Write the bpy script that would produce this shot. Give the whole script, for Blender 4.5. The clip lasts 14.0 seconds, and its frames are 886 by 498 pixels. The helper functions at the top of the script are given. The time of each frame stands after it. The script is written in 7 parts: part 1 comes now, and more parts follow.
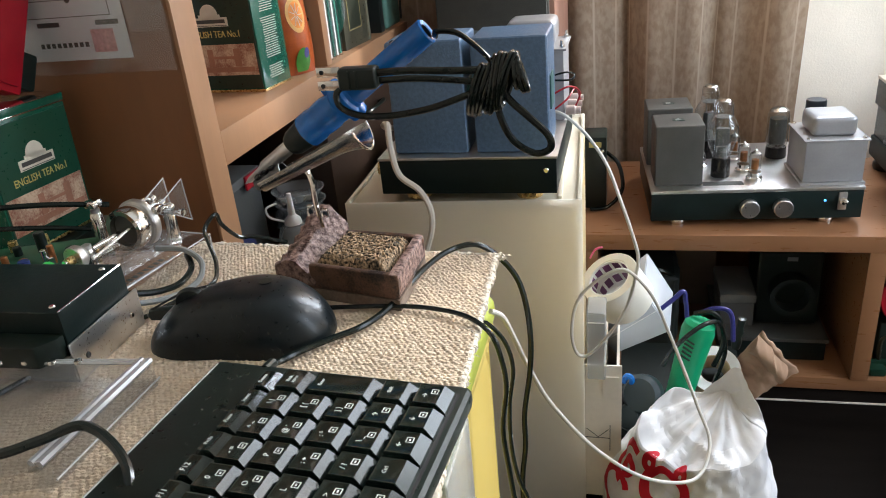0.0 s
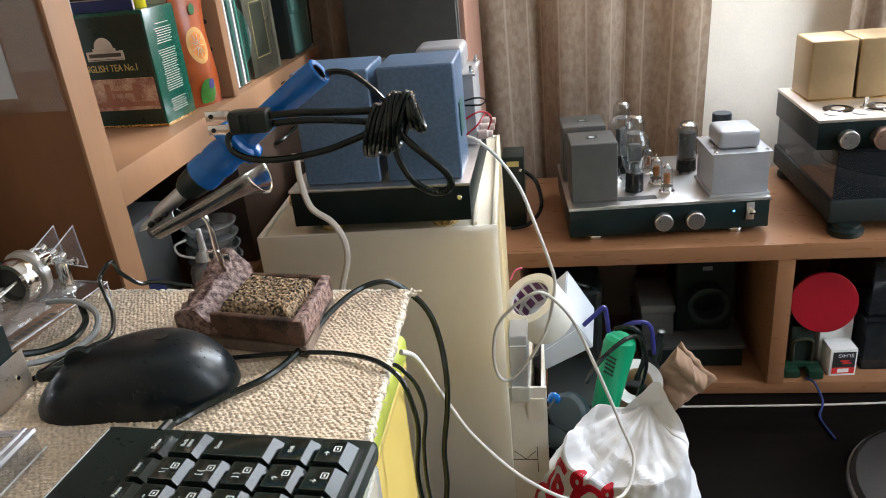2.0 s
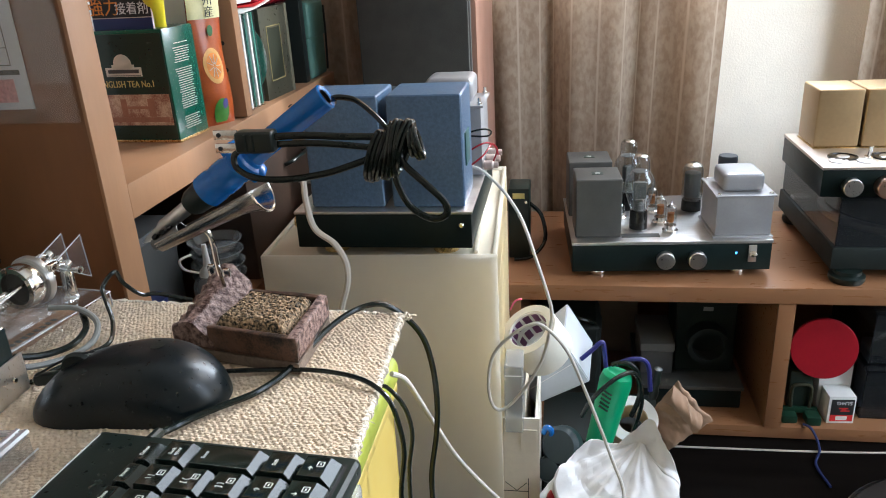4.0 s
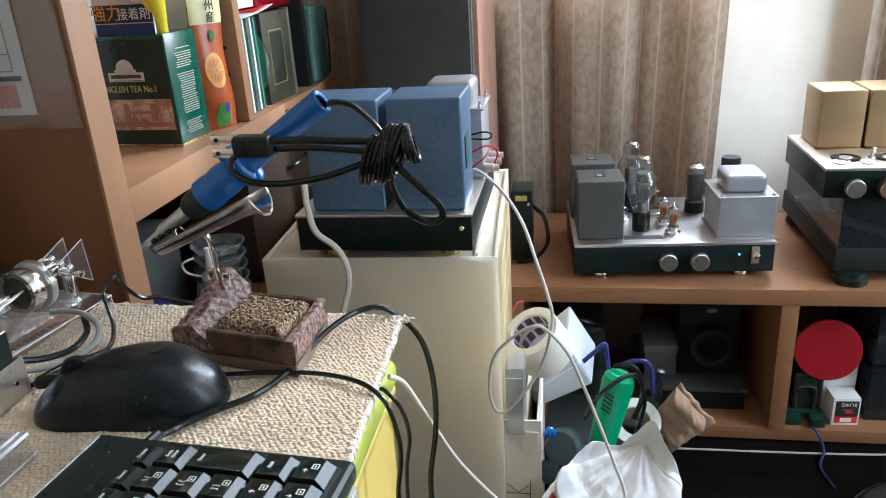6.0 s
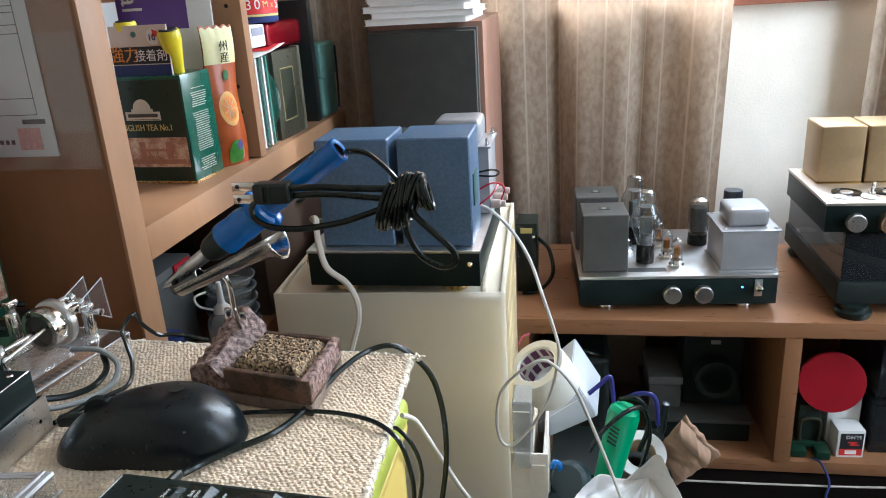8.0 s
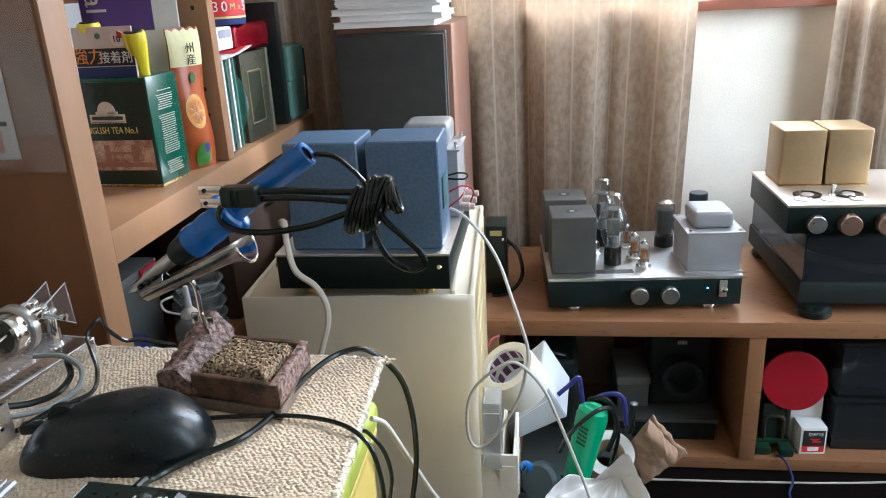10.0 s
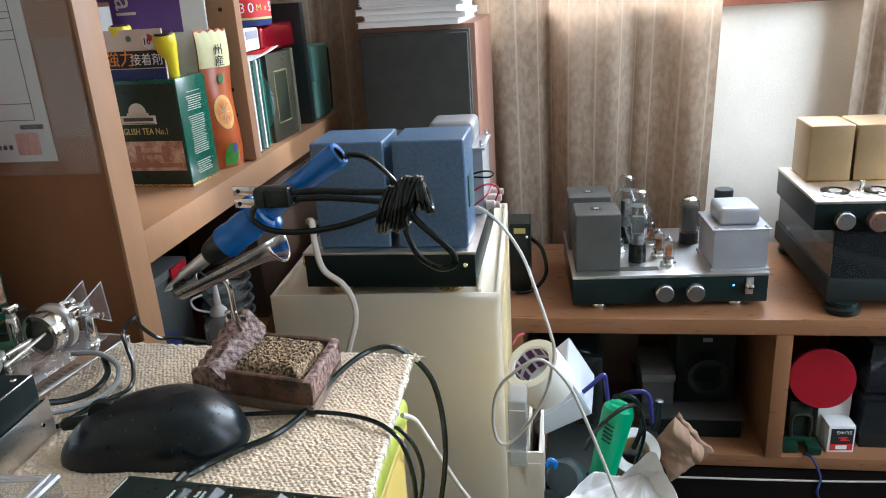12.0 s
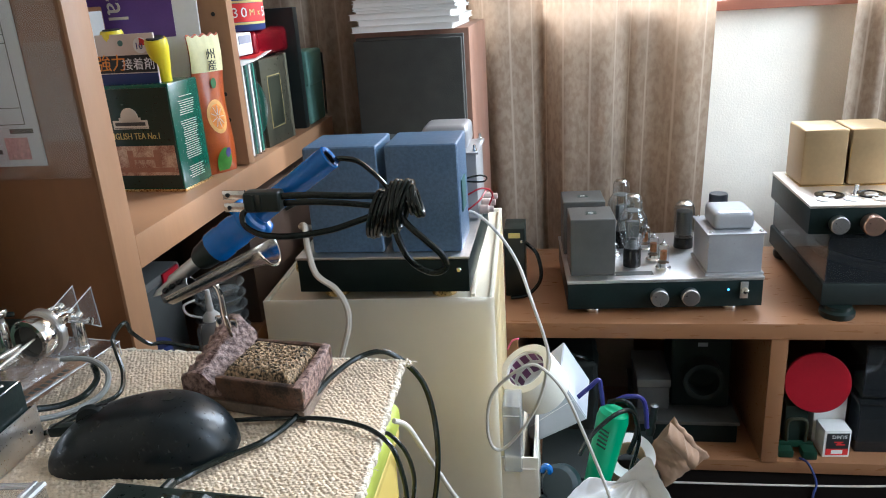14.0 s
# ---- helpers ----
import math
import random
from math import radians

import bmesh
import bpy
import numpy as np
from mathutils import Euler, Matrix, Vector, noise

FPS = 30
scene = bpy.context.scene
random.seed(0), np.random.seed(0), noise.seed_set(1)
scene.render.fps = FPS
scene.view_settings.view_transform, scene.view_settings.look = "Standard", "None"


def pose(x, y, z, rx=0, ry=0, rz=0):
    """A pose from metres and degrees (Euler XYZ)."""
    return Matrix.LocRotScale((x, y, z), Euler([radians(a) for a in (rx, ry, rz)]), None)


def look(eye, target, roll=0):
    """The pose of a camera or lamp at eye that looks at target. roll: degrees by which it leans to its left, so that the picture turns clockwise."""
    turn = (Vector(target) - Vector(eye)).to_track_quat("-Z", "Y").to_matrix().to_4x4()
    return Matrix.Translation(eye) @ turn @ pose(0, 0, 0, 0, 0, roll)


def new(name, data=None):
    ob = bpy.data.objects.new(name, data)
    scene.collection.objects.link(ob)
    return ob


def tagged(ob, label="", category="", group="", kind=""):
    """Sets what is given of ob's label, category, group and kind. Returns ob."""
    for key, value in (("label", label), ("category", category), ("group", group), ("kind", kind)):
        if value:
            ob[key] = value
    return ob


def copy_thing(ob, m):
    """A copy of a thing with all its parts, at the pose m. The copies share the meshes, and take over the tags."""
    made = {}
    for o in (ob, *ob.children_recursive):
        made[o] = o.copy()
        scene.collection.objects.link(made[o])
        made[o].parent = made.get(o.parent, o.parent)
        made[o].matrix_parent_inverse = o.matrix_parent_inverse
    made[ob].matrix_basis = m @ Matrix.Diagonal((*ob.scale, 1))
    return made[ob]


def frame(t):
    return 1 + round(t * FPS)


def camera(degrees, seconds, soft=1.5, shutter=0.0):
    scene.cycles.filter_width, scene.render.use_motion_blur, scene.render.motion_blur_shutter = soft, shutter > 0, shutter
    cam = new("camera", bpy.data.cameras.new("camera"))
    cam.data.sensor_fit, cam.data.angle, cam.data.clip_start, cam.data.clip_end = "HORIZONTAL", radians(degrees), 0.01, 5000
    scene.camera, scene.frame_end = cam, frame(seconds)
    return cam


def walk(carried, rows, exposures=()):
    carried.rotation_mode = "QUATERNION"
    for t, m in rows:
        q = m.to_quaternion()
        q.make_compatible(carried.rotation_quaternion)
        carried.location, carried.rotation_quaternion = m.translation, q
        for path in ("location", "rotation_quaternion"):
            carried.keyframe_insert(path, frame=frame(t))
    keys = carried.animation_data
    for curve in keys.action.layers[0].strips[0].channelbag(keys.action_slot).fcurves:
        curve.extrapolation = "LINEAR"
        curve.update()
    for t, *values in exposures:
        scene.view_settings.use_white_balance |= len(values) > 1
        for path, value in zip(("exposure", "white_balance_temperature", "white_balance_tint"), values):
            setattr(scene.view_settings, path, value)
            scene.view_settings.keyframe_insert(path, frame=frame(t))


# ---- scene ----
cam = camera(61.1, 14.0, soft=1.0)
PATH = [
    (0, (0.065, 0.227, 0.765), (-0.402, 1.988, -0.06), -5.5),
    (0.5, (0.068, 0.232, 0.768), (-0.353, 2.006, -0.055), -5.9),
    (1, (0.074, 0.24, 0.771), (-0.3, 2.026, -0.049), -6.1),
    (1.5, (0.078, 0.244, 0.774), (-0.251, 2.04, -0.042), -6.1),
    (2, (0.081, 0.246, 0.775), (-0.212, 2.052, -0.034), -5.8),
    (2.5, (0.081, 0.246, 0.777), (-0.202, 2.063, -0.009), -5.1),
    (3, (0.084, 0.241, 0.776), (-0.212, 2.068, 0.02), -3.8),
    (5.5, (0.097, 0.236, 0.778), (-0.227, 2.069, 0.047), -3.2),
    (6, (0.098, 0.236, 0.778), (-0.234, 2.068, 0.047), -3.6),
    (6.5, (0.098, 0.234, 0.781), (-0.241, 2.069, 0.062), -3.9),
    (7, (0.096, 0.231, 0.786), (-0.244, 2.075, 0.089), -3.8),
    (7.5, (0.094, 0.228, 0.791), (-0.245, 2.078, 0.111), -3.7),
    (8, (0.094, 0.225, 0.795), (-0.244, 2.079, 0.126), -3.5),
    (8.5, (0.094, 0.224, 0.796), (-0.234, 2.083, 0.136), -3.2),
    (9, (0.094, 0.223, 0.796), (-0.193, 2.091, 0.142), -2.5),
    (9.2, (0.096, 0.223, 0.795), (-0.175, 2.093, 0.14), -2.4),
    (11.3, (0.092, 0.223, 0.798), (-0.189, 2.08, 0.113), -3.9),
    (11.5, (0.09, 0.222, 0.798), (-0.202, 2.08, 0.117), -3.9),
    (12, (0.09, 0.218, 0.799), (-0.224, 2.076, 0.128), -3.7),
    (12.5, (0.092, 0.219, 0.799), (-0.229, 2.078, 0.134), -3.8),
    (13, (0.093, 0.219, 0.799), (-0.224, 2.081, 0.139), -3.8),
    (13.5, (0.093, 0.221, 0.797), (-0.215, 2.084, 0.139), -3.8),
    (14, (0.093, 0.221, 0.797), (-0.212, 2.085, 0.139), -3.7),
]
walk(cam, [(t, look(eye, target, roll)) for t, eye, target, roll in PATH], exposures=[(0.0, -0.02, 6200, 12), (3.2, -0.02, 6100, 12), (5.3, 0.0, 5680, 9), (14.0, 0.02, 5680, 9)])

# ---- world, sun and large lights ----
world = bpy.data.worlds.new("sky")
scene.world = world
world.use_nodes = True
wn = world.node_tree.nodes
sky = wn.new("ShaderNodeTexSky")
sky.sky_type, sky.sun_disc = "NISHITA", False
sky.sun_elevation, sky.sun_rotation = radians(33), radians(58)
world.node_tree.links.new(sky.outputs[0], wn["Background"].inputs["Color"])
wn["Background"].inputs["Strength"].default_value = 0.12
sun = new("sun", bpy.data.lights.new("sun", "SUN"))
sun.data.energy, sun.data.angle, sun.data.color = 3.6, radians(3.0), (1.0, 0.96, 0.89)
sun.matrix_world = look((1.60, 1.90, 1.25), (0.12, 0.98, 0.15))


def window_lamp(name, eye, target, w, h, power, spread=180, color=(0.86, 0.94, 1.0)):
    ob = new(name, bpy.data.lights.new(name, "AREA"))
    ob.data.shape, ob.data.size, ob.data.size_y, ob.data.energy, ob.data.color = "RECTANGLE", w, h, power, color
    ob.data.spread = radians(spread)
    ob.matrix_world = look(eye, target)
    return ob


window_lamp("daylight_window", (0.45, 1.86, 1.25), (0.38, 0.0, 0.80), 0.84, 0.9, 84)
# two added fill lamps in the unseen side window, for wall and drawer fronts
window_lamp("daylight_side", (1.46, 1.10, 1.05), (0.56, 1.74, 0.66), 0.60, 1.20, 8.5, 85)
window_lamp("daylight_side", (1.46, 0.60, 1.05), (-0.10, 0.95, 0.50), 0.40, 1.20, 6.5, 150)
window_lamp("daylight_door", (1.20, 1.86, 1.0), (0.35, 0.4, 0.70), 0.40, 1.75, 11)
# ---- helpers of this scene ----
def empty(name, loc=(0, 0, 0), label="", category="", group="", kind=""):
    ob = new(name)
    ob.location = loc
    ob.empty_display_size = 0.02
    return tagged(ob, label, category, group, kind)


def mesh_of(bm, name, material, smooth=True, angle=35):
    me = bpy.data.meshes.new(name)
    bmesh.ops.recalc_face_normals(bm, faces=bm.faces)
    bm.to_mesh(me)
    bm.free()
    for m in (material if isinstance(material, (list, tuple)) else [material]):
        me.materials.append(m)
    if smooth:
        me.shade_smooth()
        me.set_sharp_from_angle(angle=radians(angle))
    return me


def part(name, bm, material, parent=None, label="", smooth=True, angle=35):
    """One mesh object under a thing or a part; its mesh is written in the parent's own space."""
    ob = new(name, mesh_of(bm, name, material, smooth, angle))
    if parent is not None:
        ob.parent = parent
    return tagged(ob, label)


def structure(name, bm, material, label, category, smooth=True):
    return tagged(part(name, bm, material, None, label, smooth), "", category, "", "structure")


def box(x0, x1, y0, y1, z0, z1, bevel=0.0, bm=None, m=None, seg=2):
    own = bm is None
    b = bmesh.new()
    bmesh.ops.create_cube(b, size=1)
    for v in b.verts:
        v.co = Vector(((x0 + x1) / 2 + v.co.x * (x1 - x0), (y0 + y1) / 2 + v.co.y * (y1 - y0), (z0 + z1) / 2 + v.co.z * (z1 - z0)))
    if bevel:
        bmesh.ops.bevel(b, geom=b.edges[:], offset=bevel, segments=seg, affect="EDGES", profile=0.6)
    if m is not None:
        bmesh.ops.transform(b, matrix=m, verts=b.verts)
    return b if own else merge(bm, b)


def merge(bm, other):
    me = bpy.data.meshes.new("scratch")
    other.to_mesh(me)
    other.free()
    bm.from_mesh(me)
    bpy.data.meshes.remove(me)
    return bm


def prism(points, z0, z1, bevel=0.0, bm=None, m=None):
    """An upright body over a plan of (x, y) corners."""
    b = bmesh.new()
    low = [b.verts.new((x, y, z0)) for x, y in points]
    high = [b.verts.new((x, y, z1)) for x, y in points]
    n = len(points)
    b.faces.new(low[::-1])
    b.faces.new(high)
    for i in range(n):
        b.faces.new((low[i], low[(i + 1) % n], high[(i + 1) % n], high[i]))
    if bevel:
        bmesh.ops.bevel(b, geom=b.edges[:], offset=bevel, segments=2, affect="EDGES", profile=0.6)
    if m is not None:
        bmesh.ops.transform(b, matrix=m, verts=b.verts)
    return b if bm is None else merge(bm, b)


def lathe(profile, seg=28, bm=None, m=None, closed=True):
    """A turned body round z from (radius, height) rows."""
    b = bmesh.new()
    rings = []
    for r, z in profile:
        if r < 1e-6:
            rings.append([b.verts.new((0, 0, z))])
        else:
            rings.append([b.verts.new((r * math.cos(2 * math.pi * i / seg), r * math.sin(2 * math.pi * i / seg), z)) for i in range(seg)])
    for a, c in zip(rings, rings[1:]):
        for i in range(seg):
            j = (i + 1) % seg
            if len(a) == 1 and len(c) == 1:
                continue
            if len(a) == 1:
                b.faces.new((a[0], c[i], c[j]))
            elif len(c) == 1:
                b.faces.new((a[i], a[j], c[0]))
            else:
                b.faces.new((a[i], a[j], c[j], c[i]))
    if closed:
        for ring in (rings[0], rings[-1]):
            if len(ring) > 1:
                b.faces.new(ring)
    if m is not None:
        bmesh.ops.transform(b, matrix=m, verts=b.verts)
    return b if bm is None else merge(bm, b)


def smooth_path(points, steps=8, loop=False):
    """Catmull-Rom through the points."""
    p = [Vector(q) for q in points]
    out = []
    n = len(p)
    for i in range(n - 1 if not loop else n):
        if loop:
            a, b, c, d = p[i - 1], p[i], p[(i + 1) % n], p[(i + 2) % n]
        else:
            a, b, c, d = p[max(i - 1, 0)], p[i], p[i + 1], p[min(i + 2, n - 1)]
        for k in range(steps):
            t = k / steps
            out.append(0.5 * ((2 * b) + (c - a) * t + (2 * a - 5 * b + 4 * c - d) * t * t + (3 * b - a - 3 * c + d) * t ** 3))
    if not loop:
        out.append(p[-1])
    return out


def tube(points, r, seg=8, bm=None, smooth=True, steps=8, flat=1.0, up=(0, 0, 1), loop=False, taper=None):
    """A round or flat cord along the points."""
    pts = smooth_path(points, steps, loop) if smooth else [Vector(q) for q in points]
    b = bmesh.new()
    rings = []
    side = None
    for i, q in enumerate(pts):
        d = (pts[(i + 1) % len(pts)] if loop else pts[min(i + 1, len(pts) - 1)]) - (pts[i - 1] if loop or i else pts[0])
        if d.length < 1e-9:
            d = Vector((0, 0, 1))
        d.normalize()
        if side is None:
            side = d.cross(Vector(up))
            if side.length < 1e-3:
                side = d.cross(Vector((1, 0, 0)))
        side = side - d * side.dot(d)
        side.normalize()
        other = d.cross(side)
        k = taper(i / (len(pts) - 1)) if taper else 1.0
        rings.append([b.verts.new(q + (side * math.cos(a) * flat + other * math.sin(a)) * r * k) for a in (2 * math.pi * j / seg for j in range(seg))])
    pairs = list(zip(rings, rings[1:])) + ([(rings[-1], rings[0])] if loop else [])
    for a, c in pairs:
        for j in range(seg):
            b.faces.new((a[j], a[(j + 1) % seg], c[(j + 1) % seg], c[j]))
    if not loop:
        b.faces.new(rings[0][::-1])
        b.faces.new(rings[-1])
    return b if bm is None else merge(bm, b)


def along(a, b):
    """A pose whose z axis runs from a to b."""
    a, b = Vector(a), Vector(b)
    return Matrix.Translation(a) @ (b - a).to_track_quat("Z", "Y").to_matrix().to_4x4()


def sheet(f, nu, nv, thick=0.0, bm=None):
    """A surface from f(u, v), u and v in 0..1."""
    b = bmesh.new()
    g = [[b.verts.new(f(i / nu, j / nv)) for j in range(nv + 1)] for i in range(nu + 1)]
    for i in range(nu):
        for j in range(nv):
            b.faces.new((g[i][j], g[i + 1][j], g[i + 1][j + 1], g[i][j + 1]))
    if thick:
        bmesh.ops.recalc_face_normals(b, faces=b.faces)
        bmesh.ops.solidify(b, geom=b.faces[:], thickness=thick)
    return b if bm is None else merge(bm, b)


def creases(p, seed, freq, n=6):
    """Flat facets with sharp folds between them, -1 to 1."""
    rr = random.Random(seed)
    w = Vector((noise.noise(p * 9), noise.noise(p * 9 + Vector((5, 0, 0))), noise.noise(p * 9 + Vector((0, 5, 0))))) * 0.020
    out = 0.0
    for k in range(n):
        d = Vector((rr.uniform(-1, 1), rr.uniform(-1, 1), rr.uniform(-1, 1))).normalized()
        f = freq * rr.uniform(0.6, 1.7)
        t = ((p + w).dot(d) * f + rr.random()) % 1.0
        out += (abs(t * 2 - 1) * 2 - 1) * freq / f
    return out / n


def letters(text, size, m, depth=0.0002, align="CENTER", squeeze=1.0):
    """Words in the built-in font as a bmesh, laid by m; text runs along x, up along y."""
    cu = bpy.data.curves.new("words", "FONT")
    cu.body, cu.size, cu.extrude, cu.align_x, cu.align_y, cu.resolution_u = text, size, depth, align, "CENTER", 2
    ob = bpy.data.objects.new("words", cu)
    me = bpy.data.meshes.new_from_object(ob)
    b = bmesh.new()
    b.from_mesh(me)
    bmesh.ops.transform(b, matrix=m @ Matrix.Diagonal((squeeze, 1, 1, 1)), verts=b.verts)
    bpy.data.meshes.remove(me)
    bpy.data.objects.remove(ob)
    bpy.data.curves.remove(cu)
    return b


# ---- materials ----
def mat(name, color, rough=0.5, metal=0.0, vary=0.12, scale=30.0, bump=0.0, bump_scale=200.0, fine=0.0, stretch=(1, 1, 1), dark=None,
        trans=0.0, ior=1.45, alpha=1.0, coat=0.0, sheen=0.0, spec=0.5, rand=0.0, emit=0.0, rough_var=0.08, sharp=0.275):
    """A surface with colour drift at two scales, uneven gloss and a fine relief."""
    m = bpy.data.materials.new(name)
    m.use_nodes = True
    n, l = m.node_tree.nodes, m.node_tree.links
    p = n["Principled BSDF"]
    tc = n.new("ShaderNodeTexCoord")
    mp = n.new("ShaderNodeMapping")
    mp.inputs["Scale"].default_value = stretch
    l.new(tc.outputs["Object"], mp.inputs["Vector"])
    big = n.new("ShaderNodeTexNoise")
    big.inputs["Scale"].default_value, big.inputs["Detail"].default_value = scale, 5
    small = n.new("ShaderNodeTexNoise")
    small.inputs["Scale"].default_value, small.inputs["Detail"].default_value = scale * 11, 3
    l.new(mp.outputs[0], big.inputs["Vector"])
    l.new(mp.outputs[0], small.inputs["Vector"])
    both = n.new("ShaderNodeMath")
    both.operation = "MULTIPLY_ADD"
    both.inputs[1].default_value = 0.45
    l.new(small.outputs["Fac"], both.inputs[0])
    l.new(big.outputs["Fac"], both.inputs[2])
    ramp = n.new("ShaderNodeMapRange")
    ramp.inputs["From Min"].default_value, ramp.inputs["From Max"].default_value = 0.725 - sharp, 0.725 + sharp
    l.new(both.outputs[0], ramp.inputs["Value"])
    mix = n.new("ShaderNodeMix")
    mix.data_type = "RGBA"
    lo = dark if dark else tuple(c * (1 - vary) for c in color)
    hi = color if dark else tuple(min(1, c * (1 + vary)) for c in color)
    mix.inputs["A"].default_value, mix.inputs["B"].default_value = (*lo, 1), (*hi, 1)
    l.new(ramp.outputs[0], mix.inputs["Factor"])
    out = mix.outputs["Result"]
    if rand:
        info = n.new("ShaderNodeObjectInfo")
        hsv = n.new("ShaderNodeHueSaturation")
        mr = n.new("ShaderNodeMapRange")
        mr.inputs["To Min"].default_value, mr.inputs["To Max"].default_value = 1 - rand, 1 + rand
        l.new(info.outputs["Random"], mr.inputs["Value"])
        l.new(mr.outputs[0], hsv.inputs["Value"])
        l.new(out, hsv.inputs["Color"])
        out = hsv.outputs["Color"]
    l.new(out, p.inputs["Base Color"])
    rr = n.new("ShaderNodeMapRange")
    rr.inputs["To Min"].default_value, rr.inputs["To Max"].default_value = max(0.0, rough - rough_var), min(1, rough + rough_var)
    l.new(small.outputs["Fac"], rr.inputs["Value"])
    l.new(rr.outputs[0], p.inputs["Roughness"])
    p.inputs["Metallic"].default_value = metal
    p.inputs["IOR"].default_value = ior
    p.inputs["Transmission Weight"].default_value = trans
    p.inputs["Alpha"].default_value = alpha
    p.inputs["Coat Weight"].default_value = coat
    p.inputs["Coat Roughness"].default_value = 0.15
    p.inputs["Sheen Weight"].default_value = sheen
    p.inputs["Specular IOR Level"].default_value = spec
    if emit:
        p.inputs["Emission Color"].default_value = (*color, 1)
        p.inputs["Emission Strength"].default_value = emit
    if bump:
        tex = n.new("ShaderNodeTexNoise")
        tex.inputs["Scale"].default_value, tex.inputs["Detail"].default_value = bump_scale, 4
        l.new(mp.outputs[0], tex.inputs["Vector"])
        bp = n.new("ShaderNodeBump")
        bp.inputs["Strength"].default_value, bp.inputs["Distance"].default_value = bump, 0.001
        l.new(tex.outputs["Fac"], bp.inputs["Height"])
        l.new(bp.outputs[0], p.inputs["Normal"])
    return m


def glass(name, tint=(1, 1, 1), rough=0.02, ior=1.45, see=0.85, edge=4.0):
    """Thin clear plastic or glass: a see-through film with a gloss."""
    m = bpy.data.materials.new(name)
    m.use_nodes = True
    n, l = m.node_tree.nodes, m.node_tree.links
    n.remove(n["Principled BSDF"])
    t, g, d, f, p, k, a, b = (n.new(q) for q in ("ShaderNodeBsdfTransparent", "ShaderNodeBsdfGlossy", "ShaderNodeBsdfDiffuse", "ShaderNodeLayerWeight", "ShaderNodeMath", "ShaderNodeMath", "ShaderNodeMixShader", "ShaderNodeMixShader"))
    # gloss grows towards grazing angles
    f.inputs["Blend"].default_value = 0.5
    p.operation, k.operation = "POWER", "MULTIPLY_ADD"
    p.inputs[1].default_value = edge
    k.inputs[1].default_value, k.inputs[2].default_value = 0.75, ((ior - 1) / (ior + 1)) ** 2
    l.new(f.outputs["Facing"], p.inputs[0])
    l.new(p.outputs[0], k.inputs[0])
    t.inputs["Color"].default_value = (*tint, 1)
    d.inputs["Color"].default_value = (*(0.75 * c for c in tint), 1)
    g.inputs["Roughness"].default_value = rough
    a.inputs["Fac"].default_value = 1 - see
    l.new(t.outputs[0], a.inputs[1])
    l.new(d.outputs[0], a.inputs[2])
    l.new(k.outputs[0], b.inputs["Fac"])
    l.new(a.outputs[0], b.inputs[1])
    l.new(g.outputs[0], b.inputs[2])
    l.new(b.outputs[0], n["Material Output"].inputs["Surface"])
    return m
wood = mat("orange_wood", (0.27, 0.128, 0.060), 0.30, vary=0.05, scale=5, stretch=(0.5, 3, 3), bump=0.06, bump_scale=120)
wood_light = mat("beech_wood", (0.36, 0.195, 0.103), 0.45, vary=0.10, scale=6, stretch=(2, 2, 0.5), bump=0.06, bump_scale=140)
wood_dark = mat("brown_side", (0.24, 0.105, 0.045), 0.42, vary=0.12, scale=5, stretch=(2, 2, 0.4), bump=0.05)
# dark brown wood, taken near black to hold the shadow over the floor
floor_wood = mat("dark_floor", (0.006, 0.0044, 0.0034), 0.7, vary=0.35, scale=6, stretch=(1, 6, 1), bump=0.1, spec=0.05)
wall_paper = mat("wallpaper", (0.80, 0.73, 0.62), 0.85, vary=0.05, scale=14, bump=0.6, bump_scale=260)
# pale so that the unseen south wall bounces light onto front faces
wall_bounce = mat("pale_panel", (0.62, 0.55, 0.46), 0.6, vary=0.1, scale=6)
ceiling_white = mat("ceiling_white", (0.75, 0.73, 0.68), 0.9, vary=0.04, scale=9, bump=0.3)
# these four blacks lean green: the veil of lens flare is painted into them
black_steel = mat("black_steel", (0.007, 0.014, 0.013), 0.36, vary=0.25, scale=20, bump=0.10, bump_scale=500, spec=0.28)
black_plastic = mat("black_plastic", (0.008, 0.015, 0.012), 0.33, vary=0.2, scale=25, bump=0.06, bump_scale=700)
black_matte = mat("black_matte", (0.009, 0.014, 0.012), 0.6, vary=0.3, scale=30, bump=0.1)
black_cord = mat("black_cord", (0.008, 0.013, 0.011), 0.2, vary=0.2, scale=60)
white_cord = mat("white_cord", (0.70, 0.68, 0.63), 0.35, vary=0.06, scale=50)
beige_cord = mat("beige_cord", (0.62, 0.56, 0.48), 0.4, vary=0.06, scale=50)
chrome = mat("chrome", (0.78, 0.77, 0.75), 0.12, 1.0, vary=0.06, scale=30)
steel = mat("brushed_steel", (0.66, 0.65, 0.64), 0.36, 1.0, vary=0.08, scale=18, stretch=(1, 14, 1), bump=0.05, bump_scale=400)
alu_knob = mat("aluminium_knob", (0.72, 0.71, 0.69), 0.3, 1.0, vary=0.05, scale=60)
rose_knob = mat("rose_gold_knob", (0.72, 0.47, 0.36), 0.3, 1.0, vary=0.06, scale=60)
brass = mat("brass", (0.62, 0.45, 0.20), 0.28, 1.0, vary=0.1, scale=40)
gold_case = mat("gold_enamel", (0.43, 0.30, 0.16), 0.36, 0.85, vary=0.12, scale=14, bump=0.08, bump_scale=300)
blue_hammer = mat("blue_hammertone", (0.092, 0.160, 0.260), 0.36, 0.15, vary=0.13, scale=260, bump=0.45, bump_scale=520, coat=0.25, sharp=0.16)
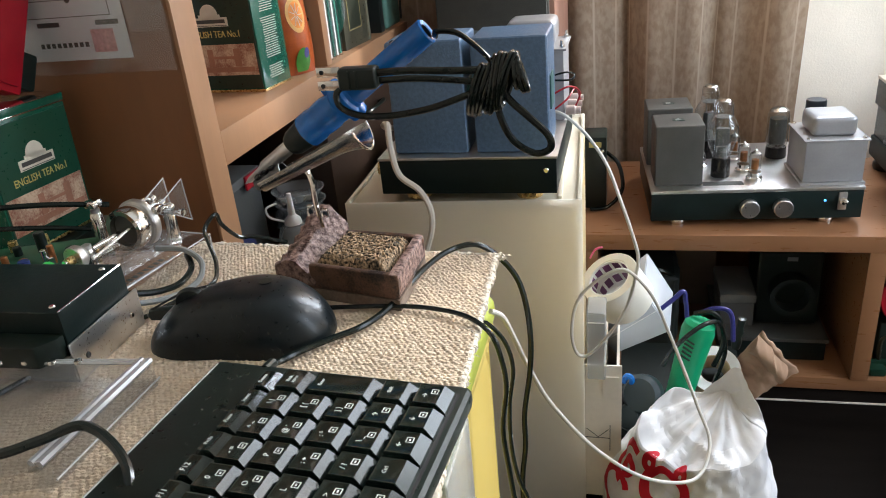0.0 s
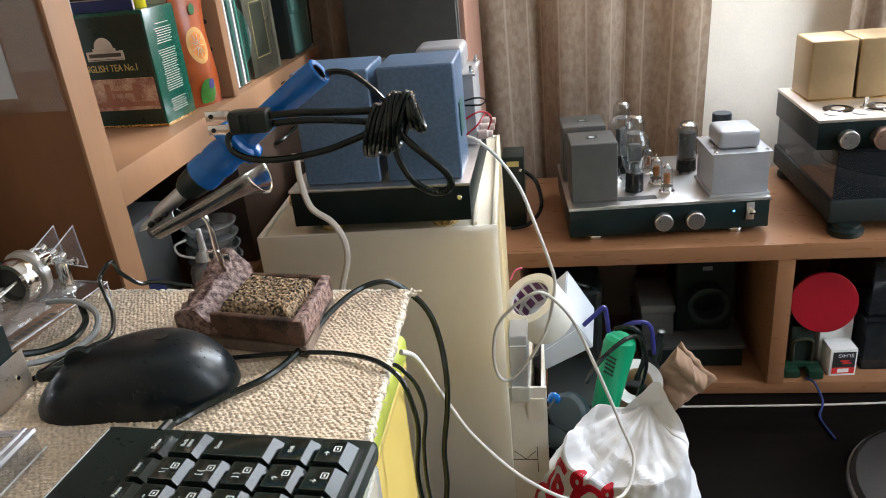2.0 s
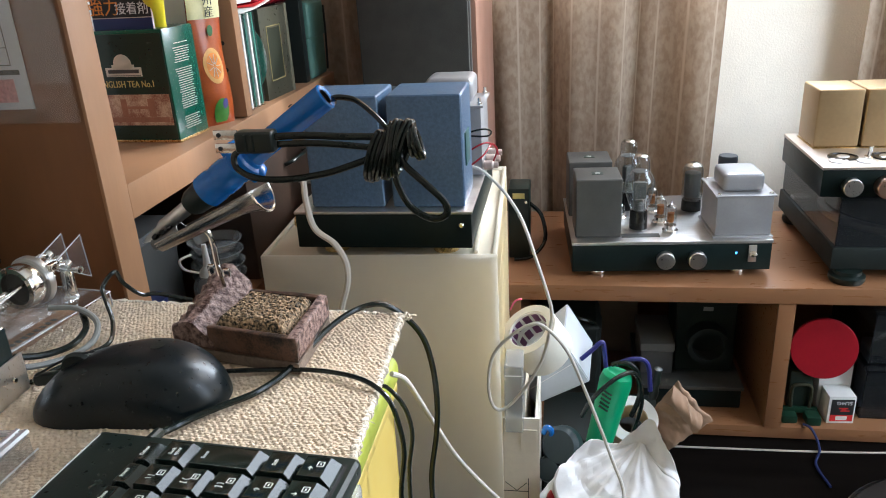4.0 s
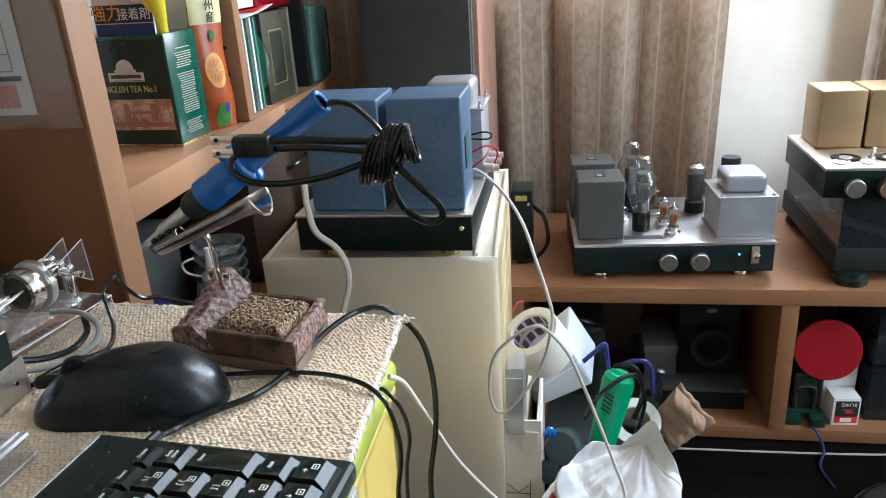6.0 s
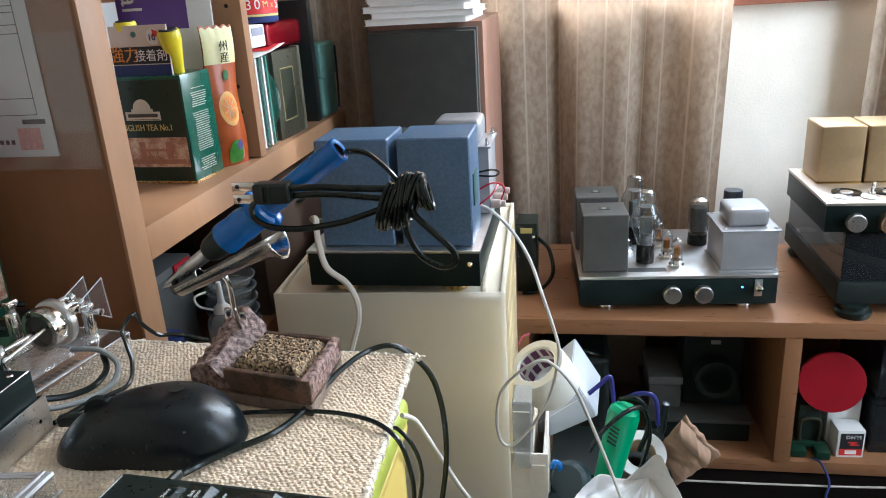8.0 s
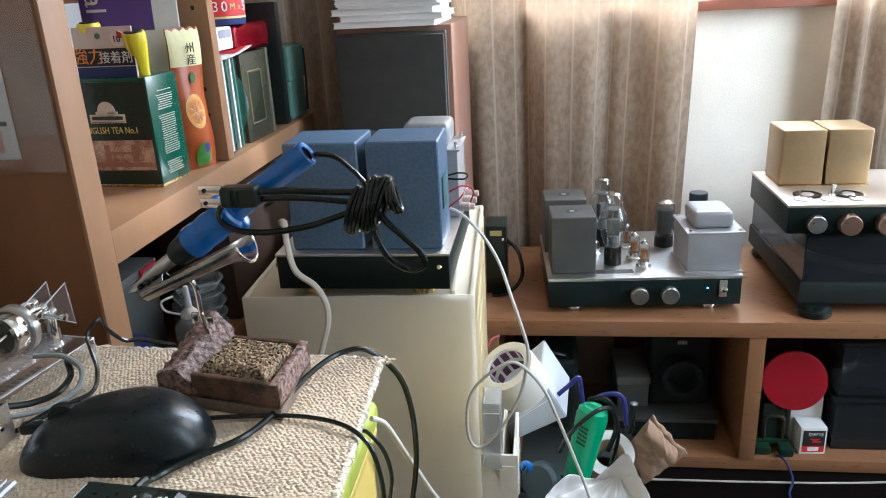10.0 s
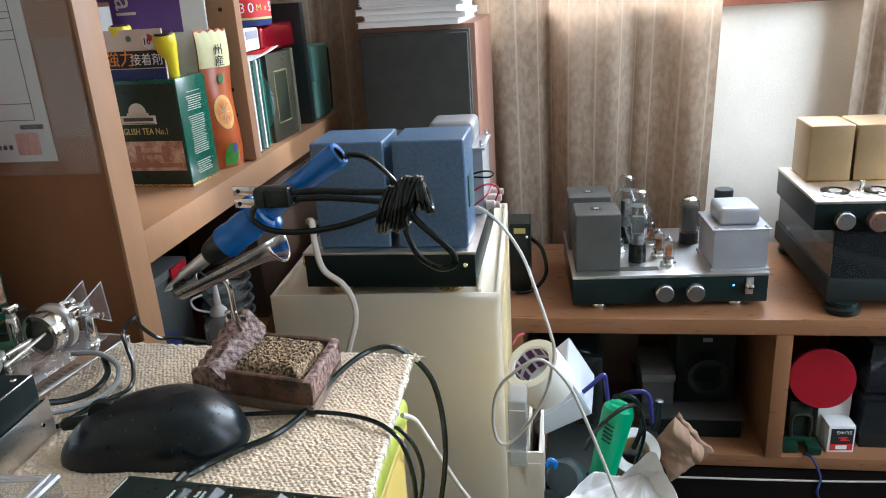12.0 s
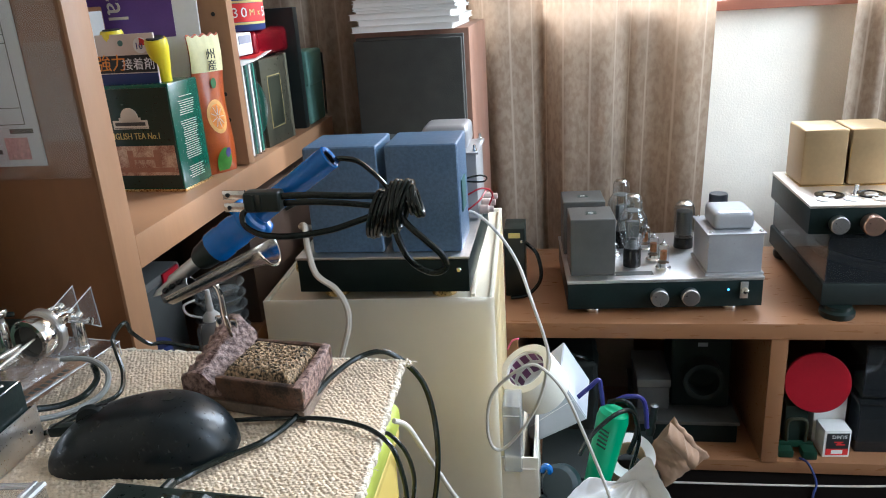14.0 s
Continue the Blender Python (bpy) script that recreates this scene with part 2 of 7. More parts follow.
dark_grey = mat("dark_grey_enamel", (0.075, 0.074, 0.068), 0.4, 0.1, vary=0.12, scale=40, bump=0.12, bump_scale=500)
grey_paint = mat("grey_enamel", (0.36, 0.36, 0.37), 0.32, 0.3, vary=0.08, scale=30, bump=0.1, bump_scale=400)
cream = mat("cream_plastic", (0.72, 0.66, 0.52), 0.45, vary=0.05, scale=8, bump=0.04, bump_scale=200)
clear = glass("clear_plastic", (0.985, 0.99, 0.99), 0.04, 1.45, 0.97)
tube_glass = glass("tube_glass", (0.88, 0.90, 0.90), 0.02, 1.6, 0.99, 2.0)
smoke = glass("smoked_acrylic", (0.50, 0.52, 0.54), 0.05, 1.5, 0.96)
# pale mix that paints the bright glints along acrylic edges
edge_acrylic = glass("bright_acrylic_edge", (0.97, 0.98, 0.99), 0.08, 1.9, 0.40, 2.0)
frosted = glass("frosted_plastic", (0.86, 0.88, 0.88), 0.22, 1.4, 0.68)
white_paper = mat("white_paper", (0.78, 0.77, 0.74), 0.8, vary=0.05, scale=14)
card = mat("corrugated_card", (0.52, 0.40, 0.26), 0.85, vary=0.1, scale=22, bump=0.15)
pale_card = mat("pale_box_card", (0.80, 0.74, 0.64), 0.8, vary=0.07, scale=15, bump=0.08)
green_tin = mat("green_tin", (0.004, 0.092, 0.056), 0.25, 0.0, vary=0.08, scale=25, coat=0.5)
dark_tin = mat("dark_green_label", (0.006, 0.028, 0.020), 0.3, vary=0.15, scale=25, coat=0.4)
ivory_ink = mat("ivory_ink", (0.70, 0.66, 0.56), 0.5, vary=0.05)
gold_ink = mat("gold_ink", (0.58, 0.47, 0.16), 0.45, vary=0.08)
white_ink = mat("white_ink", (0.80, 0.80, 0.78), 0.5, vary=0.04)
black_ink = mat("black_ink", (0.02, 0.02, 0.02), 0.6, vary=0.1)
blue_ink = mat("blue_ink", (0.02, 0.035, 0.14), 0.5, vary=0.1)
orange_ink = mat("orange_ink", (0.75, 0.26, 0.03), 0.5, vary=0.08)
red_ink = mat("red_ink", (0.62, 0.03, 0.03), 0.5, vary=0.1)
picture = mat("printed_scene", (0.66, 0.50, 0.36), 0.4, dark=(0.30, 0.12, 0.08), scale=55, coat=0.3, sharp=0.14)
red_plastic = mat("red_plastic", (0.33, 0.006, 0.016), 0.35, vary=0.1, scale=20)
yellow_plastic = mat("yellow_plastic", (0.75, 0.62, 0.02), 0.32, vary=0.08, scale=30)
lime_plastic = mat("lime_plastic", (0.42, 0.55, 0.12), 0.35, vary=0.07, scale=14)
crate_yellow = mat("crate_yellow", (0.72, 0.50, 0.03), 0.35, vary=0.1, scale=14)
green_plastic = mat("green_plastic", (0.005, 0.30, 0.125), 0.38, vary=0.08, scale=20)
blue_plastic = mat("blue_plastic", (0.006, 0.13, 0.46), 0.22, vary=0.1, scale=30, coat=0.3)
teal_cloth = mat("teal_leather", (0.085, 0.19, 0.16), 0.6, vary=0.15, scale=40, bump=0.3, bump_scale=350)
purple_print = mat("purple_print", (0.13, 0.06, 0.26), 0.5, vary=0.1)
speaker_cloth = mat("speaker_grille_cloth", (0.042, 0.041, 0.036), 0.95, vary=0.15, scale=40, bump=0.4, bump_scale=900)
paper_brown = mat("brown_paper", (0.33, 0.205, 0.128), 0.75, vary=0.12, scale=25, bump=0.2, bump_scale=90)
bag_white = mat("white_bag_film", (0.80, 0.80, 0.81), 0.35, vary=0.04, scale=14, bump=0.3, bump_scale=60)
amber = mat("amber_varnish", (0.30, 0.15, 0.04), 0.3, vary=0.2, scale=20)
stone = mat("glazed_stoneware", (0.13, 0.070, 0.045), 0.36, dark=(0.016, 0.011, 0.009), scale=60, bump=0.9, bump_scale=260, sharp=0.12)
stone_ash = mat("ash_crusted_stoneware", (0.40, 0.27, 0.23), 0.55, dark=(0.050, 0.018, 0.013), scale=260, bump=1.0, bump_scale=600, sharp=0.14)
sponge = mat("charred_sponge", (0.56, 0.39, 0.23), 0.95, dark=(0.018, 0.02, 0.016), scale=420, bump=1.0, bump_scale=500, sharp=0.13)
carpet = mat("woven_wool", (0.75, 0.62, 0.47), 0.95, vary=0.2, scale=22, bump=0.6, bump_scale=900, sheen=0.15, spec=0.1)
binding = mat("wool_binding", (0.70, 0.63, 0.52), 0.95, vary=0.12, scale=60, bump=0.6, bump_scale=900, spec=0.1)
bakelite = mat("black_bakelite", (0.012, 0.011, 0.010), 0.22, vary=0.1)
anode = mat("grey_anode", (0.16, 0.16, 0.15), 0.45, 0.6, vary=0.2, scale=60)
getter = mat("silver_getter", (0.42, 0.42, 0.41), 0.2, 1.0, vary=0.1)
copper_film = mat("copper_glow_plate", (0.50, 0.20, 0.08), 0.35, 0.9, vary=0.2, scale=90)
led_blue = mat("blue_led", (0.1, 0.45, 1.0), 0.3, emit=3.0)
pcb = mat("green_circuit_board", (0.02, 0.10, 0.05), 0.45, vary=0.2, scale=60)
bubble = glass("crumpled_film", (0.92, 0.95, 0.97), 0.10, 1.6, 0.84, 2.5)
# black key plastic, with the green flare veil in its colour
key_black = mat("key_plastic", (0.008, 0.015, 0.012), 0.14, vary=0.15, scale=60, bump=0.05, bump_scale=900, coat=0.7)
dust = mat("white_legend", (0.72, 0.74, 0.72), 0.5, vary=0.05)


def translucent(name, color, through_amount, rough=0.5):
    """A plastic that lets light through."""
    m = mat(name, color, rough, vary=0.05, scale=9, bump=0.04)
    n, l = m.node_tree.nodes, m.node_tree.links
    t, mx = n.new("ShaderNodeBsdfTranslucent"), n.new("ShaderNodeMixShader")
    t.inputs["Color"].default_value = (*color, 1)
    mx.inputs["Fac"].default_value = through_amount
    l.new(n["Principled BSDF"].outputs[0], mx.inputs[1])
    l.new(t.outputs[0], mx.inputs[2])
    l.new(mx.outputs[0], n["Material Output"].inputs["Surface"])
    return m


cream_shell = translucent("cream_shell_plastic", (0.95, 0.92, 0.85), 0.68)
drawer_film = translucent("milky_drawer_plastic", (0.95, 0.89, 0.72), 0.85)
lid_lime = translucent("lime_lid_plastic", (0.50, 0.56, 0.09), 0.4)
crate_film = translucent("yellow_crate_plastic", (0.66, 0.52, 0.14), 0.35)


def curtain_cloth():
    m = translucent("brown_damask_curtain", (0.46, 0.31, 0.20), 0.24, 0.85)
    n, l = m.node_tree.nodes, m.node_tree.links
    p = n["Principled BSDF"]
    tc = n["Texture Coordinate"]
    # mottled pile, with pale woven pinstripes along the drop
    mus = n.new("ShaderNodeTexNoise")
    mus.inputs["Scale"].default_value, mus.inputs["Detail"].default_value = 85, 10
    mpp = n.new("ShaderNodeMapping")
    mpp.inputs["Scale"].default_value = (1.2, 1.2, 0.7)
    l.new(tc.outputs["Object"], mpp.inputs["Vector"])
    l.new(mpp.outputs[0], mus.inputs["Vector"])
    mr = n.new("ShaderNodeMapRange")
    mr.inputs["From Min"].default_value, mr.inputs["From Max"].default_value = 0.38, 0.62
    l.new(mus.outputs["Fac"], mr.inputs["Value"])
    mix = n.new("ShaderNodeMix")
    mix.data_type = "RGBA"
    mix.inputs["A"].default_value, mix.inputs["B"].default_value = (0.205, 0.145, 0.097, 1), (0.31, 0.238, 0.170, 1)
    l.new(mr.outputs[0], mix.inputs["Factor"])
    uv = n.new("ShaderNodeUVMap")
    wave = n.new("ShaderNodeTexWave")
    wave.wave_type, wave.bands_direction, wave.wave_profile = "BANDS", "X", "SIN"
    wave.inputs["Scale"].default_value = 2.5
    l.new(uv.outputs[0], wave.inputs["Vector"])
    st = n.new("ShaderNodeMapRange")
    st.inputs["From Min"].default_value, st.inputs["From Max"].default_value = 0.975, 0.998
    l.new(wave.outputs["Fac"], st.inputs["Value"])
    mix2 = n.new("ShaderNodeMix")
    mix2.data_type = "RGBA"
    mix2.inputs["B"].default_value = (0.41, 0.325, 0.245, 1)
    l.new(st.outputs[0], mix2.inputs["Factor"])
    l.new(mix.outputs["Result"], mix2.inputs["A"])
    l.new(mix2.outputs["Result"], p.inputs["Base Color"])
    p.inputs["Sheen Weight"].default_value = 0.3
    return m


damask = curtain_cloth()

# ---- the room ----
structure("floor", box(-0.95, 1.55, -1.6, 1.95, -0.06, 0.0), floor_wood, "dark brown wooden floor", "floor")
structure("ceiling", box(-0.95, 1.55, -1.6, 1.95, 2.3, 2.38), ceiling_white, "plain white ceiling", "ceiling")
structure("wall_west", box(-0.95, -0.75, -1.6, 1.95, 0, 2.3), wall_paper, "beige papered wall behind the bookcase", "wall")
# unseen closing wall, added as a pale reflector
structure("wall_south", box(-0.75, 1.5, -1.6, -1.5, 0, 2.3), wall_bounce, "unseen closing wall, pale to bounce light into the room", "wall")
north = bmesh.new()
for x0, x1, z0, z1 in ((-0.75, 0.98, 0, 0.74), (-0.75, 0.98, 1.75, 2.3), (-0.75, 0.0, 0.74, 1.75), (0.90, 0.98, 0.74, 1.75), (0.98, 1.50, 0, 0.08), (0.98, 1.50, 1.92, 2.3), (1.42, 1.50, 0.08, 1.92)):
    box(x0, x1, 1.80, 1.95, z0, z1, bm=north)
structure("wall_north", north, wall_paper, "cream textured wallpaper wall under the window", "wall")
east = bmesh.new()
for y0, y1, z0, z1 in ((-1.5, 1.80, 0, 0.40), (-1.5, 1.80, 1.74, 2.3), (-1.5, 0.34, 0.40, 1.74), (1.72, 1.80, 0.40, 1.74)):
    box(1.42, 1.52, y0, y1, z0, z1, bm=east)
structure("wall_east", east, wall_paper, "unseen cream papered wall with the added wide window", "wall")
win = tagged(empty("window_1", (0, 0, 0)), "window with a reddish wooden sill above the wall", "window", "", "structure")
part("window_sill", box(-0.02, 0.92, 1.765, 1.80, 0.722, 0.742, 0.003), mat("red_brown_sill", (0.28, 0.10, 0.06), 0.4, vary=0.1, scale=8, stretch=(0.4, 3, 3)), win)
fr = bmesh.new()
for x0, x1, z0, z1 in ((0.0, 0.04, 0.74, 1.75), (0.86, 0.90, 0.74, 1.75), (0.04, 0.86, 0.74, 0.775), (0.04, 0.86, 1.715, 1.75), (0.43, 0.47, 0.775, 1.715)):
    box(x0, x1, 1.87, 1.90, z0, z1, 0.003, bm=fr)
part("window_frame", fr, alu_knob, win)
# unseen window; its head and width are set to steer light on the mat
win2 = tagged(empty("window_2", (0, 0, 0)), "unseen wide window in the side wall, sized to steer light", "window", "", "structure")
fr = bmesh.new()
for y0, y1, z0, z1 in ((0.34, 0.37, 0.40, 1.74), (1.69, 1.72, 0.40, 1.74), (0.37, 1.69, 0.40, 0.43), (0.37, 1.69, 1.71, 1.74), (1.12, 1.15, 0.43, 1.71)):
    box(1.475, 1.50, y0, y1, z0, z1, 0.003, bm=fr)
part("window_frame", fr, alu_knob, win2)
win3 = tagged(empty("window_3", (0, 0, 0)), "narrow full-height window beside the curtain", "window", "", "structure")
fr = bmesh.new()
for x0, x1, z0, z1 in ((0.98, 1.0, 0.08, 1.92), (1.40, 1.42, 0.08, 1.92), (1.0, 1.40, 0.08, 0.11), (1.0, 1.40, 1.89, 1.92)):
    box(x0, x1, 1.88, 1.91, z0, z1, 0.003, bm=fr)
part("window_frame", fr, alu_knob, win3)


def curtain(name, x0, x1, y, z0, z1, folds, amp, seed, lean=0.0, label=""):
    rnd = random.Random(seed)
    ph = [rnd.uniform(0, 6.28) for _ in range(4)]

    def f(u, v):
        k = u * folds * 2 * math.pi
        a = amp * (1.15 - 0.35 * v)
        yy = y + a * math.sin(k + 0.9 * math.sin(u * 9 + ph[0])) + 0.35 * a * math.sin(2.3 * k + ph[1] + v * 0.8)
        xx = x0 + (x1 - x0) * u + 0.010 * math.sin(k * 1.0 + ph[2]) + lean * (1 - v) * (u - 0.4) + 0.006 * math.sin(v * 5 + u * 8 + ph[3])
        return (xx, yy, z0 + (z1 - z0) * v)
    nu, nv = 150, 26
    bm = sheet(f, nu, nv)
    uvl = bm.loops.layers.uv.new("UVMap")
    bm.verts.index_update()
    for face in bm.faces:
        for lp in face.loops:
            i, j = divmod(lp.vert.index, nv + 1)
            lp[uvl].uv = (i / nu * (x1 - x0) * 3.2, j / nv)
    th = empty(name, (0, 0, 0), label, "curtain", "curtains")
    part("cloth", bm, damask, th)
    return th


curtain("curtain", -0.60, 0.382, 1.730, 0.06, 1.85, 6, 0.018, 3, -0.03, "brown mottled damask curtain with pale pinstripes, hanging in folds")
curtain("curtain", 0.634, 0.95, 1.730, 0.06, 1.85, 2.4, 0.016, 8, 0.03, "brown mottled damask curtain with pale pinstripes, hanging in folds")
rod = empty("curtain_rail", (0, 0, 0), "white metal rail that carries the curtains", "curtain rail")
part("rail", tube([(-0.6, 1.735, 1.86), (0.97, 1.735, 1.86)], 0.011, 10, smooth=False), white_ink, rod)
for x in (-0.55, 0.46, 0.95):
    part("bracket", box(x - 0.01, x + 0.01, 1.73, 1.80, 1.85, 1.87, 0.002), white_ink, rod)

# ---- sideboard ----
sb = empty("sideboard", (0.5, 1.33, 0), "low orange-brown wooden sideboard with open compartments", "sideboard")
sb.location = (0, 0, 0)
part("top_board", box(-0.26, 0.96, 1.33, 1.690, 0.2505, 0.277, 0.0015), wood, sb)
part("bottom_board", box(-0.26, 0.96, 1.335, 1.688, 0.004, 0.0255, 0.001), wood, sb)
part("plinth", box(-0.25, 0.95, 1.35, 1.68, 0.0, 0.004), black_matte, sb)
for x0 in (-0.26, 0.0, 0.4185, 0.934):
    part("upright", box(x0, x0 + 0.0255, 1.332, 1.678, 0.0255, 0.2505, 0.001), wood, sb)
part("back_panel", box(-0.26, 0.96, 1.6782, 1.686, 0.0255, 0.2505), wood_dark, sb)

# ---- bookcase ----
bk = empty("bookcase", (0, 0, 0), "tall beech-coloured bookcase with drilled uprights and a fixed shelf", "bookcase")
part("side_panel", box(-0.62, -0.302, 0.805, 0.837, 0, 1.45), wood_dark, bk, "brown outer side of the bookcase")
part("edge_strip", box(-0.3015, -0.298, 0.803, 0.838, 0, 1.45, 0.0008), wood_light, bk, "pale beech front edge")
part("inner_lining", box(-0.62, -0.302, 0.8372, 0.8385, 0.595, 1.45), wood_light, bk)
part("divider", box(-0.62, -0.299, 1.123, 1.1405, 0.5965, 1.45, 0.001), wood_light, bk)
part("shelf", box(-0.62, -0.298, 0.838, 1.50, 0.5625, 0.5955, 0.001), wood_light, bk)
part("upper_shelf", box(-0.62, -0.299, 0.8385, 1.123, 0.90, 0.925), wood_light, bk)
part("upper_shelf", box(-0.62, -0.299, 1.1405, 1.50, 0.90, 0.925), wood_light, bk)
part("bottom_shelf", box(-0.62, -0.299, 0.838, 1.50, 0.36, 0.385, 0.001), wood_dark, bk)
part("side_panel", box(-0.62, -0.56, 1.50, 1.52, 0, 1.45, 0.001), wood_dark, bk)
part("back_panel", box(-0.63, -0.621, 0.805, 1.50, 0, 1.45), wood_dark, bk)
part("top_board", box(-0.63, -0.298, 0.80, 1.52, 1.451, 1.48, 0.001), wood_light, bk)
for z in (0.655, 0.687, 0.719, 0.751, 0.783, 0.815):
    part("peg_hole", lathe([(0.0, 0), (0.0026, 0), (0.0026, 0.0006), (0.0, 0.0006)], 12, m=pose(-0.317, 1.1226, z, 90)), black_ink, bk)

# ---- plastic drawer unit ----
dr = empty("drawer_unit", (0, 0, 0), "tall cream translucent plastic drawer unit on the floor", "drawer unit")
DX0, DX1, DY0, DY1, DZ = -0.240, 0.022, 0.977, 1.325, 0.4735
part("side_wall", box(DX0, DX1 + 0.0005, DY0, DY0 + 0.003, 0.0, DZ, 0.0012), cream_shell, dr, "cream side wall that light shines through")
part("side_wall", box(DX0, DX1, DY1 - 0.003, DY1, 0.0, DZ, 0.0012), cream_shell, dr)
part("back_wall", box(DX0, DX0 + 0.003, DY0 + 0.003, DY1 - 0.003, 0.0, DZ - 0.008), cream_shell, dr)
part("top_tray", box(DX0, DX1, DY0 + 0.0032, DY1 - 0.0032, DZ - 0.0075, DZ - 0.0045, 0.001), cream, dr)
for b in ((DX0, DX0 + 0.005, DY0 + 0.0034, DY1 - 0.0034), (DX1 - 0.005, DX1, DY0 + 0.0034, DY1 - 0.0034), (DX1 - 0.026, DX1 - 0.021, DY0 + 0.012, DY1 - 0.012)):
    part("tray_rim", box(*b, DZ - 0.0044, DZ, 0.0015), cream, dr)
DN = 11
for i in range(DN):
    z0 = 0.004 + i * (DZ - 0.014) / DN
    z1 = z0 + (DZ - 0.014) / DN
    part("divider", box(DX0 + 0.006, DX1 - 0.022, DY0 + 0.0035, DY1 - 0.0035, z1 - 0.003, z1), drawer_film, dr)
    d = part("drawer", box(DX0 + 0.008, DX0 + 0.010, DY0 + 0.012, DY1 - 0.012, z0 + 0.003, z1 - 0.012), drawer_film, dr)
    part("front", box(DX1 - 0.0205, DX1, DY0 + 0.0035, DY1 - 0.0035, z0 + 0.0004, z1 - 0.0004, 0.005, seg=3), drawer_film, d, "milky drawer front")
# the unit stands a little askew
dr.matrix_basis = Matrix.Translation((DX1, DY0, 0)) @ Matrix.Rotation(radians(2.4), 4, "Z") @ Matrix.Translation((-DX1, -DY0, 0))

# ---- loudspeaker with papers on it ----
sp = empty("loudspeaker", (0, 0, 0), "dark loudspeaker with a wooden cabinet, standing on the sideboard", "loudspeaker")
SX0, SX1 = -0.222, -0.040
part("cabinet", box(SX0, SX1, 1.415, 1.685, 0.277, 0.737, 0.003), mat("red_wood_veneer", (0.28, 0.15, 0.105), 0.4, vary=0.18, scale=7, stretch=(3, 3, 0.4)), sp, "reddish wood veneer cabinet")
part("baffle", box(SX0 + 0.004, SX1 - 0.008, 1.405, 1.4148, 0.281, 0.729, 0.002), mat("grey_baffle", (0.07, 0.066, 0.06), 0.6), sp)
part("grille", box(SX0 + 0.002, SX1 - 0.010, 1.394, 1.4048, 0.285, 0.725, 0.004), speaker_cloth, sp, "black cloth grille")
rnd = random.Random(5)
zz = 0.7372
for i in range(9):
    h = rnd.choice((0.004, 0.006, 0.009))
    dx, a = rnd.uniform(-0.006, 0.006), rnd.uniform(-2.5, 2.5)
    th = empty("magazine", (0, 0, 0), "white magazine in a stack on the loudspeaker", "magazine", "magazines on the loudspeaker")
    cx, cy = (SX0 + SX1) / 2 + dx - 0.006, 1.50
    part("page_block", box(-0.078, 0.078, -0.105, 0.105, 0.0006, h - 0.0008), white_paper, th)
    part("cover", box(-0.08, 0.08, -0.107, 0.107, h - 0.0008, h), white_paper, th)
    part("cover", box(-0.08, 0.08, -0.107, 0.107, 0.0, 0.0006), white_paper, th)
    th.matrix_basis = pose(cx, cy, zz, 0, 0, a)
    zz += h + 0.0004

# ---- valve amplifier on the sideboard ----
def st_valve(big=True):
    """A shouldered power valve: base, envelope, electrodes. Stands at z 0."""
    th = empty("vacuum_tube", (0, 0, 0), "clear glass power valve with a black base, in the amplifier", "vacuum tube", "power valves")
    part("base", lathe([(0.0, 0), (0.0145, 0), (0.0145, 0.006), (0.0140, 0.028), (0.0135, 0.030), (0.0, 0.030)]), bakelite, th)
    prof = [(0.0125, 0.0305), (0.0150, 0.036), (0.0185, 0.046), (0.0225, 0.062), (0.0240, 0.074), (0.0232, 0.082), (0.0195, 0.090), (0.0155, 0.096), (0.0142, 0.104), (0.0142, 0.114), (0.0125, 0.120), (0.0085, 0.1235), (0.0, 0.125)]
    part("envelope", lathe(prof, 32, closed=False), tube_glass, th)
    el = box(-0.010, 0.010, -0.005, 0.005, 0.050, 0.078, 0.002)
    for x in (-0.009, 0.009):
        tube([(x, 0, 0.03), (x, 0, 0.098)], 0.0008, 6, el, smooth=False)
    part("electrodes", el, anode, th)
    part("mica_disc", lathe([(0.0, 0.0955), (0.0135, 0.0955), (0.0135, 0.0965), (0.0, 0.0965)], 20), anode, th)
    part("getter_flash", lathe([(0.0104, 0.1205), (0.0078, 0.1226), (0.0, 0.1242)], 28, closed=False), getter, th)
    part("stem", lathe([(0.0, 0.031), (0.009, 0.031), (0.006, 0.046), (0.0, 0.048)], 16), anode, th)
    return th


def mini_valve(h=0.05, film=None):
    th = empty("vacuum_tube", (0, 0, 0), "small clear glass valve on a chrome socket", "vacuum tube", "small valves")
    part("socket", lathe([(0.0, 0), (0.0125, 0), (0.0125, 0.004), (0.0095, 0.006), (0.0095, 0.012), (0.0, 0.012)], 20), chrome, th)
    part("envelope", lathe([(0.0085, 0.0125), (0.0092, 0.016), (0.0092, h - 0.01), (0.0075, h - 0.004), (0.003, h - 0.001), (0.0012, h + 0.004), (0.0, h + 0.006)], 22, closed=False), tube_glass, th)
    part("electrodes", lathe([(0.0, 0.017), (0.0055, 0.017), (0.0055, h - 0.015), (0.0, h - 0.015)], 12), film or anode, th)
    part("getter_flash", lathe([(0.0071, h - 0.0045), (0.0028, h - 0.0015), (0.0, h + 0.003)], 20, closed=False), getter, th)
    return th


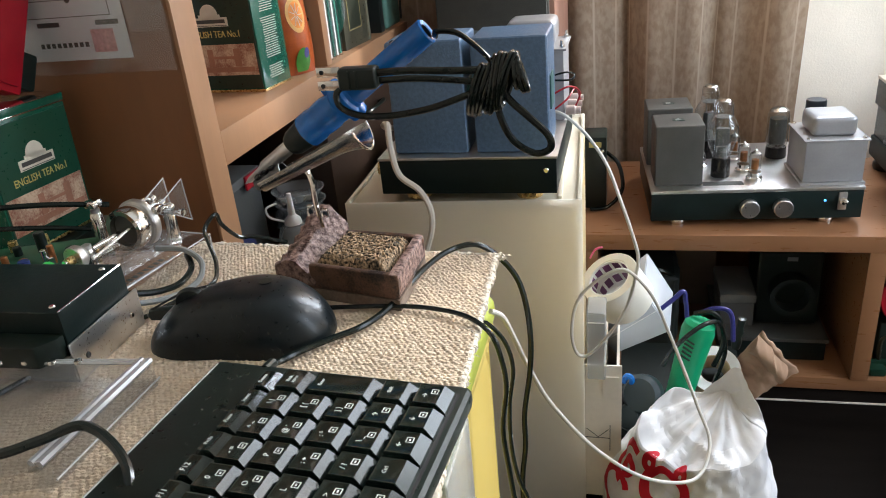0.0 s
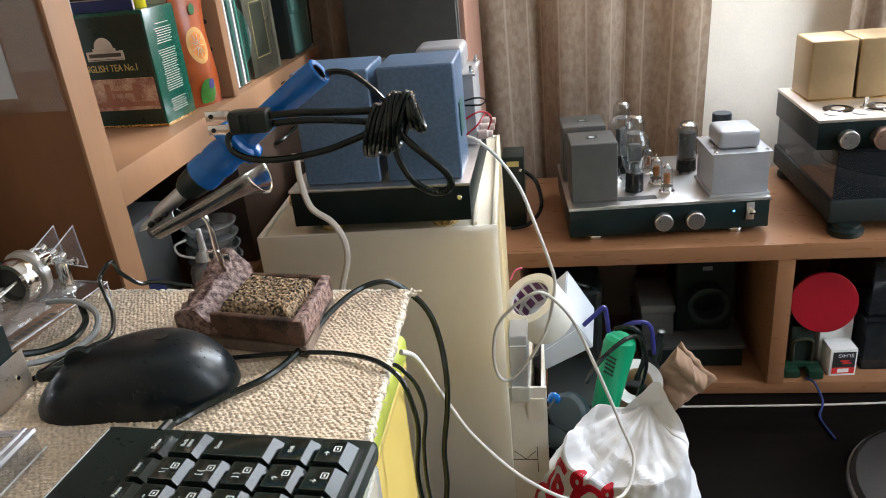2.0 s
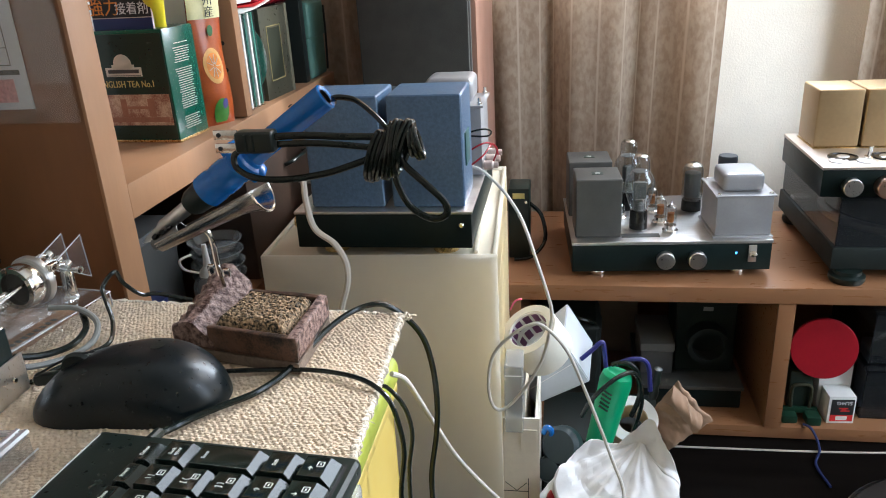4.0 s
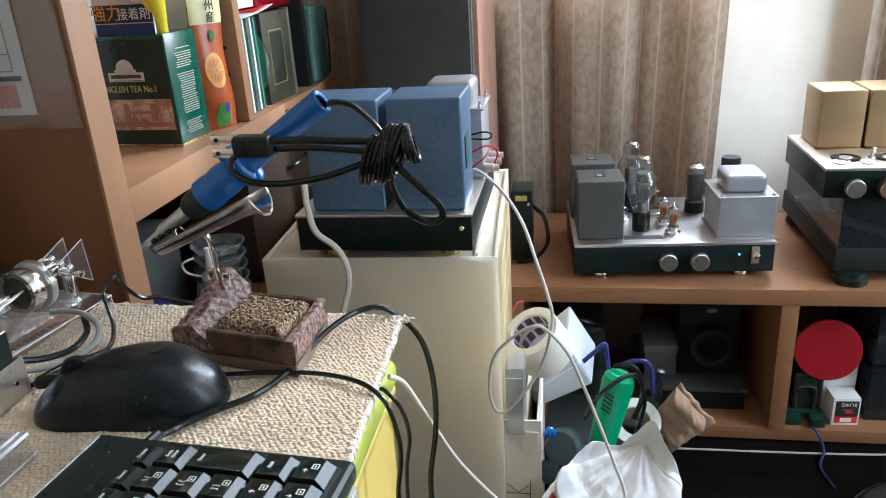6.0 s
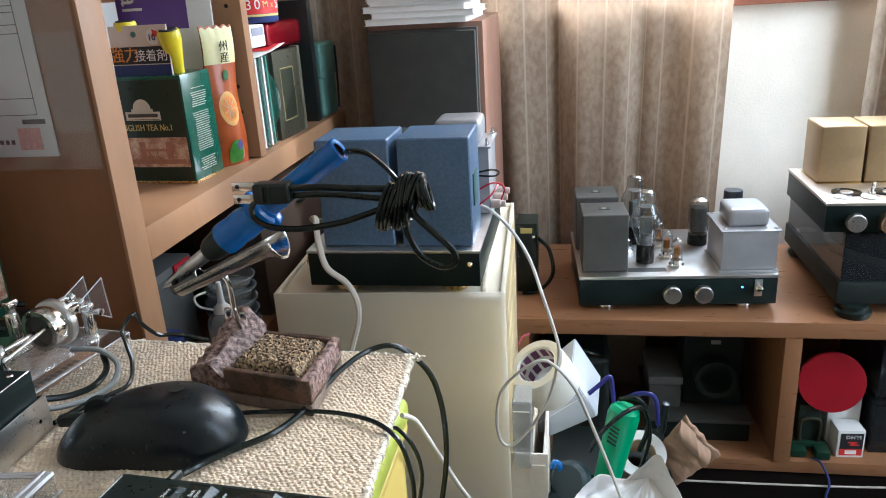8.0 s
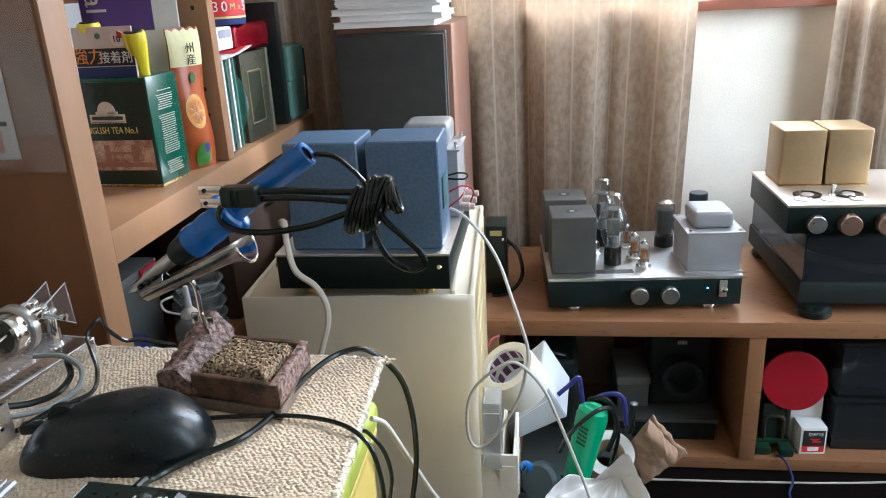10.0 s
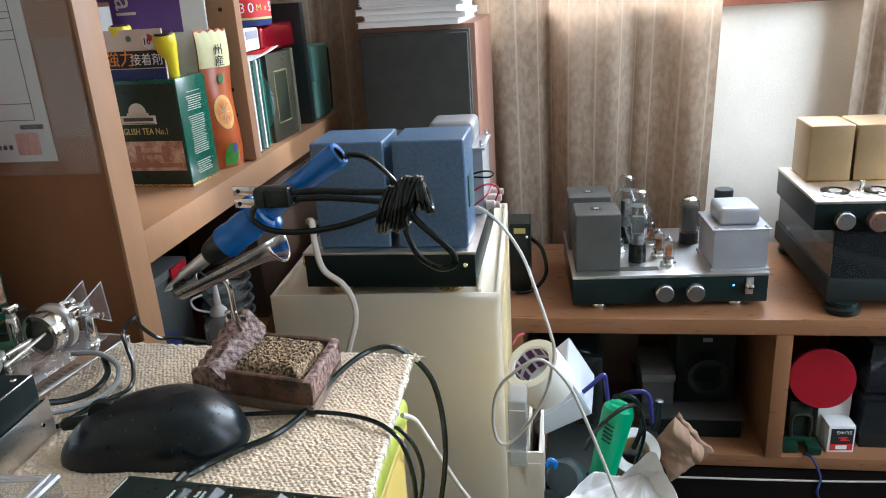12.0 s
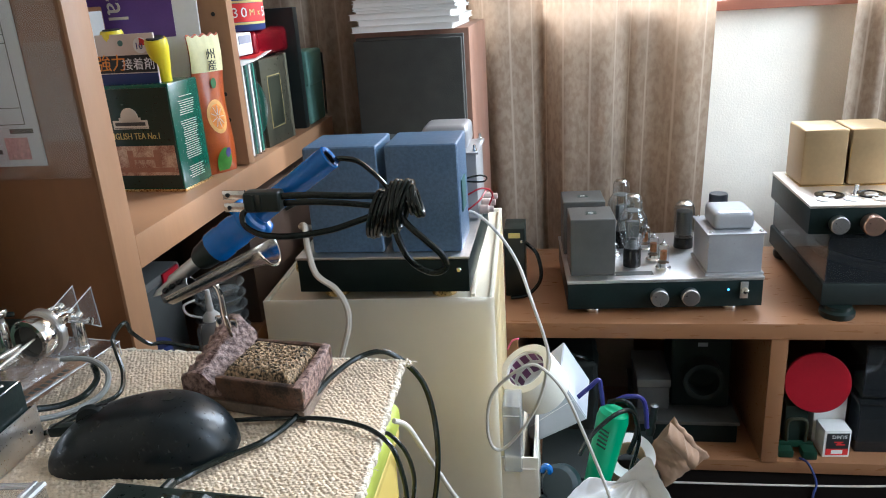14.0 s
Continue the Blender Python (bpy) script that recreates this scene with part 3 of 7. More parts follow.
def cap_box(name, x0, x1, y0, y1, z0, z1, material, label, plate=None):
    """A closed transformer can with rounded edges."""
    th = empty(name, (0, 0, 0), label, "transformer")
    part("can", box(x0, x1, y0, y1, z0, z1, 0.003, seg=3), material, th)
    if plate:
        cx, cy = (x0 + x1) / 2, (y0 + y1) / 2
        part("badge", box(cx - 0.009, cx + 0.009, cy - 0.007, cy + 0.007, z1, z1 + 0.0006), plate, th)
        b = box(cx - 0.004, cx + 0.004, cy - 0.0042, cy - 0.0032, z1 + 0.0006, z1 + 0.001)
        box(cx - 0.004, cx + 0.004, cy + 0.0010, cy + 0.0020, z1 + 0.0006, z1 + 0.001, bm=b)
        part("badge_mark", b, white_ink, th)
    return th


def knob(parent, x, y, z, r, length, material):
    k = part("knob", lathe([(0.0, 0), (r * 0.92, 0), (r, 0.001), (r, length - 0.0015), (r - 0.0012, length), (0.0, length)], 32, m=pose(x, y, z, 90)), material, parent, "round turned metal knob")
    part("knob_mark", lathe([(0.0, 0), (0.0010, 0), (0.0010, 0.0003), (0.0, 0.0003)], 8, m=pose(x - r * 0.5, y - length, z + r * 0.3, 90)), black_ink, k)


before = set(bpy.data.objects)
a1 = empty("valve_amplifier", (0, 0, 0), "silver-topped black valve amplifier on the wooden sideboard", "amplifier")
AX0, AX1, AY0, AY1, AZ0, AZ1 = 0.105, 0.412, 1.366, 1.598, 0.288, 0.3365
part("chassis", box(AX0 + 0.001, AX1 - 0.001, AY0 + 0.001, AY1, AZ0, AZ1 - 0.0042, 0.0015), black_steel, a1, "black painted chassis")
part("top_plate", box(AX0, AX1, AY0, AY1, AZ1 - 0.004, AZ1 + 0.0015, 0.001), steel, a1, "brushed steel top plate")
for x in (0.148, 0.366):
    for y in (1.388, 1.575):
        part("foot", lathe([(0.0, 0), (0.012, 0), (0.013, 0.003), (0.013, 0.008), (0.011, 0.0112), (0.0, 0.0112)], 24, m=pose(x, y, 0.277)), chrome, a1)
knob(a1, 0.250, AY0 - 0.0002, 0.309, 0.0140, 0.013, alu_knob)
knob(a1, 0.298, AY0 - 0.0002, 0.309, 0.0140, 0.013, alu_knob)
part("pilot_lamp", lathe([(0.0, 0), (0.0018, 0), (0.0014, 0.0012), (0.0, 0.0016)], 12, m=pose(0.358, AY0 + 0.0009, 0.317, 90)), led_blue, a1, "small blue pilot light")
sw = part("power_switch", box(0.376, 0.388, AY0 - 0.0014, AY0 + 0.0009, 0.302, 0.330, 0.0008), steel, a1, "steel toggle switch with a plate")
part("lever", lathe([(0.0, 0), (0.0052, 0), (0.0052, 0.004), (0.0022, 0.0045), (0.0028, 0.014), (0.0, 0.015)], 14, m=pose(0.382, AY0 - 0.0015, 0.316, 75)), chrome, sw)
part("maker_plate", box(0.185, 0.245, AY0 + 0.020, AY0 + 0.036, AZ1 + 0.0015, AZ1 + 0.002), dark_grey, a1)
AT = AZ1 + 0.0016
cap_box("output_transformer", 0.112, 0.184, 1.388, 1.462, AT, 0.434, dark_grey, "dark grey square transformer can on the amplifier", dark_tin)
cap_box("output_transformer", 0.108, 0.180, 1.492, 1.566, AT, 0.434, dark_grey, "dark grey square transformer can on the amplifier", dark_tin)
v = st_valve()
v.location = (0.217, 1.432, AT)
copy_thing(v, pose(0.212, 1.530, AT, 0, 0, 40))
mv = mini_valve(0.047, copper_film)
mv.location = (0.264, 1.410, AT)
copy_thing(mv, pose(0.255, 1.450, AT, 0, 0, 50))
copy_thing(mv, pose(0.250, 1.505, AT, 0, 0, 110))
mv2 = mini_valve(0.028)
mv2.location = (0.192, 1.478, AT)
rv = empty("vacuum_tube", (0, 0, 0), "straight-sided rectifier valve with a mirrored top and black base", "vacuum tube")
part("base", lathe([(0.0, 0), (0.0165, 0), (0.0165, 0.004), (0.0158, 0.018), (0.0, 0.018)], 26), bakelite, rv)
part("envelope", lathe([(0.0152, 0.0185), (0.0172, 0.026), (0.0172, 0.070), (0.0150, 0.079), (0.009, 0.084), (0.0, 0.0855)], 28, closed=False), tube_glass, rv)
part("electrodes", lathe([(0.0, 0.024), (0.0135, 0.024), (0.0135, 0.066), (0.0, 0.066)], 18), dark_grey, rv)
part("getter_flash", lathe([(0.0146, 0.0785), (0.0085, 0.0833), (0.0, 0.0848)], 28, closed=False), getter, rv)
rv.location = (0.319, 1.518, AT)
pt = empty("power_transformer", (0, 0, 0), "grey enamelled power transformer with a domed cover", "transformer")
part("lower_box", box(0.326, 0.410, 1.378, 1.474, AT + 0.004, 0.4045, 0.002), grey_paint, pt)
part("flange", box(0.323, 0.413, 1.375, 1.477, 0.4046, 0.4072, 0.0008), grey_paint, pt)
part("base_flange", box(0.323, 0.413, 1.375, 1.477, AT, AT + 0.0038, 0.0008), grey_paint, pt)
part("domed_cover", box(0.337, 0.399, 1.393, 1.460, 0.4073, 0.4365, 0.009, seg=4), grey_paint, pt)
for x in (0.330, 0.406):
    for y in (1.382, 1.470):
        part("screw", lathe([(0.0, 0), (0.0035, 0), (0.0035, 0.0018), (0.002, 0.003), (0.0, 0.003)], 10, m=pose(x, y, 0.4073)), chrome, pt)
cp = empty("capacitor", (0, 0, 0), "black round can capacitor behind the power transformer", "capacitor")
part("can", lathe([(0.0, 0), (0.0160, 0), (0.0160, 0.082), (0.0150, 0.0845), (0.0, 0.0845)], 28), mat("slate_blue_can", (0.045, 0.055, 0.07), 0.4), cp)
cp.location = (0.385, 1.555, AT)
# the whole amplifier stands turned a little on the sideboard
TURN = Matrix.Translation((0.255, 1.375, 0)) @ Matrix.Rotation(radians(3.4), 4, "Z") @ Matrix.Translation((-0.255, -1.375, 0))
for ob in sorted(set(bpy.data.objects) - before, key=lambda o: o.name):
    if ob.parent is None:
        ob.matrix_basis = TURN @ ob.matrix_basis

# ---- record player with the gold amplifier on its lid ----
tt = empty("record_player", (0, 0, 0), "black record player with a smoked acrylic lid, on the sideboard", "record player")
TX0, TX1, TY0, TY1 = 0.492, 0.90, 1.358, 1.66
part("plinth", box(TX0, TX1, TY0, TY1, 0.296, 0.332, 0.004), black_matte, tt)
for x in (TX0 + 0.028, TX1 - 0.028):
    for y in (TY0 + 0.006, TY1 - 0.03):
        part("foot", lathe([(0.0, 0), (0.024, 0), (0.026, 0.004), (0.026, 0.010), (0.020, 0.013), (0.020, 0.0188), (0.0, 0.0188)], 28, m=pose(x, y, 0.277)), black_plastic, tt)
part("platter", lathe([(0.0, 0), (0.125, 0), (0.128, 0.004), (0.128, 0.012), (0.120, 0.014), (0.0, 0.014)], 64, m=pose(0.648, 1.515, 0.3325)), steel, tt, "turned metal platter")
part("platter_mat", lathe([(0.0, 0), (0.118, 0), (0.118, 0.003), (0.0, 0.003)], 64, m=pose(0.648, 1.515, 0.3468)), black_matte, tt)
part("tonearm", tube([(0.84, 1.60, 0.352), (0.82, 1.52, 0.354), (0.78, 1.43, 0.352)], 0.004, 10), chrome, tt)
part("speed_disc", lathe([(0.0, 0), (0.016, 0), (0.016, 0.004), (0.0, 0.004)], 24, m=pose(0.512, 1.60, 0.3325)), steel, tt)
lid = part("lid", box(TX0 + 0.004, TX1 - 0.004, TY0 + 0.004, TY1 - 0.004, 0.4052, 0.4085), smoke, tt, "smoked clear acrylic lid")
for b in ((TX0 + 0.004, TX1 - 0.004, TY0 + 0.004, TY0 + 0.007), (TX0 + 0.004, TX1 - 0.004, TY1 - 0.007, TY1 - 0.004), (TX0 + 0.004, TX0 + 0.007, TY0 + 0.0072, TY1 - 0.0072), (TX1 - 0.007, TX1 - 0.004, TY0 + 0.0072, TY1 - 0.0072)):
    part("lid_wall", box(*b, 0.3325, 0.405), smoke, lid)

a2 = empty("gold_amplifier", (0, 0, 0), "black amplifier with a pale top and gold transformer cans", "amplifier")
GX0, GX1, GY0, GY1 = 0.463, 0.80, 1.356, 1.565
part("chassis", box(GX0, GX1, GY0, GY1, 0.413, 0.4535, 0.0015), black_steel, a2, "black painted chassis")
part("top_plate", box(GX0 - 0.001, GX1 + 0.001, GY0 - 0.001, GY1 + 0.001, 0.4537, 0.4585, 0.001), mat("champagne_plate", (0.66, 0.58, 0.50), 0.35, 0.8, vary=0.06, scale=14), a2, "champagne-coloured metal top plate")
for x in (GX0 + 0.03, GX1 - 0.03):
    for y in (GY0 + 0.03, GY1 - 0.03):
        part("foot", lathe([(0.0, 0), (0.012, 0), (0.012, 0.0043), (0.0, 0.0043)], 20, m=pose(x, y, 0.4086)), black_plastic, a2)
knob(a2, 0.503, GY0 - 0.0002, 0.430, 0.0135, 0.014, alu_knob)
knob(a2, 0.549, GY0 - 0.0002, 0.430, 0.0155, 0.018, rose_knob)
knob(a2, 0.601, GY0 - 0.0002, 0.430, 0.0155, 0.018, rose_knob)
for x in (0.478, 0.548):
    th = empty("output_transformer", (0, 0, 0), "gold enamelled tall transformer can on the amplifier", "transformer", "gold cans")
    part("base_flange", box(x - 0.001, x + 0.067, 1.461, 1.546, 0.4586, 0.4600, 0.0004), brass, th)
    part("can", box(x, x + 0.066, 1.462, 1.545, 0.4601, 0.550, 0.004, seg=3), gold_case, th)
for i, (x, y, r) in enumerate(((0.505, 1.408, 0.021), (0.565, 1.408, 0.021), (0.492, 1.385, 0.013), (0.530, 1.383, 0.013), (0.571, 1.383, 0.013))):
    s = part("valve_socket", lathe([(0.0, 0), (r, 0), (r, 0.002), (r * 0.82, 0.0026), (r * 0.8, 0.0016), (0.0, 0.0016)], 28, m=pose(x, y, 0.4586)), bakelite if r > 0.02 else steel, a2, "round valve socket")
    part("pin_plate", lathe([(0.0, 0), (r * 0.45, 0), (r * 0.4, 0.001), (0.0, 0.001)], 18, m=pose(x, y, 0.4603)), steel if r > 0.02 else ivory_ink, s)
part("toggle", lathe([(0.0, 0), (0.006, 0), (0.006, 0.002), (0.0028, 0.003), (0.0032, 0.018), (0.0, 0.019)], 14, m=pose(0.540, 1.405, 0.4586, 6, 4)), chrome, a2)

# ---- blue amplifier on the drawer unit ----
a3 = empty("blue_amplifier", (0, 0, 0), "black-chassis amplifier with blue transformer cans, on the drawer unit", "amplifier")
part("chassis", box(-0.195, -0.003, 0.971, 1.215, 0.4825, 0.5205, 0.0015), black_steel, a3, "black painted chassis")
part("top_plate", box(-0.196, -0.002, 0.970, 1.216, 0.5207, 0.5238, 0.0008), steel, a3, "brushed steel top plate")
for x in (-0.158, -0.034):
    for y in (0.992, 1.19):
        part("foot", lathe([(0.0, 0), (0.0140, 0), (0.0150, 0.002), (0.0150, 0.0085), (0.0, 0.0085)], 26, m=pose(x, y, 0.4738)), brass, a3)
part("side_knob", lathe([(0.0, 0), (0.006, 0), (0.007, 0.003), (0.007, 0.010), (0.0, 0.011)], 18, m=along((-0.1952, 1.00, 0.503), (-0.21, 1.00, 0.503))), brass, a3)
part("front_screw", lathe([(0.0, 0), (0.003, 0), (0.002, 0.001), (0.0, 0.001)], 10, m=pose(-0.014, 0.9708, 0.508, 90)), chrome, a3)
pink_cap = mat("pinkish_terminal_cap", (0.50, 0.39, 0.35), 0.4)
for i in range(3):
    part("terminal", lathe([(0.0, 0), (0.0055, 0), (0.0055, 0.010), (0.004, 0.012), (0.004, 0.017), (0.0, 0.017)], 16, m=along((-0.0028, 1.11 + i * 0.03, 0.535), (0.02, 1.11 + i * 0.03, 0.535))), pink_cap, a3)
for x0, x1 in ((-0.1785, -0.0970), (-0.0885, -0.0105)):
    th = empty("output_transformer", (0, 0, 0), "blue hammertone transformer can with rounded edges", "transformer", "blue cans")
    part("can", box(x0, x1, 0.984, 1.060, 0.5240, 0.6435, 0.0035, seg=3), blue_hammer, th)
    part("side_tag", box(x1 - 0.0005, x1 + 0.0015, 1.000, 1.030, 0.565, 0.60, 0.0004), mat("green_tag", (0.03, 0.10, 0.09), 0.5), th)
pt2 = empty("power_transformer", (0, 0, 0), "grey transformer with a rounded cover behind the blue cans", "transformer")
part("lower_box", box(-0.078, -0.004, 1.105, 1.185, 0.5240, 0.605, 0.002), grey_paint, pt2)
part("flange", box(-0.081, -0.001, 1.102, 1.188, 0.6052, 0.608, 0.0008), grey_paint, pt2)
part("domed_cover", box(-0.071, -0.014, 1.115, 1.175, 0.6082, 0.638, 0.009, seg=4), grey_paint, pt2)
for x, y in ((-0.006, 1.108), (-0.006, 1.18)):
    part("bolt", lathe([(0.0, 0), (0.003, 0), (0.003, 0.003), (0.0018, 0.003), (0.0018, 0.008), (0.0, 0.008)], 10, m=pose(x, y, 0.6082)), chrome, pt2)
cp2 = empty("capacitor", (0, 0, 0), "black capped capacitor standing behind the blue cans", "capacitor")
part("can", lathe([(0.0, 0), (0.017, 0), (0.017, 0.095), (0.0, 0.095)], 24), black_plastic, cp2)
part("cap", lathe([(0.0, 0.0952), (0.0195, 0.0952), (0.0195, 0.106), (0.017, 0.109), (0.0, 0.109)], 24), black_matte, cp2)
cp2.location = (-0.111, 1.09, 0.5240)
for i, (m_, pts) in enumerate(((red_plastic, [(-0.015, 1.06, 0.565), (0.004, 1.07, 0.572), (0.014, 1.10, 0.558), (0.008, 1.115, 0.538)]), (red_plastic, [(-0.016, 1.05, 0.548), (0.002, 1.06, 0.560), (0.010, 1.09, 0.566), (0.012, 1.14, 0.540)]), (black_cord, [(-0.02, 1.06, 0.585), (0.002, 1.06, 0.590), (0.010, 1.075, 0.584), (0.004, 1.09, 0.575), (-0.02, 1.105, 0.572)]))):
    th = empty("wire", (0, 0, 0), "thin %s insulated wire on the blue amplifier" % ("red" if i < 2 else "black"), "wire", "amplifier wires")
    part("insulation", tube(pts, 0.0011, 8), m_, th)

# ---- desk, storage boxes and woven mat ----
def roughen(bm, cuts, amp, freq, seed=0.0, keep_below=None):
    bmesh.ops.subdivide_edges(bm, edges=bm.edges[:], cuts=cuts, use_grid_fill=True)
    bm.normal_update()
    for v in bm.verts:
        if keep_below is not None and v.co.z < keep_below:
            continue
        n = noise.fractal(v.co * freq + Vector((seed, 0, 0)), 0.8, 2.2, 4)
        v.co += v.normal * amp * n
    return bm


desk = empty("desk", (0, 0, 0), "plain desk board under the woven mat", "desk")
part("desk_top", box(-0.74, -0.07, 0.02, 0.742, 0.4935, 0.5185, 0.002), wood_light, desk)
for x in (-0.70, -0.40):
    for y in (0.06, 0.70):
        part("leg", box(x - 0.02, x + 0.02, y - 0.02, y + 0.02, 0, 0.4933, 0.002), wood_light, desk)

for z0, h, lab in ((0.0, 0.258, "lower"), (0.262, 0.250, "upper")):
    sbx = empty("storage_box", (0, 0, z0), "yellow translucent storage box with a lime lid, beside the desk", "storage box", "storage boxes")
    x0, x1, y0, y1 = -0.066, -0.030, 0.20, 0.690
    bd = bmesh.new()
    for b in ((x0, x1, y0, y0 + 0.003), (x0, x1, y1 - 0.003, y1), (x0, x0 + 0.003, y0 + 0.003, y1 - 0.003), (x1 - 0.003, x1, y0 + 0.003, y1 - 0.003)):
        box(*b, 0.0, h - 0.03, 0.001, bm=bd)
    box(x0, x1, y0, y1, 0.0, 0.003, bm=bd)
    part("tub", bd, crate_film, sbx, "yellow translucent tub")
    rim = box(x0 - 0.004, x1 + 0.004, y0 - 0.004, y1 + 0.004, h - 0.030, h - 0.022, 0.003, seg=3)
    part("rim", rim, crate_film, sbx)
    part("lid", box(x0 - 0.005, x1 + 0.006, y0 - 0.005, y1 + 0.006, h - 0.0215, h - 0.001, 0.008, seg=4), lid_lime, sbx, "lime green lid with rounded corners")
    for y in (0.30, 0.54):
        ck = part("clip", box(x1 + 0.006, x1 + 0.010, y - 0.03, y + 0.03, h - 0.075, h - 0.012, 0.003, seg=3), frosted, sbx, "clear snap clip")
        part("clip_ridge", box(x1 + 0.010, x1 + 0.013, y - 0.02, y + 0.02, h - 0.07, h - 0.064, 0.001), frosted, ck)

MAT_C = [(-0.315, 0.300), (-0.014, 0.400), (-0.0285, 0.733), (-0.287, 0.748)]
MZ = 0.519


def woven_mat():
    """A dense sheet of small wool loops in rows."""
    nu, nv = 460, 640
    w, l = 0.272, 0.385
    u, v = np.meshgrid(np.linspace(0, 1, nu + 1), np.linspace(0, 1, nv + 1), indexing="ij")
    rng = np.random.RandomState(4)
    pu, pv = 0.0032, 0.0025
    nx, ny = int(w / pu) + 3, int(l / pv) + 3
    jx, jy = rng.uniform(-0.16, 0.16, (nx, ny)), rng.uniform(-0.16, 0.16, (nx, ny))
    jh = rng.uniform(0.65, 1.1, (nx, ny))
    X, Y = u * w / pu, v * l / pv
    h = np.zeros_like(X)
    for di in (-1, 0, 1):
        for dj in (-1, 0, 1):
            j = np.clip(np.floor(Y).astype(int) + dj, 0, ny - 1)
            i = np.clip(np.floor(X + 0.5 * (j % 2)).astype(int) + di, 0, nx - 1)
            cx = i + 0.5 - 0.5 * (j % 2) + jx[i, j]
            cy = j + 0.5 + jy[i, j]
            d = ((X - cx) / 0.60) ** 2 + ((Y - cy) / 0.56) ** 2
            h = np.maximum(h, np.sqrt(np.clip(1 - d, 0, 1)) * jh[i, j])
    c = [np.array(p) for p in MAT_C]
    px = c[0][0] * (1 - u) * (1 - v) + c[1][0] * u * (1 - v) + c[2][0] * u * v + c[3][0] * (1 - u) * v
    py = c[0][1] * (1 - u) * (1 - v) + c[1][1] * u * (1 - v) + c[2][1] * u * v + c[3][1] * (1 - u) * v
    pz = MZ + 0.0040 + 0.0023 * h + 0.0006 * np.sin(u * 9) * np.sin(v * 11)
    co = np.stack([px, py, pz], -1).reshape(-1, 3)
    idx = np.arange((nu + 1) * (nv + 1)).reshape(nu + 1, nv + 1)
    f = np.stack([idx[:-1, :-1], idx[1:, :-1], idx[1:, 1:], idx[:-1, 1:]], -1).reshape(-1, 4)
    me = bpy.data.meshes.new("woven_surface")
    me.from_pydata(co.tolist(), [], f.tolist())
    me.materials.append(carpet)
    me.shade_smooth()
    return me


wm = empty("desk_mat", (0, 0, 0), "beige woven wool mat with a bound edge on the desk", "mat")
surf = new("woven_surface", woven_mat())
surf.parent = wm
tagged(surf, "beige wool loops in rows", kind="stuff")
part("backing", prism(MAT_C, MZ, MZ + 0.0044), carpet, wm)
rnd = random.Random(11)
bd = bmesh.new()
for e0, e1, n in ((MAT_C[1], MAT_C[2], 120), (MAT_C[3], MAT_C[2], 90)):
    for i in range(n):
        p = Vector(e0).lerp(Vector(e1), (i + 0.5) / n)
        r = 0.0024 * rnd.uniform(0.8, 1.2)
        lathe([(0.0, -r * 1.25), (r * 0.8, -r * 0.8), (r, 0), (r * 0.8, r * 0.8), (0.0, r * 1.25)], 8, bm=bd, m=pose(p.x + rnd.uniform(-0.0008, 0.0008), p.y, MZ + 0.0032, 0, rnd.uniform(-30, 30), rnd.uniform(0, 90)) @ Matrix.Diagonal((1.3, 0.9, 1.0, 1)))
tagged(part("bound_edge", bd, binding, wm, "pale oversewn wool edge"), kind="stuff")
fz = bmesh.new()
for i in range(240):
    e0, e1 = (MAT_C[1], MAT_C[2]) if i % 3 else (MAT_C[3], MAT_C[2])
    p = Vector(e0).lerp(Vector(e1), rnd.random())
    a = rnd.uniform(0, 6.28)
    d = Vector((math.cos(a), math.sin(a), rnd.uniform(-0.3, 0.6))) * rnd.uniform(0.002, 0.006)
    q = Vector((p.x, p.y, MZ + 0.004))
    tube([q, q + d * 0.6 + Vector((0, 0, 0.001)), q + d], 0.00022, 4, fz, steps=2)
tagged(part("stray_fibre", fz, binding, wm), kind="stuff")
cf = bmesh.new()
for i in range(14):
    q = Vector((MAT_C[2][0] + rnd.uniform(-0.003, 0.006), MAT_C[2][1] + rnd.uniform(-0.006, 0.002), MZ + 0.003))
    d = Vector((rnd.uniform(-0.2, 1), rnd.uniform(-0.4, 0.7), rnd.uniform(-0.5, 0.5))) * 0.007
    tube([q, q + d * 0.5 + Vector((0, 0, 0.0015)), q + d], 0.0009, 5, cf, steps=3)
tagged(part("corner_tuft", cf, binding, wm), kind="stuff")
MT = MZ + 0.0064

# ---- keyboard ----
kb = empty("keyboard", (0, 0, 0), "compact black computer keyboard with white legends, lying on the mat", "keyboard")
KM = Matrix.Translation((-0.0105, 0.5450, MT)) @ pose(0, 0, 0, 0, 0, -4.6)
case = box(-0.1545, 0.0005, -0.285, 0.0, 0.0, 0.0125, 0.005, m=KM, seg=3)
# the case's black also carries the painted green flare tint
part("case", case, mat("keyboard_case", (0.009, 0.016, 0.013), 0.3, vary=0.3, scale=18, bump=0.05, bump_scale=500), kb, "glossy black case with dust")
part("edge_line", box(-0.1512, -0.1505, -0.28, -0.005, 0.0125, 0.0129, m=KM), dust, kb)
part("key_well", box(-0.116, -0.004, -0.280, -0.009, 0.0125, 0.0128, m=KM), black_ink, kb)


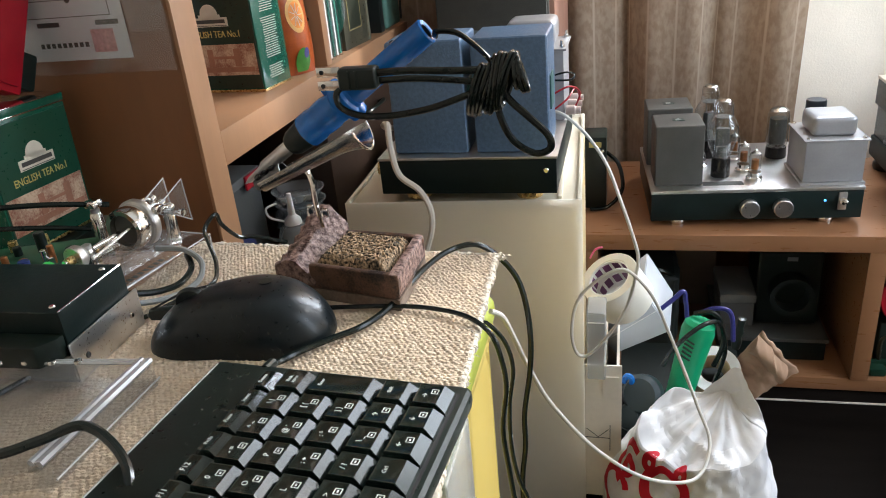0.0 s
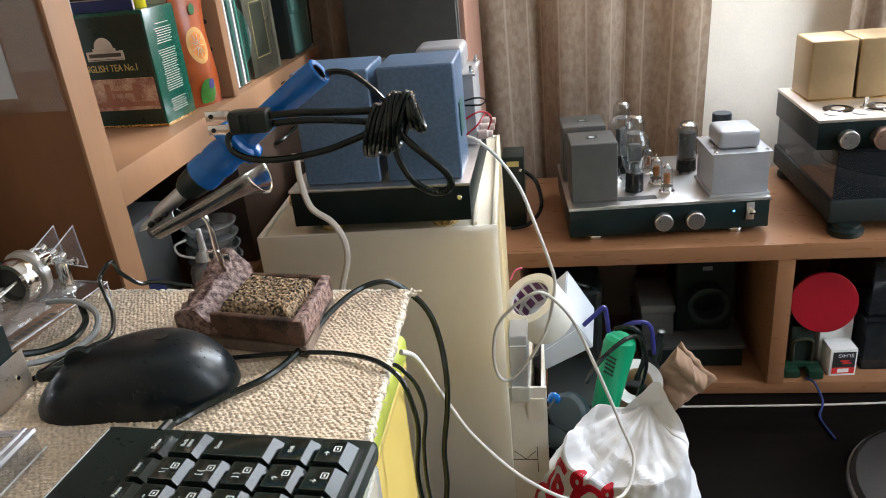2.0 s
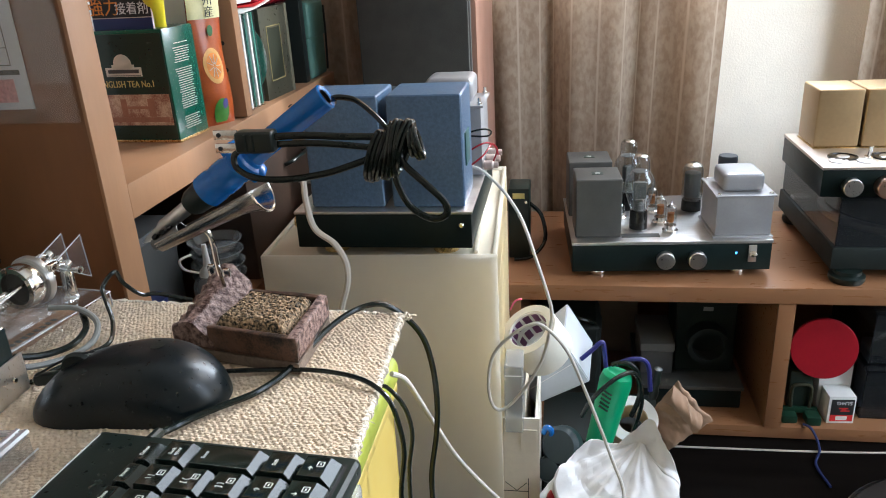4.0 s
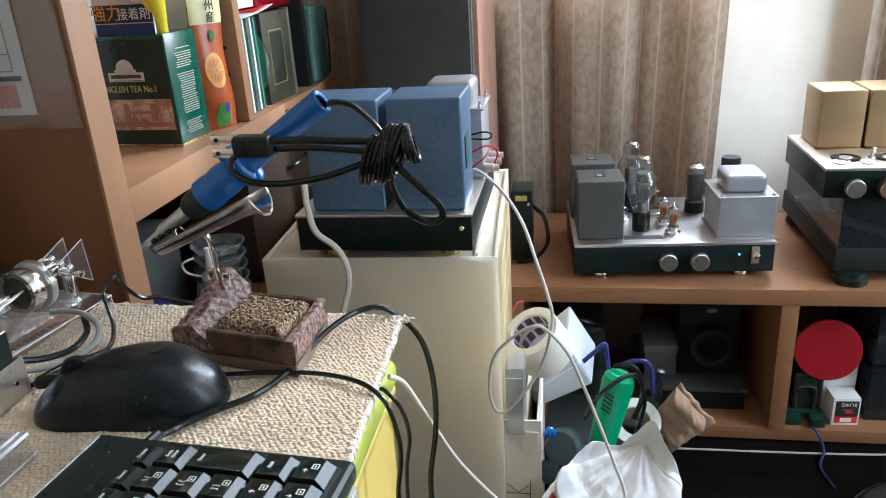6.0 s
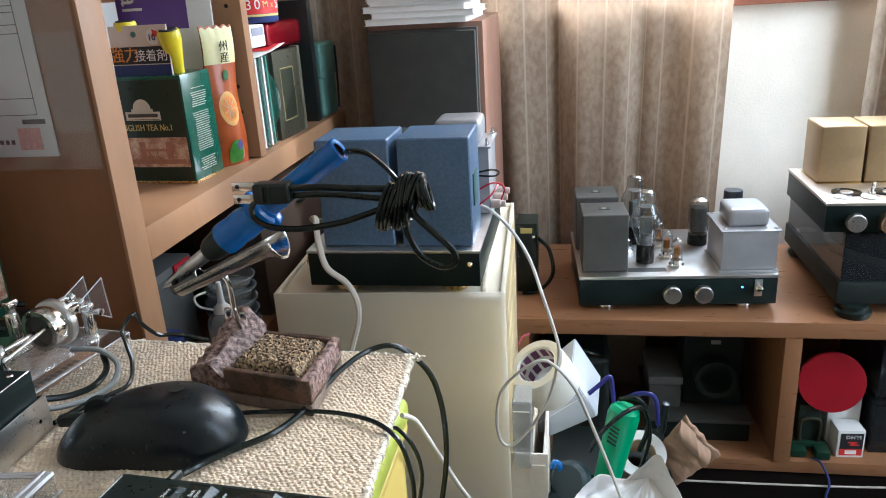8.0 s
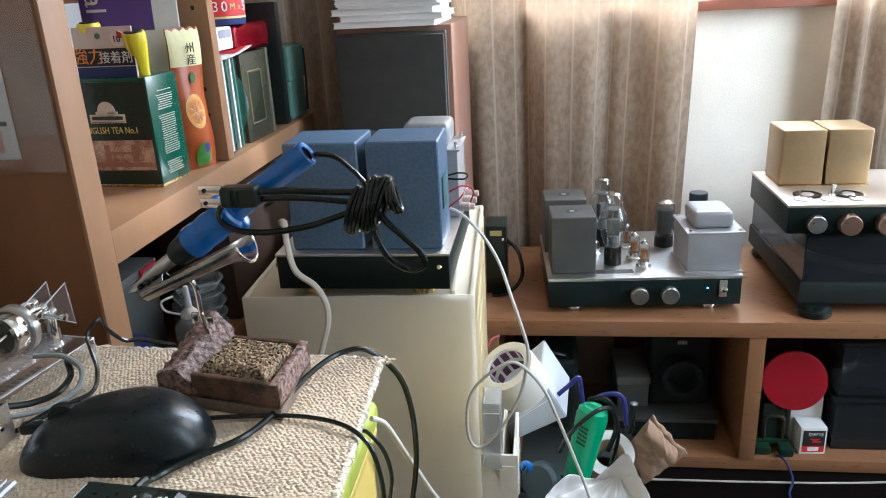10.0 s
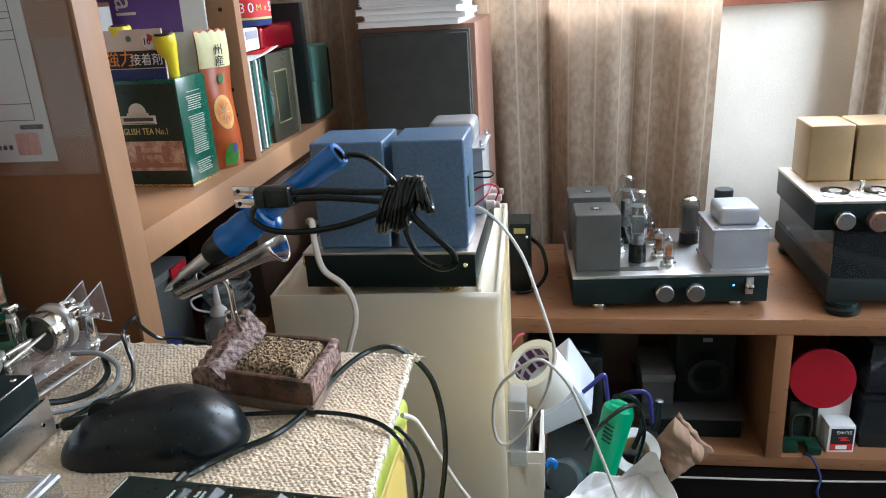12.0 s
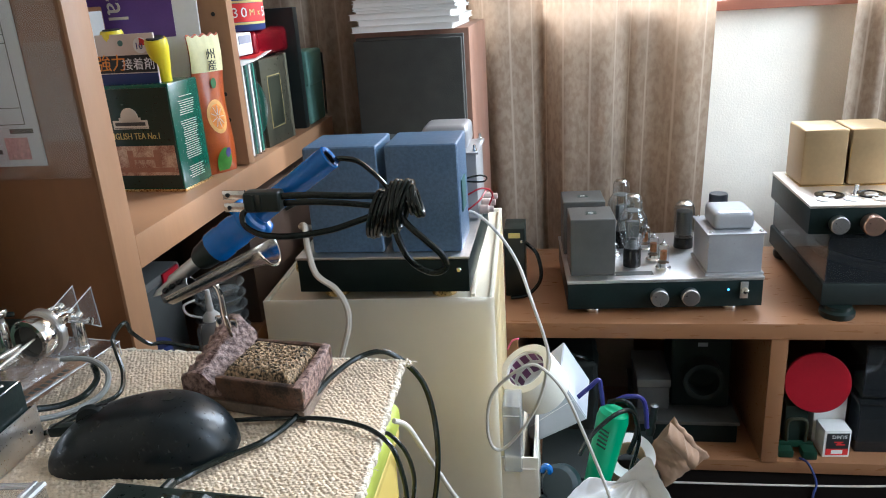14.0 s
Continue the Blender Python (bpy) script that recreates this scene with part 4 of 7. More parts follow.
def key(cx, cy, wx, wy, h=0.0064):
    """A sculpted key: wide foot, narrower dished top."""
    b = bmesh.new()
    rows = []
    # inset of the far side, the near long slope, the two ends, and the height
    for far, near, end, z in ((0, 0, 0, 0), (0.0002, 0.0004, 0.0002, h * 0.30), (0.0010, 0.0050, 0.0014, h), (0.0018, 0.0059, 0.0024, h - 0.0003), (None, None, None, h - 0.0006)):
        if far is None:
            rows.append([b.verts.new((cx - 0.0022, cy, z))])
        else:
            ax, bx, hy = cx - wx / 2 + far, cx + wx / 2 - near, wy / 2 - end
            rows.append([b.verts.new(q) for q in ((ax, cy - hy, z), (bx, cy - hy, z), (bx, cy + hy, z), (ax, cy + hy, z))])
    for a, c in zip(rows, rows[1:]):
        for i in range(4):
            j = (i + 1) % 4
            b.faces.new((a[i], a[j], c[j], c[i]) if len(c) > 1 else (a[i], a[j], c[0]))
    bmesh.ops.transform(b, matrix=KM @ Matrix.Translation((0, 0, 0.0128)), verts=b.verts)
    return b


LEGENDS = [
    (-0.1085, 0.0125, 0.0175, ["Delete", "Insert", "Pause", "PrtSc", "F12", "F11", "F10", "F9", "F8", "F7", "F6", "F5", "F4", "F3", "F2"]),
    (-0.0920, 0.0185, 0.019, ["Back\nspace", "\\ |", "^ ~", "- =", "0", "9 )", "8 (", "7 '", "6 &", "5 %", "4 $", "3 #", "2", "1 !"]),
    (-0.0730, 0.0185, 0.019, ["Enter", "[ {", "@ `", "P", "O", "I", "U", "Y", "T", "R", "E", "W", "Q", "Tab"]),
    (-0.0540, 0.0185, 0.019, ["", "] }", ": *", "; +", "L", "K", "J", "H", "G", "F", "D", "S", "A", "Caps"]),
    (-0.0342, 0.0185, 0.019, ["Shift", "\u2191", "\\ _", "/ ?", ". >", ", <", "M", "N", "B", "V", "C", "X", "Z", "Shift"]),
    (-0.0150, 0.0185, 0.019, ["\u2192", "\u2193", "\u2190", "Ctrl", "Alt", "Fn", "", "", "", "", "", "", "", ""]),
]
LG = Matrix.Rotation(radians(90), 4, "Z")
for kx, wx, pitch, names in LEGENDS:
    for i, name in enumerate(names):
        cy = -0.0200 - i * pitch
        if name == "Enter":
            k = part("key", key(kx + 0.0095, cy, wx + 0.019, pitch - 0.0010), key_black, kb, angle=20)
        elif kx == -0.0540 and i == 0:
            continue
        else:
            k = part("key", key(kx, cy, wx, pitch - 0.0010, 0.0045 if wx < 0.015 else 0.0064), key_black, kb, angle=20)
        if name and i < 9:
            z = 0.0128 + (0.0045 if wx < 0.015 else 0.0064) - 0.0001
            words = name.split("\n")
            lb = bmesh.new()
            for r_, wd in enumerate(words):
                sz = 0.0042 if len(wd) <= 3 else 0.0030
                merge(lb, letters(wd, sz, KM @ pose(kx - 0.0034 + r_ * 0.003, cy - (0.0015 if len(wd) <= 3 else 0), z) @ LG, 0.00012, squeeze=0.9))
            if len(name) <= 3 and wx > 0.015:
                for q in ((0.0008, 0.0012, 0.0002, 0.0040), (0.0040, 0.0044, 0.0002, 0.0040), (0.0012, 0.0040, 0.0002, 0.0006), (0.0012, 0.0040, 0.0036, 0.0040), (0.0022, 0.0030, 0.0014, 0.0028)):
                    box(kx - 0.0018 + q[0], kx - 0.0018 + q[1], cy + q[2], cy + q[3], z - 0.0001, z + 0.0001, m=KM, bm=lb)
            part("legend", lb, dust, k, smooth=False)

# ---- mouse ----
ms = empty("computer_mouse", (0, 0, 0), "matte black computer mouse on the woven mat", "computer mouse")
MM = Matrix.Translation((-0.1725, 0.6035, MT - 0.0008)) @ pose(0, 0, 0, 0, 0, 13)


def mouse_shape(u, v):
    a = u * 2 * math.pi
    c, s = math.cos(a), math.sin(a)
    sx = math.copysign(abs(c) ** 0.85, c)
    sy = math.copysign(abs(s) ** 0.85, s)
    e = v * math.pi / 2
    rr = math.cos(e) ** 0.55 if v < 1 else 0.0
    x = 0.0600 * sx * rr
    wid = 0.0315 * (1 + 0.10 * math.sin(x * 40)) * (1 - 0.10 * math.exp(-((x + 0.01) / 0.02) ** 2))
    y = wid * sy * rr * (1 + 0.03 * math.sin(e * 2))
    top = 0.0372 * (1 - 0.28 * ((x - 0.012) / 0.06) ** 2)
    return MM @ Vector((x, y, top * math.sin(e) ** 1.05))


# shell black leans to teal, the flare tint being part of the colour
part("shell", sheet(mouse_shape, 56, 22), mat("mouse_shell", (0.005, 0.009, 0.011), 0.30, vary=0.15, scale=30, bump=0.05, bump_scale=1500, spec=0.45), ms, "soft-touch black shell", angle=70)
part("button_seam", tube([MM @ Vector((-0.056, 0.002, 0.0235)), MM @ Vector((-0.035, 0.003, 0.0330)), MM @ Vector((-0.018, 0.003, 0.0365))], 0.0007, 6), black_ink, ms)
part("emblem", lathe([(0.0, 0), (0.0042, 0), (0.0042, 0.0003), (0.0, 0.0003)], 18, m=MM @ pose(0.020, 0.002, 0.0369)), black_plastic, ms)
part("wheel", lathe([(0.0, -0.003), (0.009, -0.003), (0.010, 0), (0.009, 0.003), (0.0, 0.003)], 24, m=MM @ pose(-0.030, 0.003, 0.0265, 90)), black_matte, ms)
part("strain_relief", box(-0.0655, -0.045, 0.0135, 0.0215, 0.0085, 0.0165, 0.003, m=MM), black_plastic, ms)

# ---- cords on the desk ----
def cord(name, pts, r, material, label, category="cable", seg=8, flat=1.0, group=""):
    th = empty(name, (0, 0, 0), label, category, group)
    part("sheath", tube(pts, r, seg, flat=flat), material, th)
    return th


cord("mouse_cable", [(-0.236, 0.605, 0.5385), (-0.245, 0.611, 0.533), (-0.247, 0.626, 0.529), (-0.236, 0.648, 0.5295), (-0.228, 0.667, 0.5295), (-0.236, 0.688, 0.535), (-0.246, 0.700, 0.545), (-0.254, 0.711, 0.553), (-0.249, 0.722, 0.561), (-0.252, 0.733, 0.547), (-0.245, 0.743, 0.532), (-0.236, 0.752, 0.5285), (-0.21, 0.758, 0.5205)], 0.0017, black_cord, "black mouse cable looping over the mat")
cord("mouse_cable", [(-0.249, 0.622, 0.5285), (-0.258, 0.608, 0.528), (-0.266, 0.590, 0.528), (-0.280, 0.556, 0.528), (-0.30, 0.50, 0.528)], 0.0017, black_cord, "black cable running along the mat edge")
kc = cord("keyboard_cable", [(-0.132, 0.551, 0.536), (-0.1325, 0.561, 0.533), (-0.1305, 0.572, 0.5295), (-0.123, 0.584, 0.529), (-0.111, 0.597, 0.529), (-0.095, 0.614, 0.529), (-0.084, 0.640, 0.5295), (-0.074, 0.688, 0.532), (-0.060, 0.718, 0.534), (-0.042, 0.731, 0.533), (-0.027, 0.738, 0.519), (-0.014, 0.735, 0.504), (-0.007, 0.730, 0.483), (-0.004, 0.725, 0.456), (-0.005, 0.720, 0.428), (-0.010, 0.715, 0.393), (-0.010, 0.710, 0.363), (-0.013, 0.705, 0.332), (-0.012, 0.704, 0.29), (-0.006, 0.704, 0.15), (0.0, 0.72, 0.004)], 0.0022, black_cord, "thick black keyboard cable hanging off the mat")
part("strain_relief", tube([(-0.132, 0.551, 0.5355), (-0.1324, 0.562, 0.5335)], 0.0032, 10, smooth=False), black_plastic, kc)
cord("black_cable", [(-0.140, 0.634, 0.5285), (-0.119, 0.638, 0.5285), (-0.081, 0.642, 0.5285), (-0.054, 0.640, 0.5285), (-0.030, 0.630, 0.529), (-0.014, 0.620, 0.523), (-0.007, 0.615, 0.506), (-0.005, 0.612, 0.488), (-0.008, 0.608, 0.460), (-0.005, 0.604, 0.432), (-0.001, 0.600, 0.403), (0.004, 0.60, 0.36), (0.006, 0.60, 0.2), (0.01, 0.61, 0.004)], 0.0016, black_cord, "black cable hanging over the mat edge")
cord("black_cable", [(-0.0265, 0.643, 0.5155), (-0.020, 0.640, 0.519), (-0.008, 0.634, 0.509), (-0.003, 0.630, 0.491), (-0.006, 0.627, 0.466), (-0.006, 0.624, 0.435), (-0.002, 0.622, 0.408), (0.006, 0.63, 0.36), (0.01, 0.64, 0.2), (0.02, 0.65, 0.004)], 0.0014, black_cord, "thin black cable hanging over the mat edge")
cord("white_cable", [(-0.040, 1.080, 0.530), (-0.013, 1.082, 0.541), (0.018, 1.065, 0.523), (0.045, 1.030, 0.496), (0.064, 0.985, 0.462), (0.0765, 0.966, 0.430), (0.0804, 0.962, 0.412), (0.0779, 0.962, 0.3904), (0.0696, 0.962, 0.3547), (0.0503, 0.962, 0.3173), (0.0272, 0.962, 0.2898), (0.0143, 0.961, 0.2945), (0.0100, 0.960, 0.3228), (0.0162, 0.959, 0.3598), (0.0358, 0.958, 0.3855), (0.0608, 0.957, 0.4017), (0.0779, 0.957, 0.3939), (0.0975, 0.960, 0.3665), (0.1132, 0.962, 0.3276), (0.1293, 0.962, 0.2841), (0.148, 0.950, 0.236), (0.160, 0.926, 0.206), (0.143, 0.886, 0.190), (0.094, 0.850, 0.216), (0.045, 0.812, 0.278), (0.007, 0.774, 0.356), (-0.008, 0.736, 0.422), (-0.012, 0.698, 0.472), (-0.015, 0.672, 0.505), (-0.021, 0.660, 0.5165)], 0.0019, white_cord, "thin white cable looping down from the blue amplifier")
cord("beige_cable", [(-0.140, 1.09, 0.5275), (-0.186, 1.06, 0.532), (-0.186, 0.98, 0.556), (-0.174, 0.953, 0.566), (-0.172, 0.948, 0.542), (-0.165, 0.945, 0.514), (-0.145, 0.943, 0.498), (-0.134, 0.94, 0.479), (-0.133, 0.937, 0.457), (-0.142, 0.935, 0.427), (-0.152, 0.93, 0.386), (-0.16, 0.93, 0.2), (-0.15, 0.90, 0.004)], 0.0030, beige_cord, "flat beige mains cable hanging from the blue amplifier", flat=1.25)

# ---- soldering iron stand ----
SC = [(-0.174, 0.661), (-0.077, 0.641), (-0.0760, 0.708), (-0.168, 0.722)]


def sp_(u, v):
    a, b, c, d = (Vector(p) for p in SC)
    return a * (1 - u) * (1 - v) + b * u * (1 - v) + c * u * v + d * (1 - u) * v


def quad_body(u0, u1, v0, v1, z0, z1, bm=None, cuts=7, amp=0.0006, freq=160, ztop=None):
    b = prism([tuple(sp_(u, v)) for u, v in ((u0, v0), (u1, v0), (u1, v1), (u0, v1))], z0, z1, 0.0012)
    roughen(b, 2, amp, freq, u0 * 7 + v0 * 3)
    return b if bm is None else merge(bm, b)


st = empty("soldering_stand", (0, 0, 0), "old brown stoneware soldering stand with a charred sponge", "soldering stand")
Z0 = MT - 0.0005
part("foot_plate", quad_body(0.0, 1.0, 0.0, 1.0, Z0, Z0 + 0.008), mat("pale_clay", (0.30, 0.23, 0.18), 0.8, dark=(0.10, 0.07, 0.05), scale=40, bump=0.6, bump_scale=300), st, "pale bare clay foot")
tr_ = quad_body(0.0, 1.0, 0.0, 1.0, Z0 + 0.0082, Z0 + 0.0115)
quad_body(0.30, 1.0, 0.0, 0.085, Z0 + 0.0105, Z0 + 0.0262, tr_)
quad_body(0.30, 1.0, 0.92, 1.0, Z0 + 0.0105, Z0 + 0.0262, tr_)
part("tray", tr_, stone, st, "brown glazed stoneware tray")
part("side_wall", quad_body(0.925, 1.0, 0.0, 1.0, Z0 + 0.0105, Z0 + 0.0264), stone_ash, st)


def block_top(u, v):
    p = sp_(0.01 + u * 0.33, v)
    hgt = 0.028 + 0.017 * v ** 1.5 - 0.014 * max(0, (u - 0.55) / 0.45)
    if u < 0.32:
        hgt += 0.0016 * math.sin(v * 38) * (0.32 - u) / 0.32 - 0.006 * (0.32 - u) / 0.32
    n = noise.fractal(Vector((p.x, p.y, hgt)) * 260, 0.8, 2.2, 4)
    return Vector((p.x, p.y, Z0 + hgt + 0.0008 * n))


bl_ = bmesh.new()
nU, nV = 36, 60
g_top = [[bl_.verts.new(block_top(i / nU, j / nV)) for j in range(nV + 1)] for i in range(nU + 1)]
for i in range(nU):
    for j in range(nV):
        bl_.faces.new((g_top[i][j], g_top[i + 1][j], g_top[i + 1][j + 1], g_top[i][j + 1]))
ring = [g_top[i][0] for i in range(nU + 1)] + [g_top[nU][j] for j in range(1, nV + 1)] + [g_top[i][nV] for i in range(nU - 1, -1, -1)] + [g_top[0][j] for j in range(nV - 1, 0, -1)]
low = [bl_.verts.new((v.co.x, v.co.y, Z0 + 0.0105)) for v in ring]
for i in range(len(ring)):
    j = (i + 1) % len(ring)
    bl_.faces.new((ring[i], low[i], low[j], ring[j]))
part("rest_block", bl_, stone_ash, st, "crusted iron rest block with worn ridges")
sg = bmesh.new()
mrot = Matrix.Translation((*sp_(0.615, 0.50), Z0 + 0.0118)) @ pose(0, 0, 0, 0, 0, -7)


def sponge_top(u, v):
    x, y = (u - 0.5) * 0.054, (v - 0.5) * 0.050
    e = min(u, 1 - u, v, 1 - v)
    hgt = 0.0190 * (1 - math.exp(-e * 26)) + 0.0008 * math.sin(u * 5 + 1)
    pit = noise.noise(Vector((x, y, 0)) * 520) + 0.6 * noise.noise(Vector((x, y, 3)) * 1000)
    if e > 0.03:
        hgt -= 0.0048 * max(0, pit)
    return mrot @ Vector((x, y, hgt))


part("sponge", sheet(sponge_top, 84, 80), sponge, st, "charred ochre cleaning sponge")
hk = tube([(-0.1495, 0.699, Z0 + 0.036), (-0.1500, 0.6955, 0.5800), (-0.1488, 0.692, 0.5985), (-0.1505, 0.6895, 0.6068), (-0.1570, 0.687, 0.6080), (-0.166, 0.684, 0.6045)], 0.0019, 10, steps=6)
part("wire_support", hk, chrome, st, "bent bright wire support")
part("wing_nut", box(-0.1580, -0.1530, 0.695, 0.698, 0.5700, 0.5790, 0.0012), chrome, st)
part("wing_nut", box(-0.1470, -0.1420, 0.695, 0.698, 0.5690, 0.5760, 0.0012), chrome, st)

# holder shell: a half tube with a flared lip
HA, HB = Vector((-0.1790, 0.677, 0.6030)), Vector((-0.1040, 0.681, 0.6395))
hax = (HB - HA).normalized()
hup = Vector((-hax.z, 0, hax.x)).normalized()
hsd = hax.cross(hup).normalized()


def holder_shell(u, v):
    r = 0.0066 + 0.0042 * u + 0.0048 * max(0, (u - 0.74) / 0.26) ** 2
    a = math.pi * (1.0 + v * 1.0) + (0.25 - 0.25 * u) * (v - 0.5) * 2
    c = HA.lerp(HB, u)
    return c + (hsd * math.cos(a) + hup * math.sin(a)) * r


part("holder_shell", sheet(holder_shell, 36, 24, 0.0008), mat("satin_steel", (0.48, 0.47, 0.45), 0.22, 1.0, vary=0.06, scale=40), st, "polished metal half-tube holder")
lip = [holder_shell(1.0, i / 24) for i in range(25)]
part("rolled_lip", tube(lip, 0.0010, 8, smooth=False), chrome, st)
part("tip_cage", sheet(lambda u, v: HA - hax * 0.004 * (1 - u) + hax * 0.020 * u + (hsd * math.cos(v * 2 * math.pi) + hup * math.sin(v * 2 * math.pi)) * (0.0042 + 0.0018 * u), 10, 24, 0.0006), mat("scorched_steel", (0.12, 0.12, 0.12), 0.35, 1.0, vary=0.3, scale=90), st, "pierced metal guard tube")
for i in range(3):
    q = HA + hax * (0.001 + i * 0.0065) + hup * (0.0044 + 0.0005 * i) + hsd * 0.002
    part("guard_hole", lathe([(0.0, 0), (0.0022, 0), (0.0022, 0.0016), (0.0, 0.0016)], 14, m=along(q, q + hup * 0.9 + hsd * 0.5)), black_ink, st)

# ---- soldering iron with its knotted cord ----
ir = empty("soldering_iron", (0, 0, 0), "blue-handled soldering iron with a knotted black cord", "soldering iron")
IA, IB = Vector((-0.0520, 0.682, 0.6985)), Vector((-0.182, 0.6800, 0.6090))
IM = along(IA, IB)
part("handle", lathe([(0.0048, 0.001), (0.0074, 0.0), (0.0084, 0.001), (0.0084, 0.010), (0.0079, 0.045), (0.0083, 0.066), (0.0, 0.062)], 28, m=IM, closed=False), blue_plastic, ir, "glossy blue plastic handle")
part("end_hole", lathe([(0.0, 0.004), (0.0060, 0.004), (0.0052, 0.0006)], 20, m=IM, closed=False), black_ink, ir)
part("grip", lathe([(0.0, 0.064), (0.0088, 0.064), (0.0106, 0.069), (0.0113, 0.078), (0.0106, 0.081), (0.0115, 0.085), (0.0115, 0.092), (0.0108, 0.095), (0.0116, 0.099), (0.0116, 0.107), (0.0, 0.107)], 32, m=IM), blue_plastic, ir, "ribbed blue grip")
part("guard_flange", lathe([(0.0085, 0.0655), (0.0118, 0.0675), (0.0132, 0.0710), (0.0130, 0.0745), (0.0112, 0.0770), (0.0085, 0.0775)], 32, m=IM, closed=False), blue_plastic, ir, "blue finger guard")
LU = IM.to_3x3().inverted() @ Vector((-0.56, 0.0, 0.83))
for ang, out, z in ((math.degrees(math.atan2(LU.y, LU.x)), 0.0155, 0.074), (math.degrees(math.atan2(LU.y, LU.x)) + 165, 0.0150, 0.071)):
    part("guard_lobe", box(0.006, out, -0.0060, 0.0060, z - 0.006, z + 0.006, 0.0042, m=IM @ pose(0, 0, 0, 0, 0, ang), seg=4), blue_plastic, ir)
part("collar", lathe([(0.0, 0.1072), (0.0098, 0.1072), (0.0100, 0.111), (0.0090, 0.120), (0.0070, 0.124), (0.0, 0.124)], 28, m=IM), black_plastic, ir)
part("barrel", lathe([(0.0, 0.124), (0.0050, 0.124), (0.0048, 0.150), (0.0030, 0.154), (0.0022, 0.166), (0.0, 0.172)], 20, m=IM), steel, ir, "dull metal barrel and tip")
part("screw", lathe([(0.0, 0), (0.0017, 0), (0.0013, 0.0008), (0.0, 0.0008)], 10, m=IM @ pose(0, 0, 0.022) @ pose(0.0025, 0.0085, 0, -90, 0, 0)), black_ink, ir)
fl = 1.6
part("cord", tube([IA + Vector((0.004, 0, -0.004)), (-0.044, 0.674, 0.6985), (-0.032, 0.671, 0.6975), (-0.021, 0.666, 0.691), (-0.012, 0.660, 0.684), (-0.006, 0.658, 0.676)], 0.00135, 8, flat=fl, up=(0, 1, 0)), black_cord, ir, "flat black twin cord")
part("cord", tube([(-0.006, 0.661, 0.677), (-0.020, 0.660, 0.6775), (-0.040, 0.660, 0.6780), (-0.060, 0.660, 0.6790), (-0.082, 0.660, 0.6785)], 0.0014, 8, flat=fl, up=(0, 1, 0)), black_cord, ir)
part("cord", tube([(-0.010, 0.662, 0.669), (-0.038, 0.663, 0.672), (-0.060, 0.663, 0.6735), (-0.082, 0.663, 0.673)], 0.0013, 8, flat=fl, up=(0, 1, 0)), black_cord, ir)
part("cord", tube([(-0.016, 0.664, 0.666), (-0.036, 0.664, 0.659), (-0.053, 0.662, 0.6545), (-0.077, 0.661, 0.6515), (-0.096, 0.660, 0.653), (-0.107, 0.660, 0.659), (-0.108, 0.661, 0.667), (-0.102, 0.662, 0.672)], 0.00135, 8, flat=fl, up=(0, 1, 0)), black_cord, ir)
part("cord", tube([(-0.008, 0.660, 0.672), (-0.001, 0.659, 0.660), (0.011, 0.657, 0.649), (0.0215, 0.657, 0.638), (0.0220, 0.657, 0.630), (0.013, 0.657, 0.6275), (0.001, 0.657, 0.635), (-0.006, 0.658, 0.648), (-0.009, 0.660, 0.662)], 0.0014, 8, flat=fl, up=(0, 1, 0)), black_cord, ir)
rnd = random.Random(21)
for i in range(7):
    # side by side wraps round the bundle, then two short turns round the wraps
    if i < 5:
        a0 = radians(76 + rnd.uniform(-4, 4))
        c = Vector((-0.0105 + (i - 2) * 0.0044, 0.661 + rnd.uniform(-0.0012, 0.0012), 0.6685 + 0.0016 * (i - 2)))
        L_, W_ = 0.0172 - 0.0012 * abs(i - 2) + rnd.uniform(-0.0006, 0.0006), 0.0088 + rnd.uniform(0, 0.0010)
    else:
        a0 = radians(98 + rnd.uniform(-6, 6))
        c = Vector((0.0045 + (i - 5) * 0.0022, 0.6585, 0.6755 - (i - 5) * 0.0022))
        L_, W_ = 0.0085, 0.0080
    ax = Vector((math.cos(a0), 0, math.sin(a0)))
    side_ = Vector((math.sin(a0), 0, -math.cos(a0)))
    pts = [c + ax * L_ * math.cos(k) + Vector((0, 1, 0)) * W_ * math.sin(k) + side_ * 0.0014 * math.sin(k + i * 1.7) for k in (2 * math.pi * j / 12 for j in range(12))]
    for o in (-0.00125, 0.00125):
        part("cord_wrap", tube([q + side_ * o for q in pts], 0.0017, 8, loop=True, steps=4), black_cord, ir)
pl = part("plug", box(-0.1045, -0.0800, 0.655, 0.667, 0.6690, 0.6825, 0.003, m=None, seg=3), black_plastic, ir, "black two-pin mains plug")
part("plug_ridge", box(-0.0980, -0.0963, 0.6540, 0.6680, 0.6705, 0.6810, 0.0006), black_plastic, pl)
part("plug_ridge", box(-0.0935, -0.0918, 0.6540, 0.6680, 0.6705, 0.6810, 0.0006), black_plastic, pl)
for z in (0.6798, 0.6715):
    pn = part("prong", box(-0.1195, -0.1043, 0.6605, 0.6620, z - 0.0030, z + 0.0030, 0.0004), chrome, pl)
    part("prong_hole", lathe([(0.0, 0), (0.0014, 0), (0.0014, 0.0003), (0.0, 0.0003)], 12, m=pose(-0.1160, 0.6604, z, 90)), black_ink, pn)

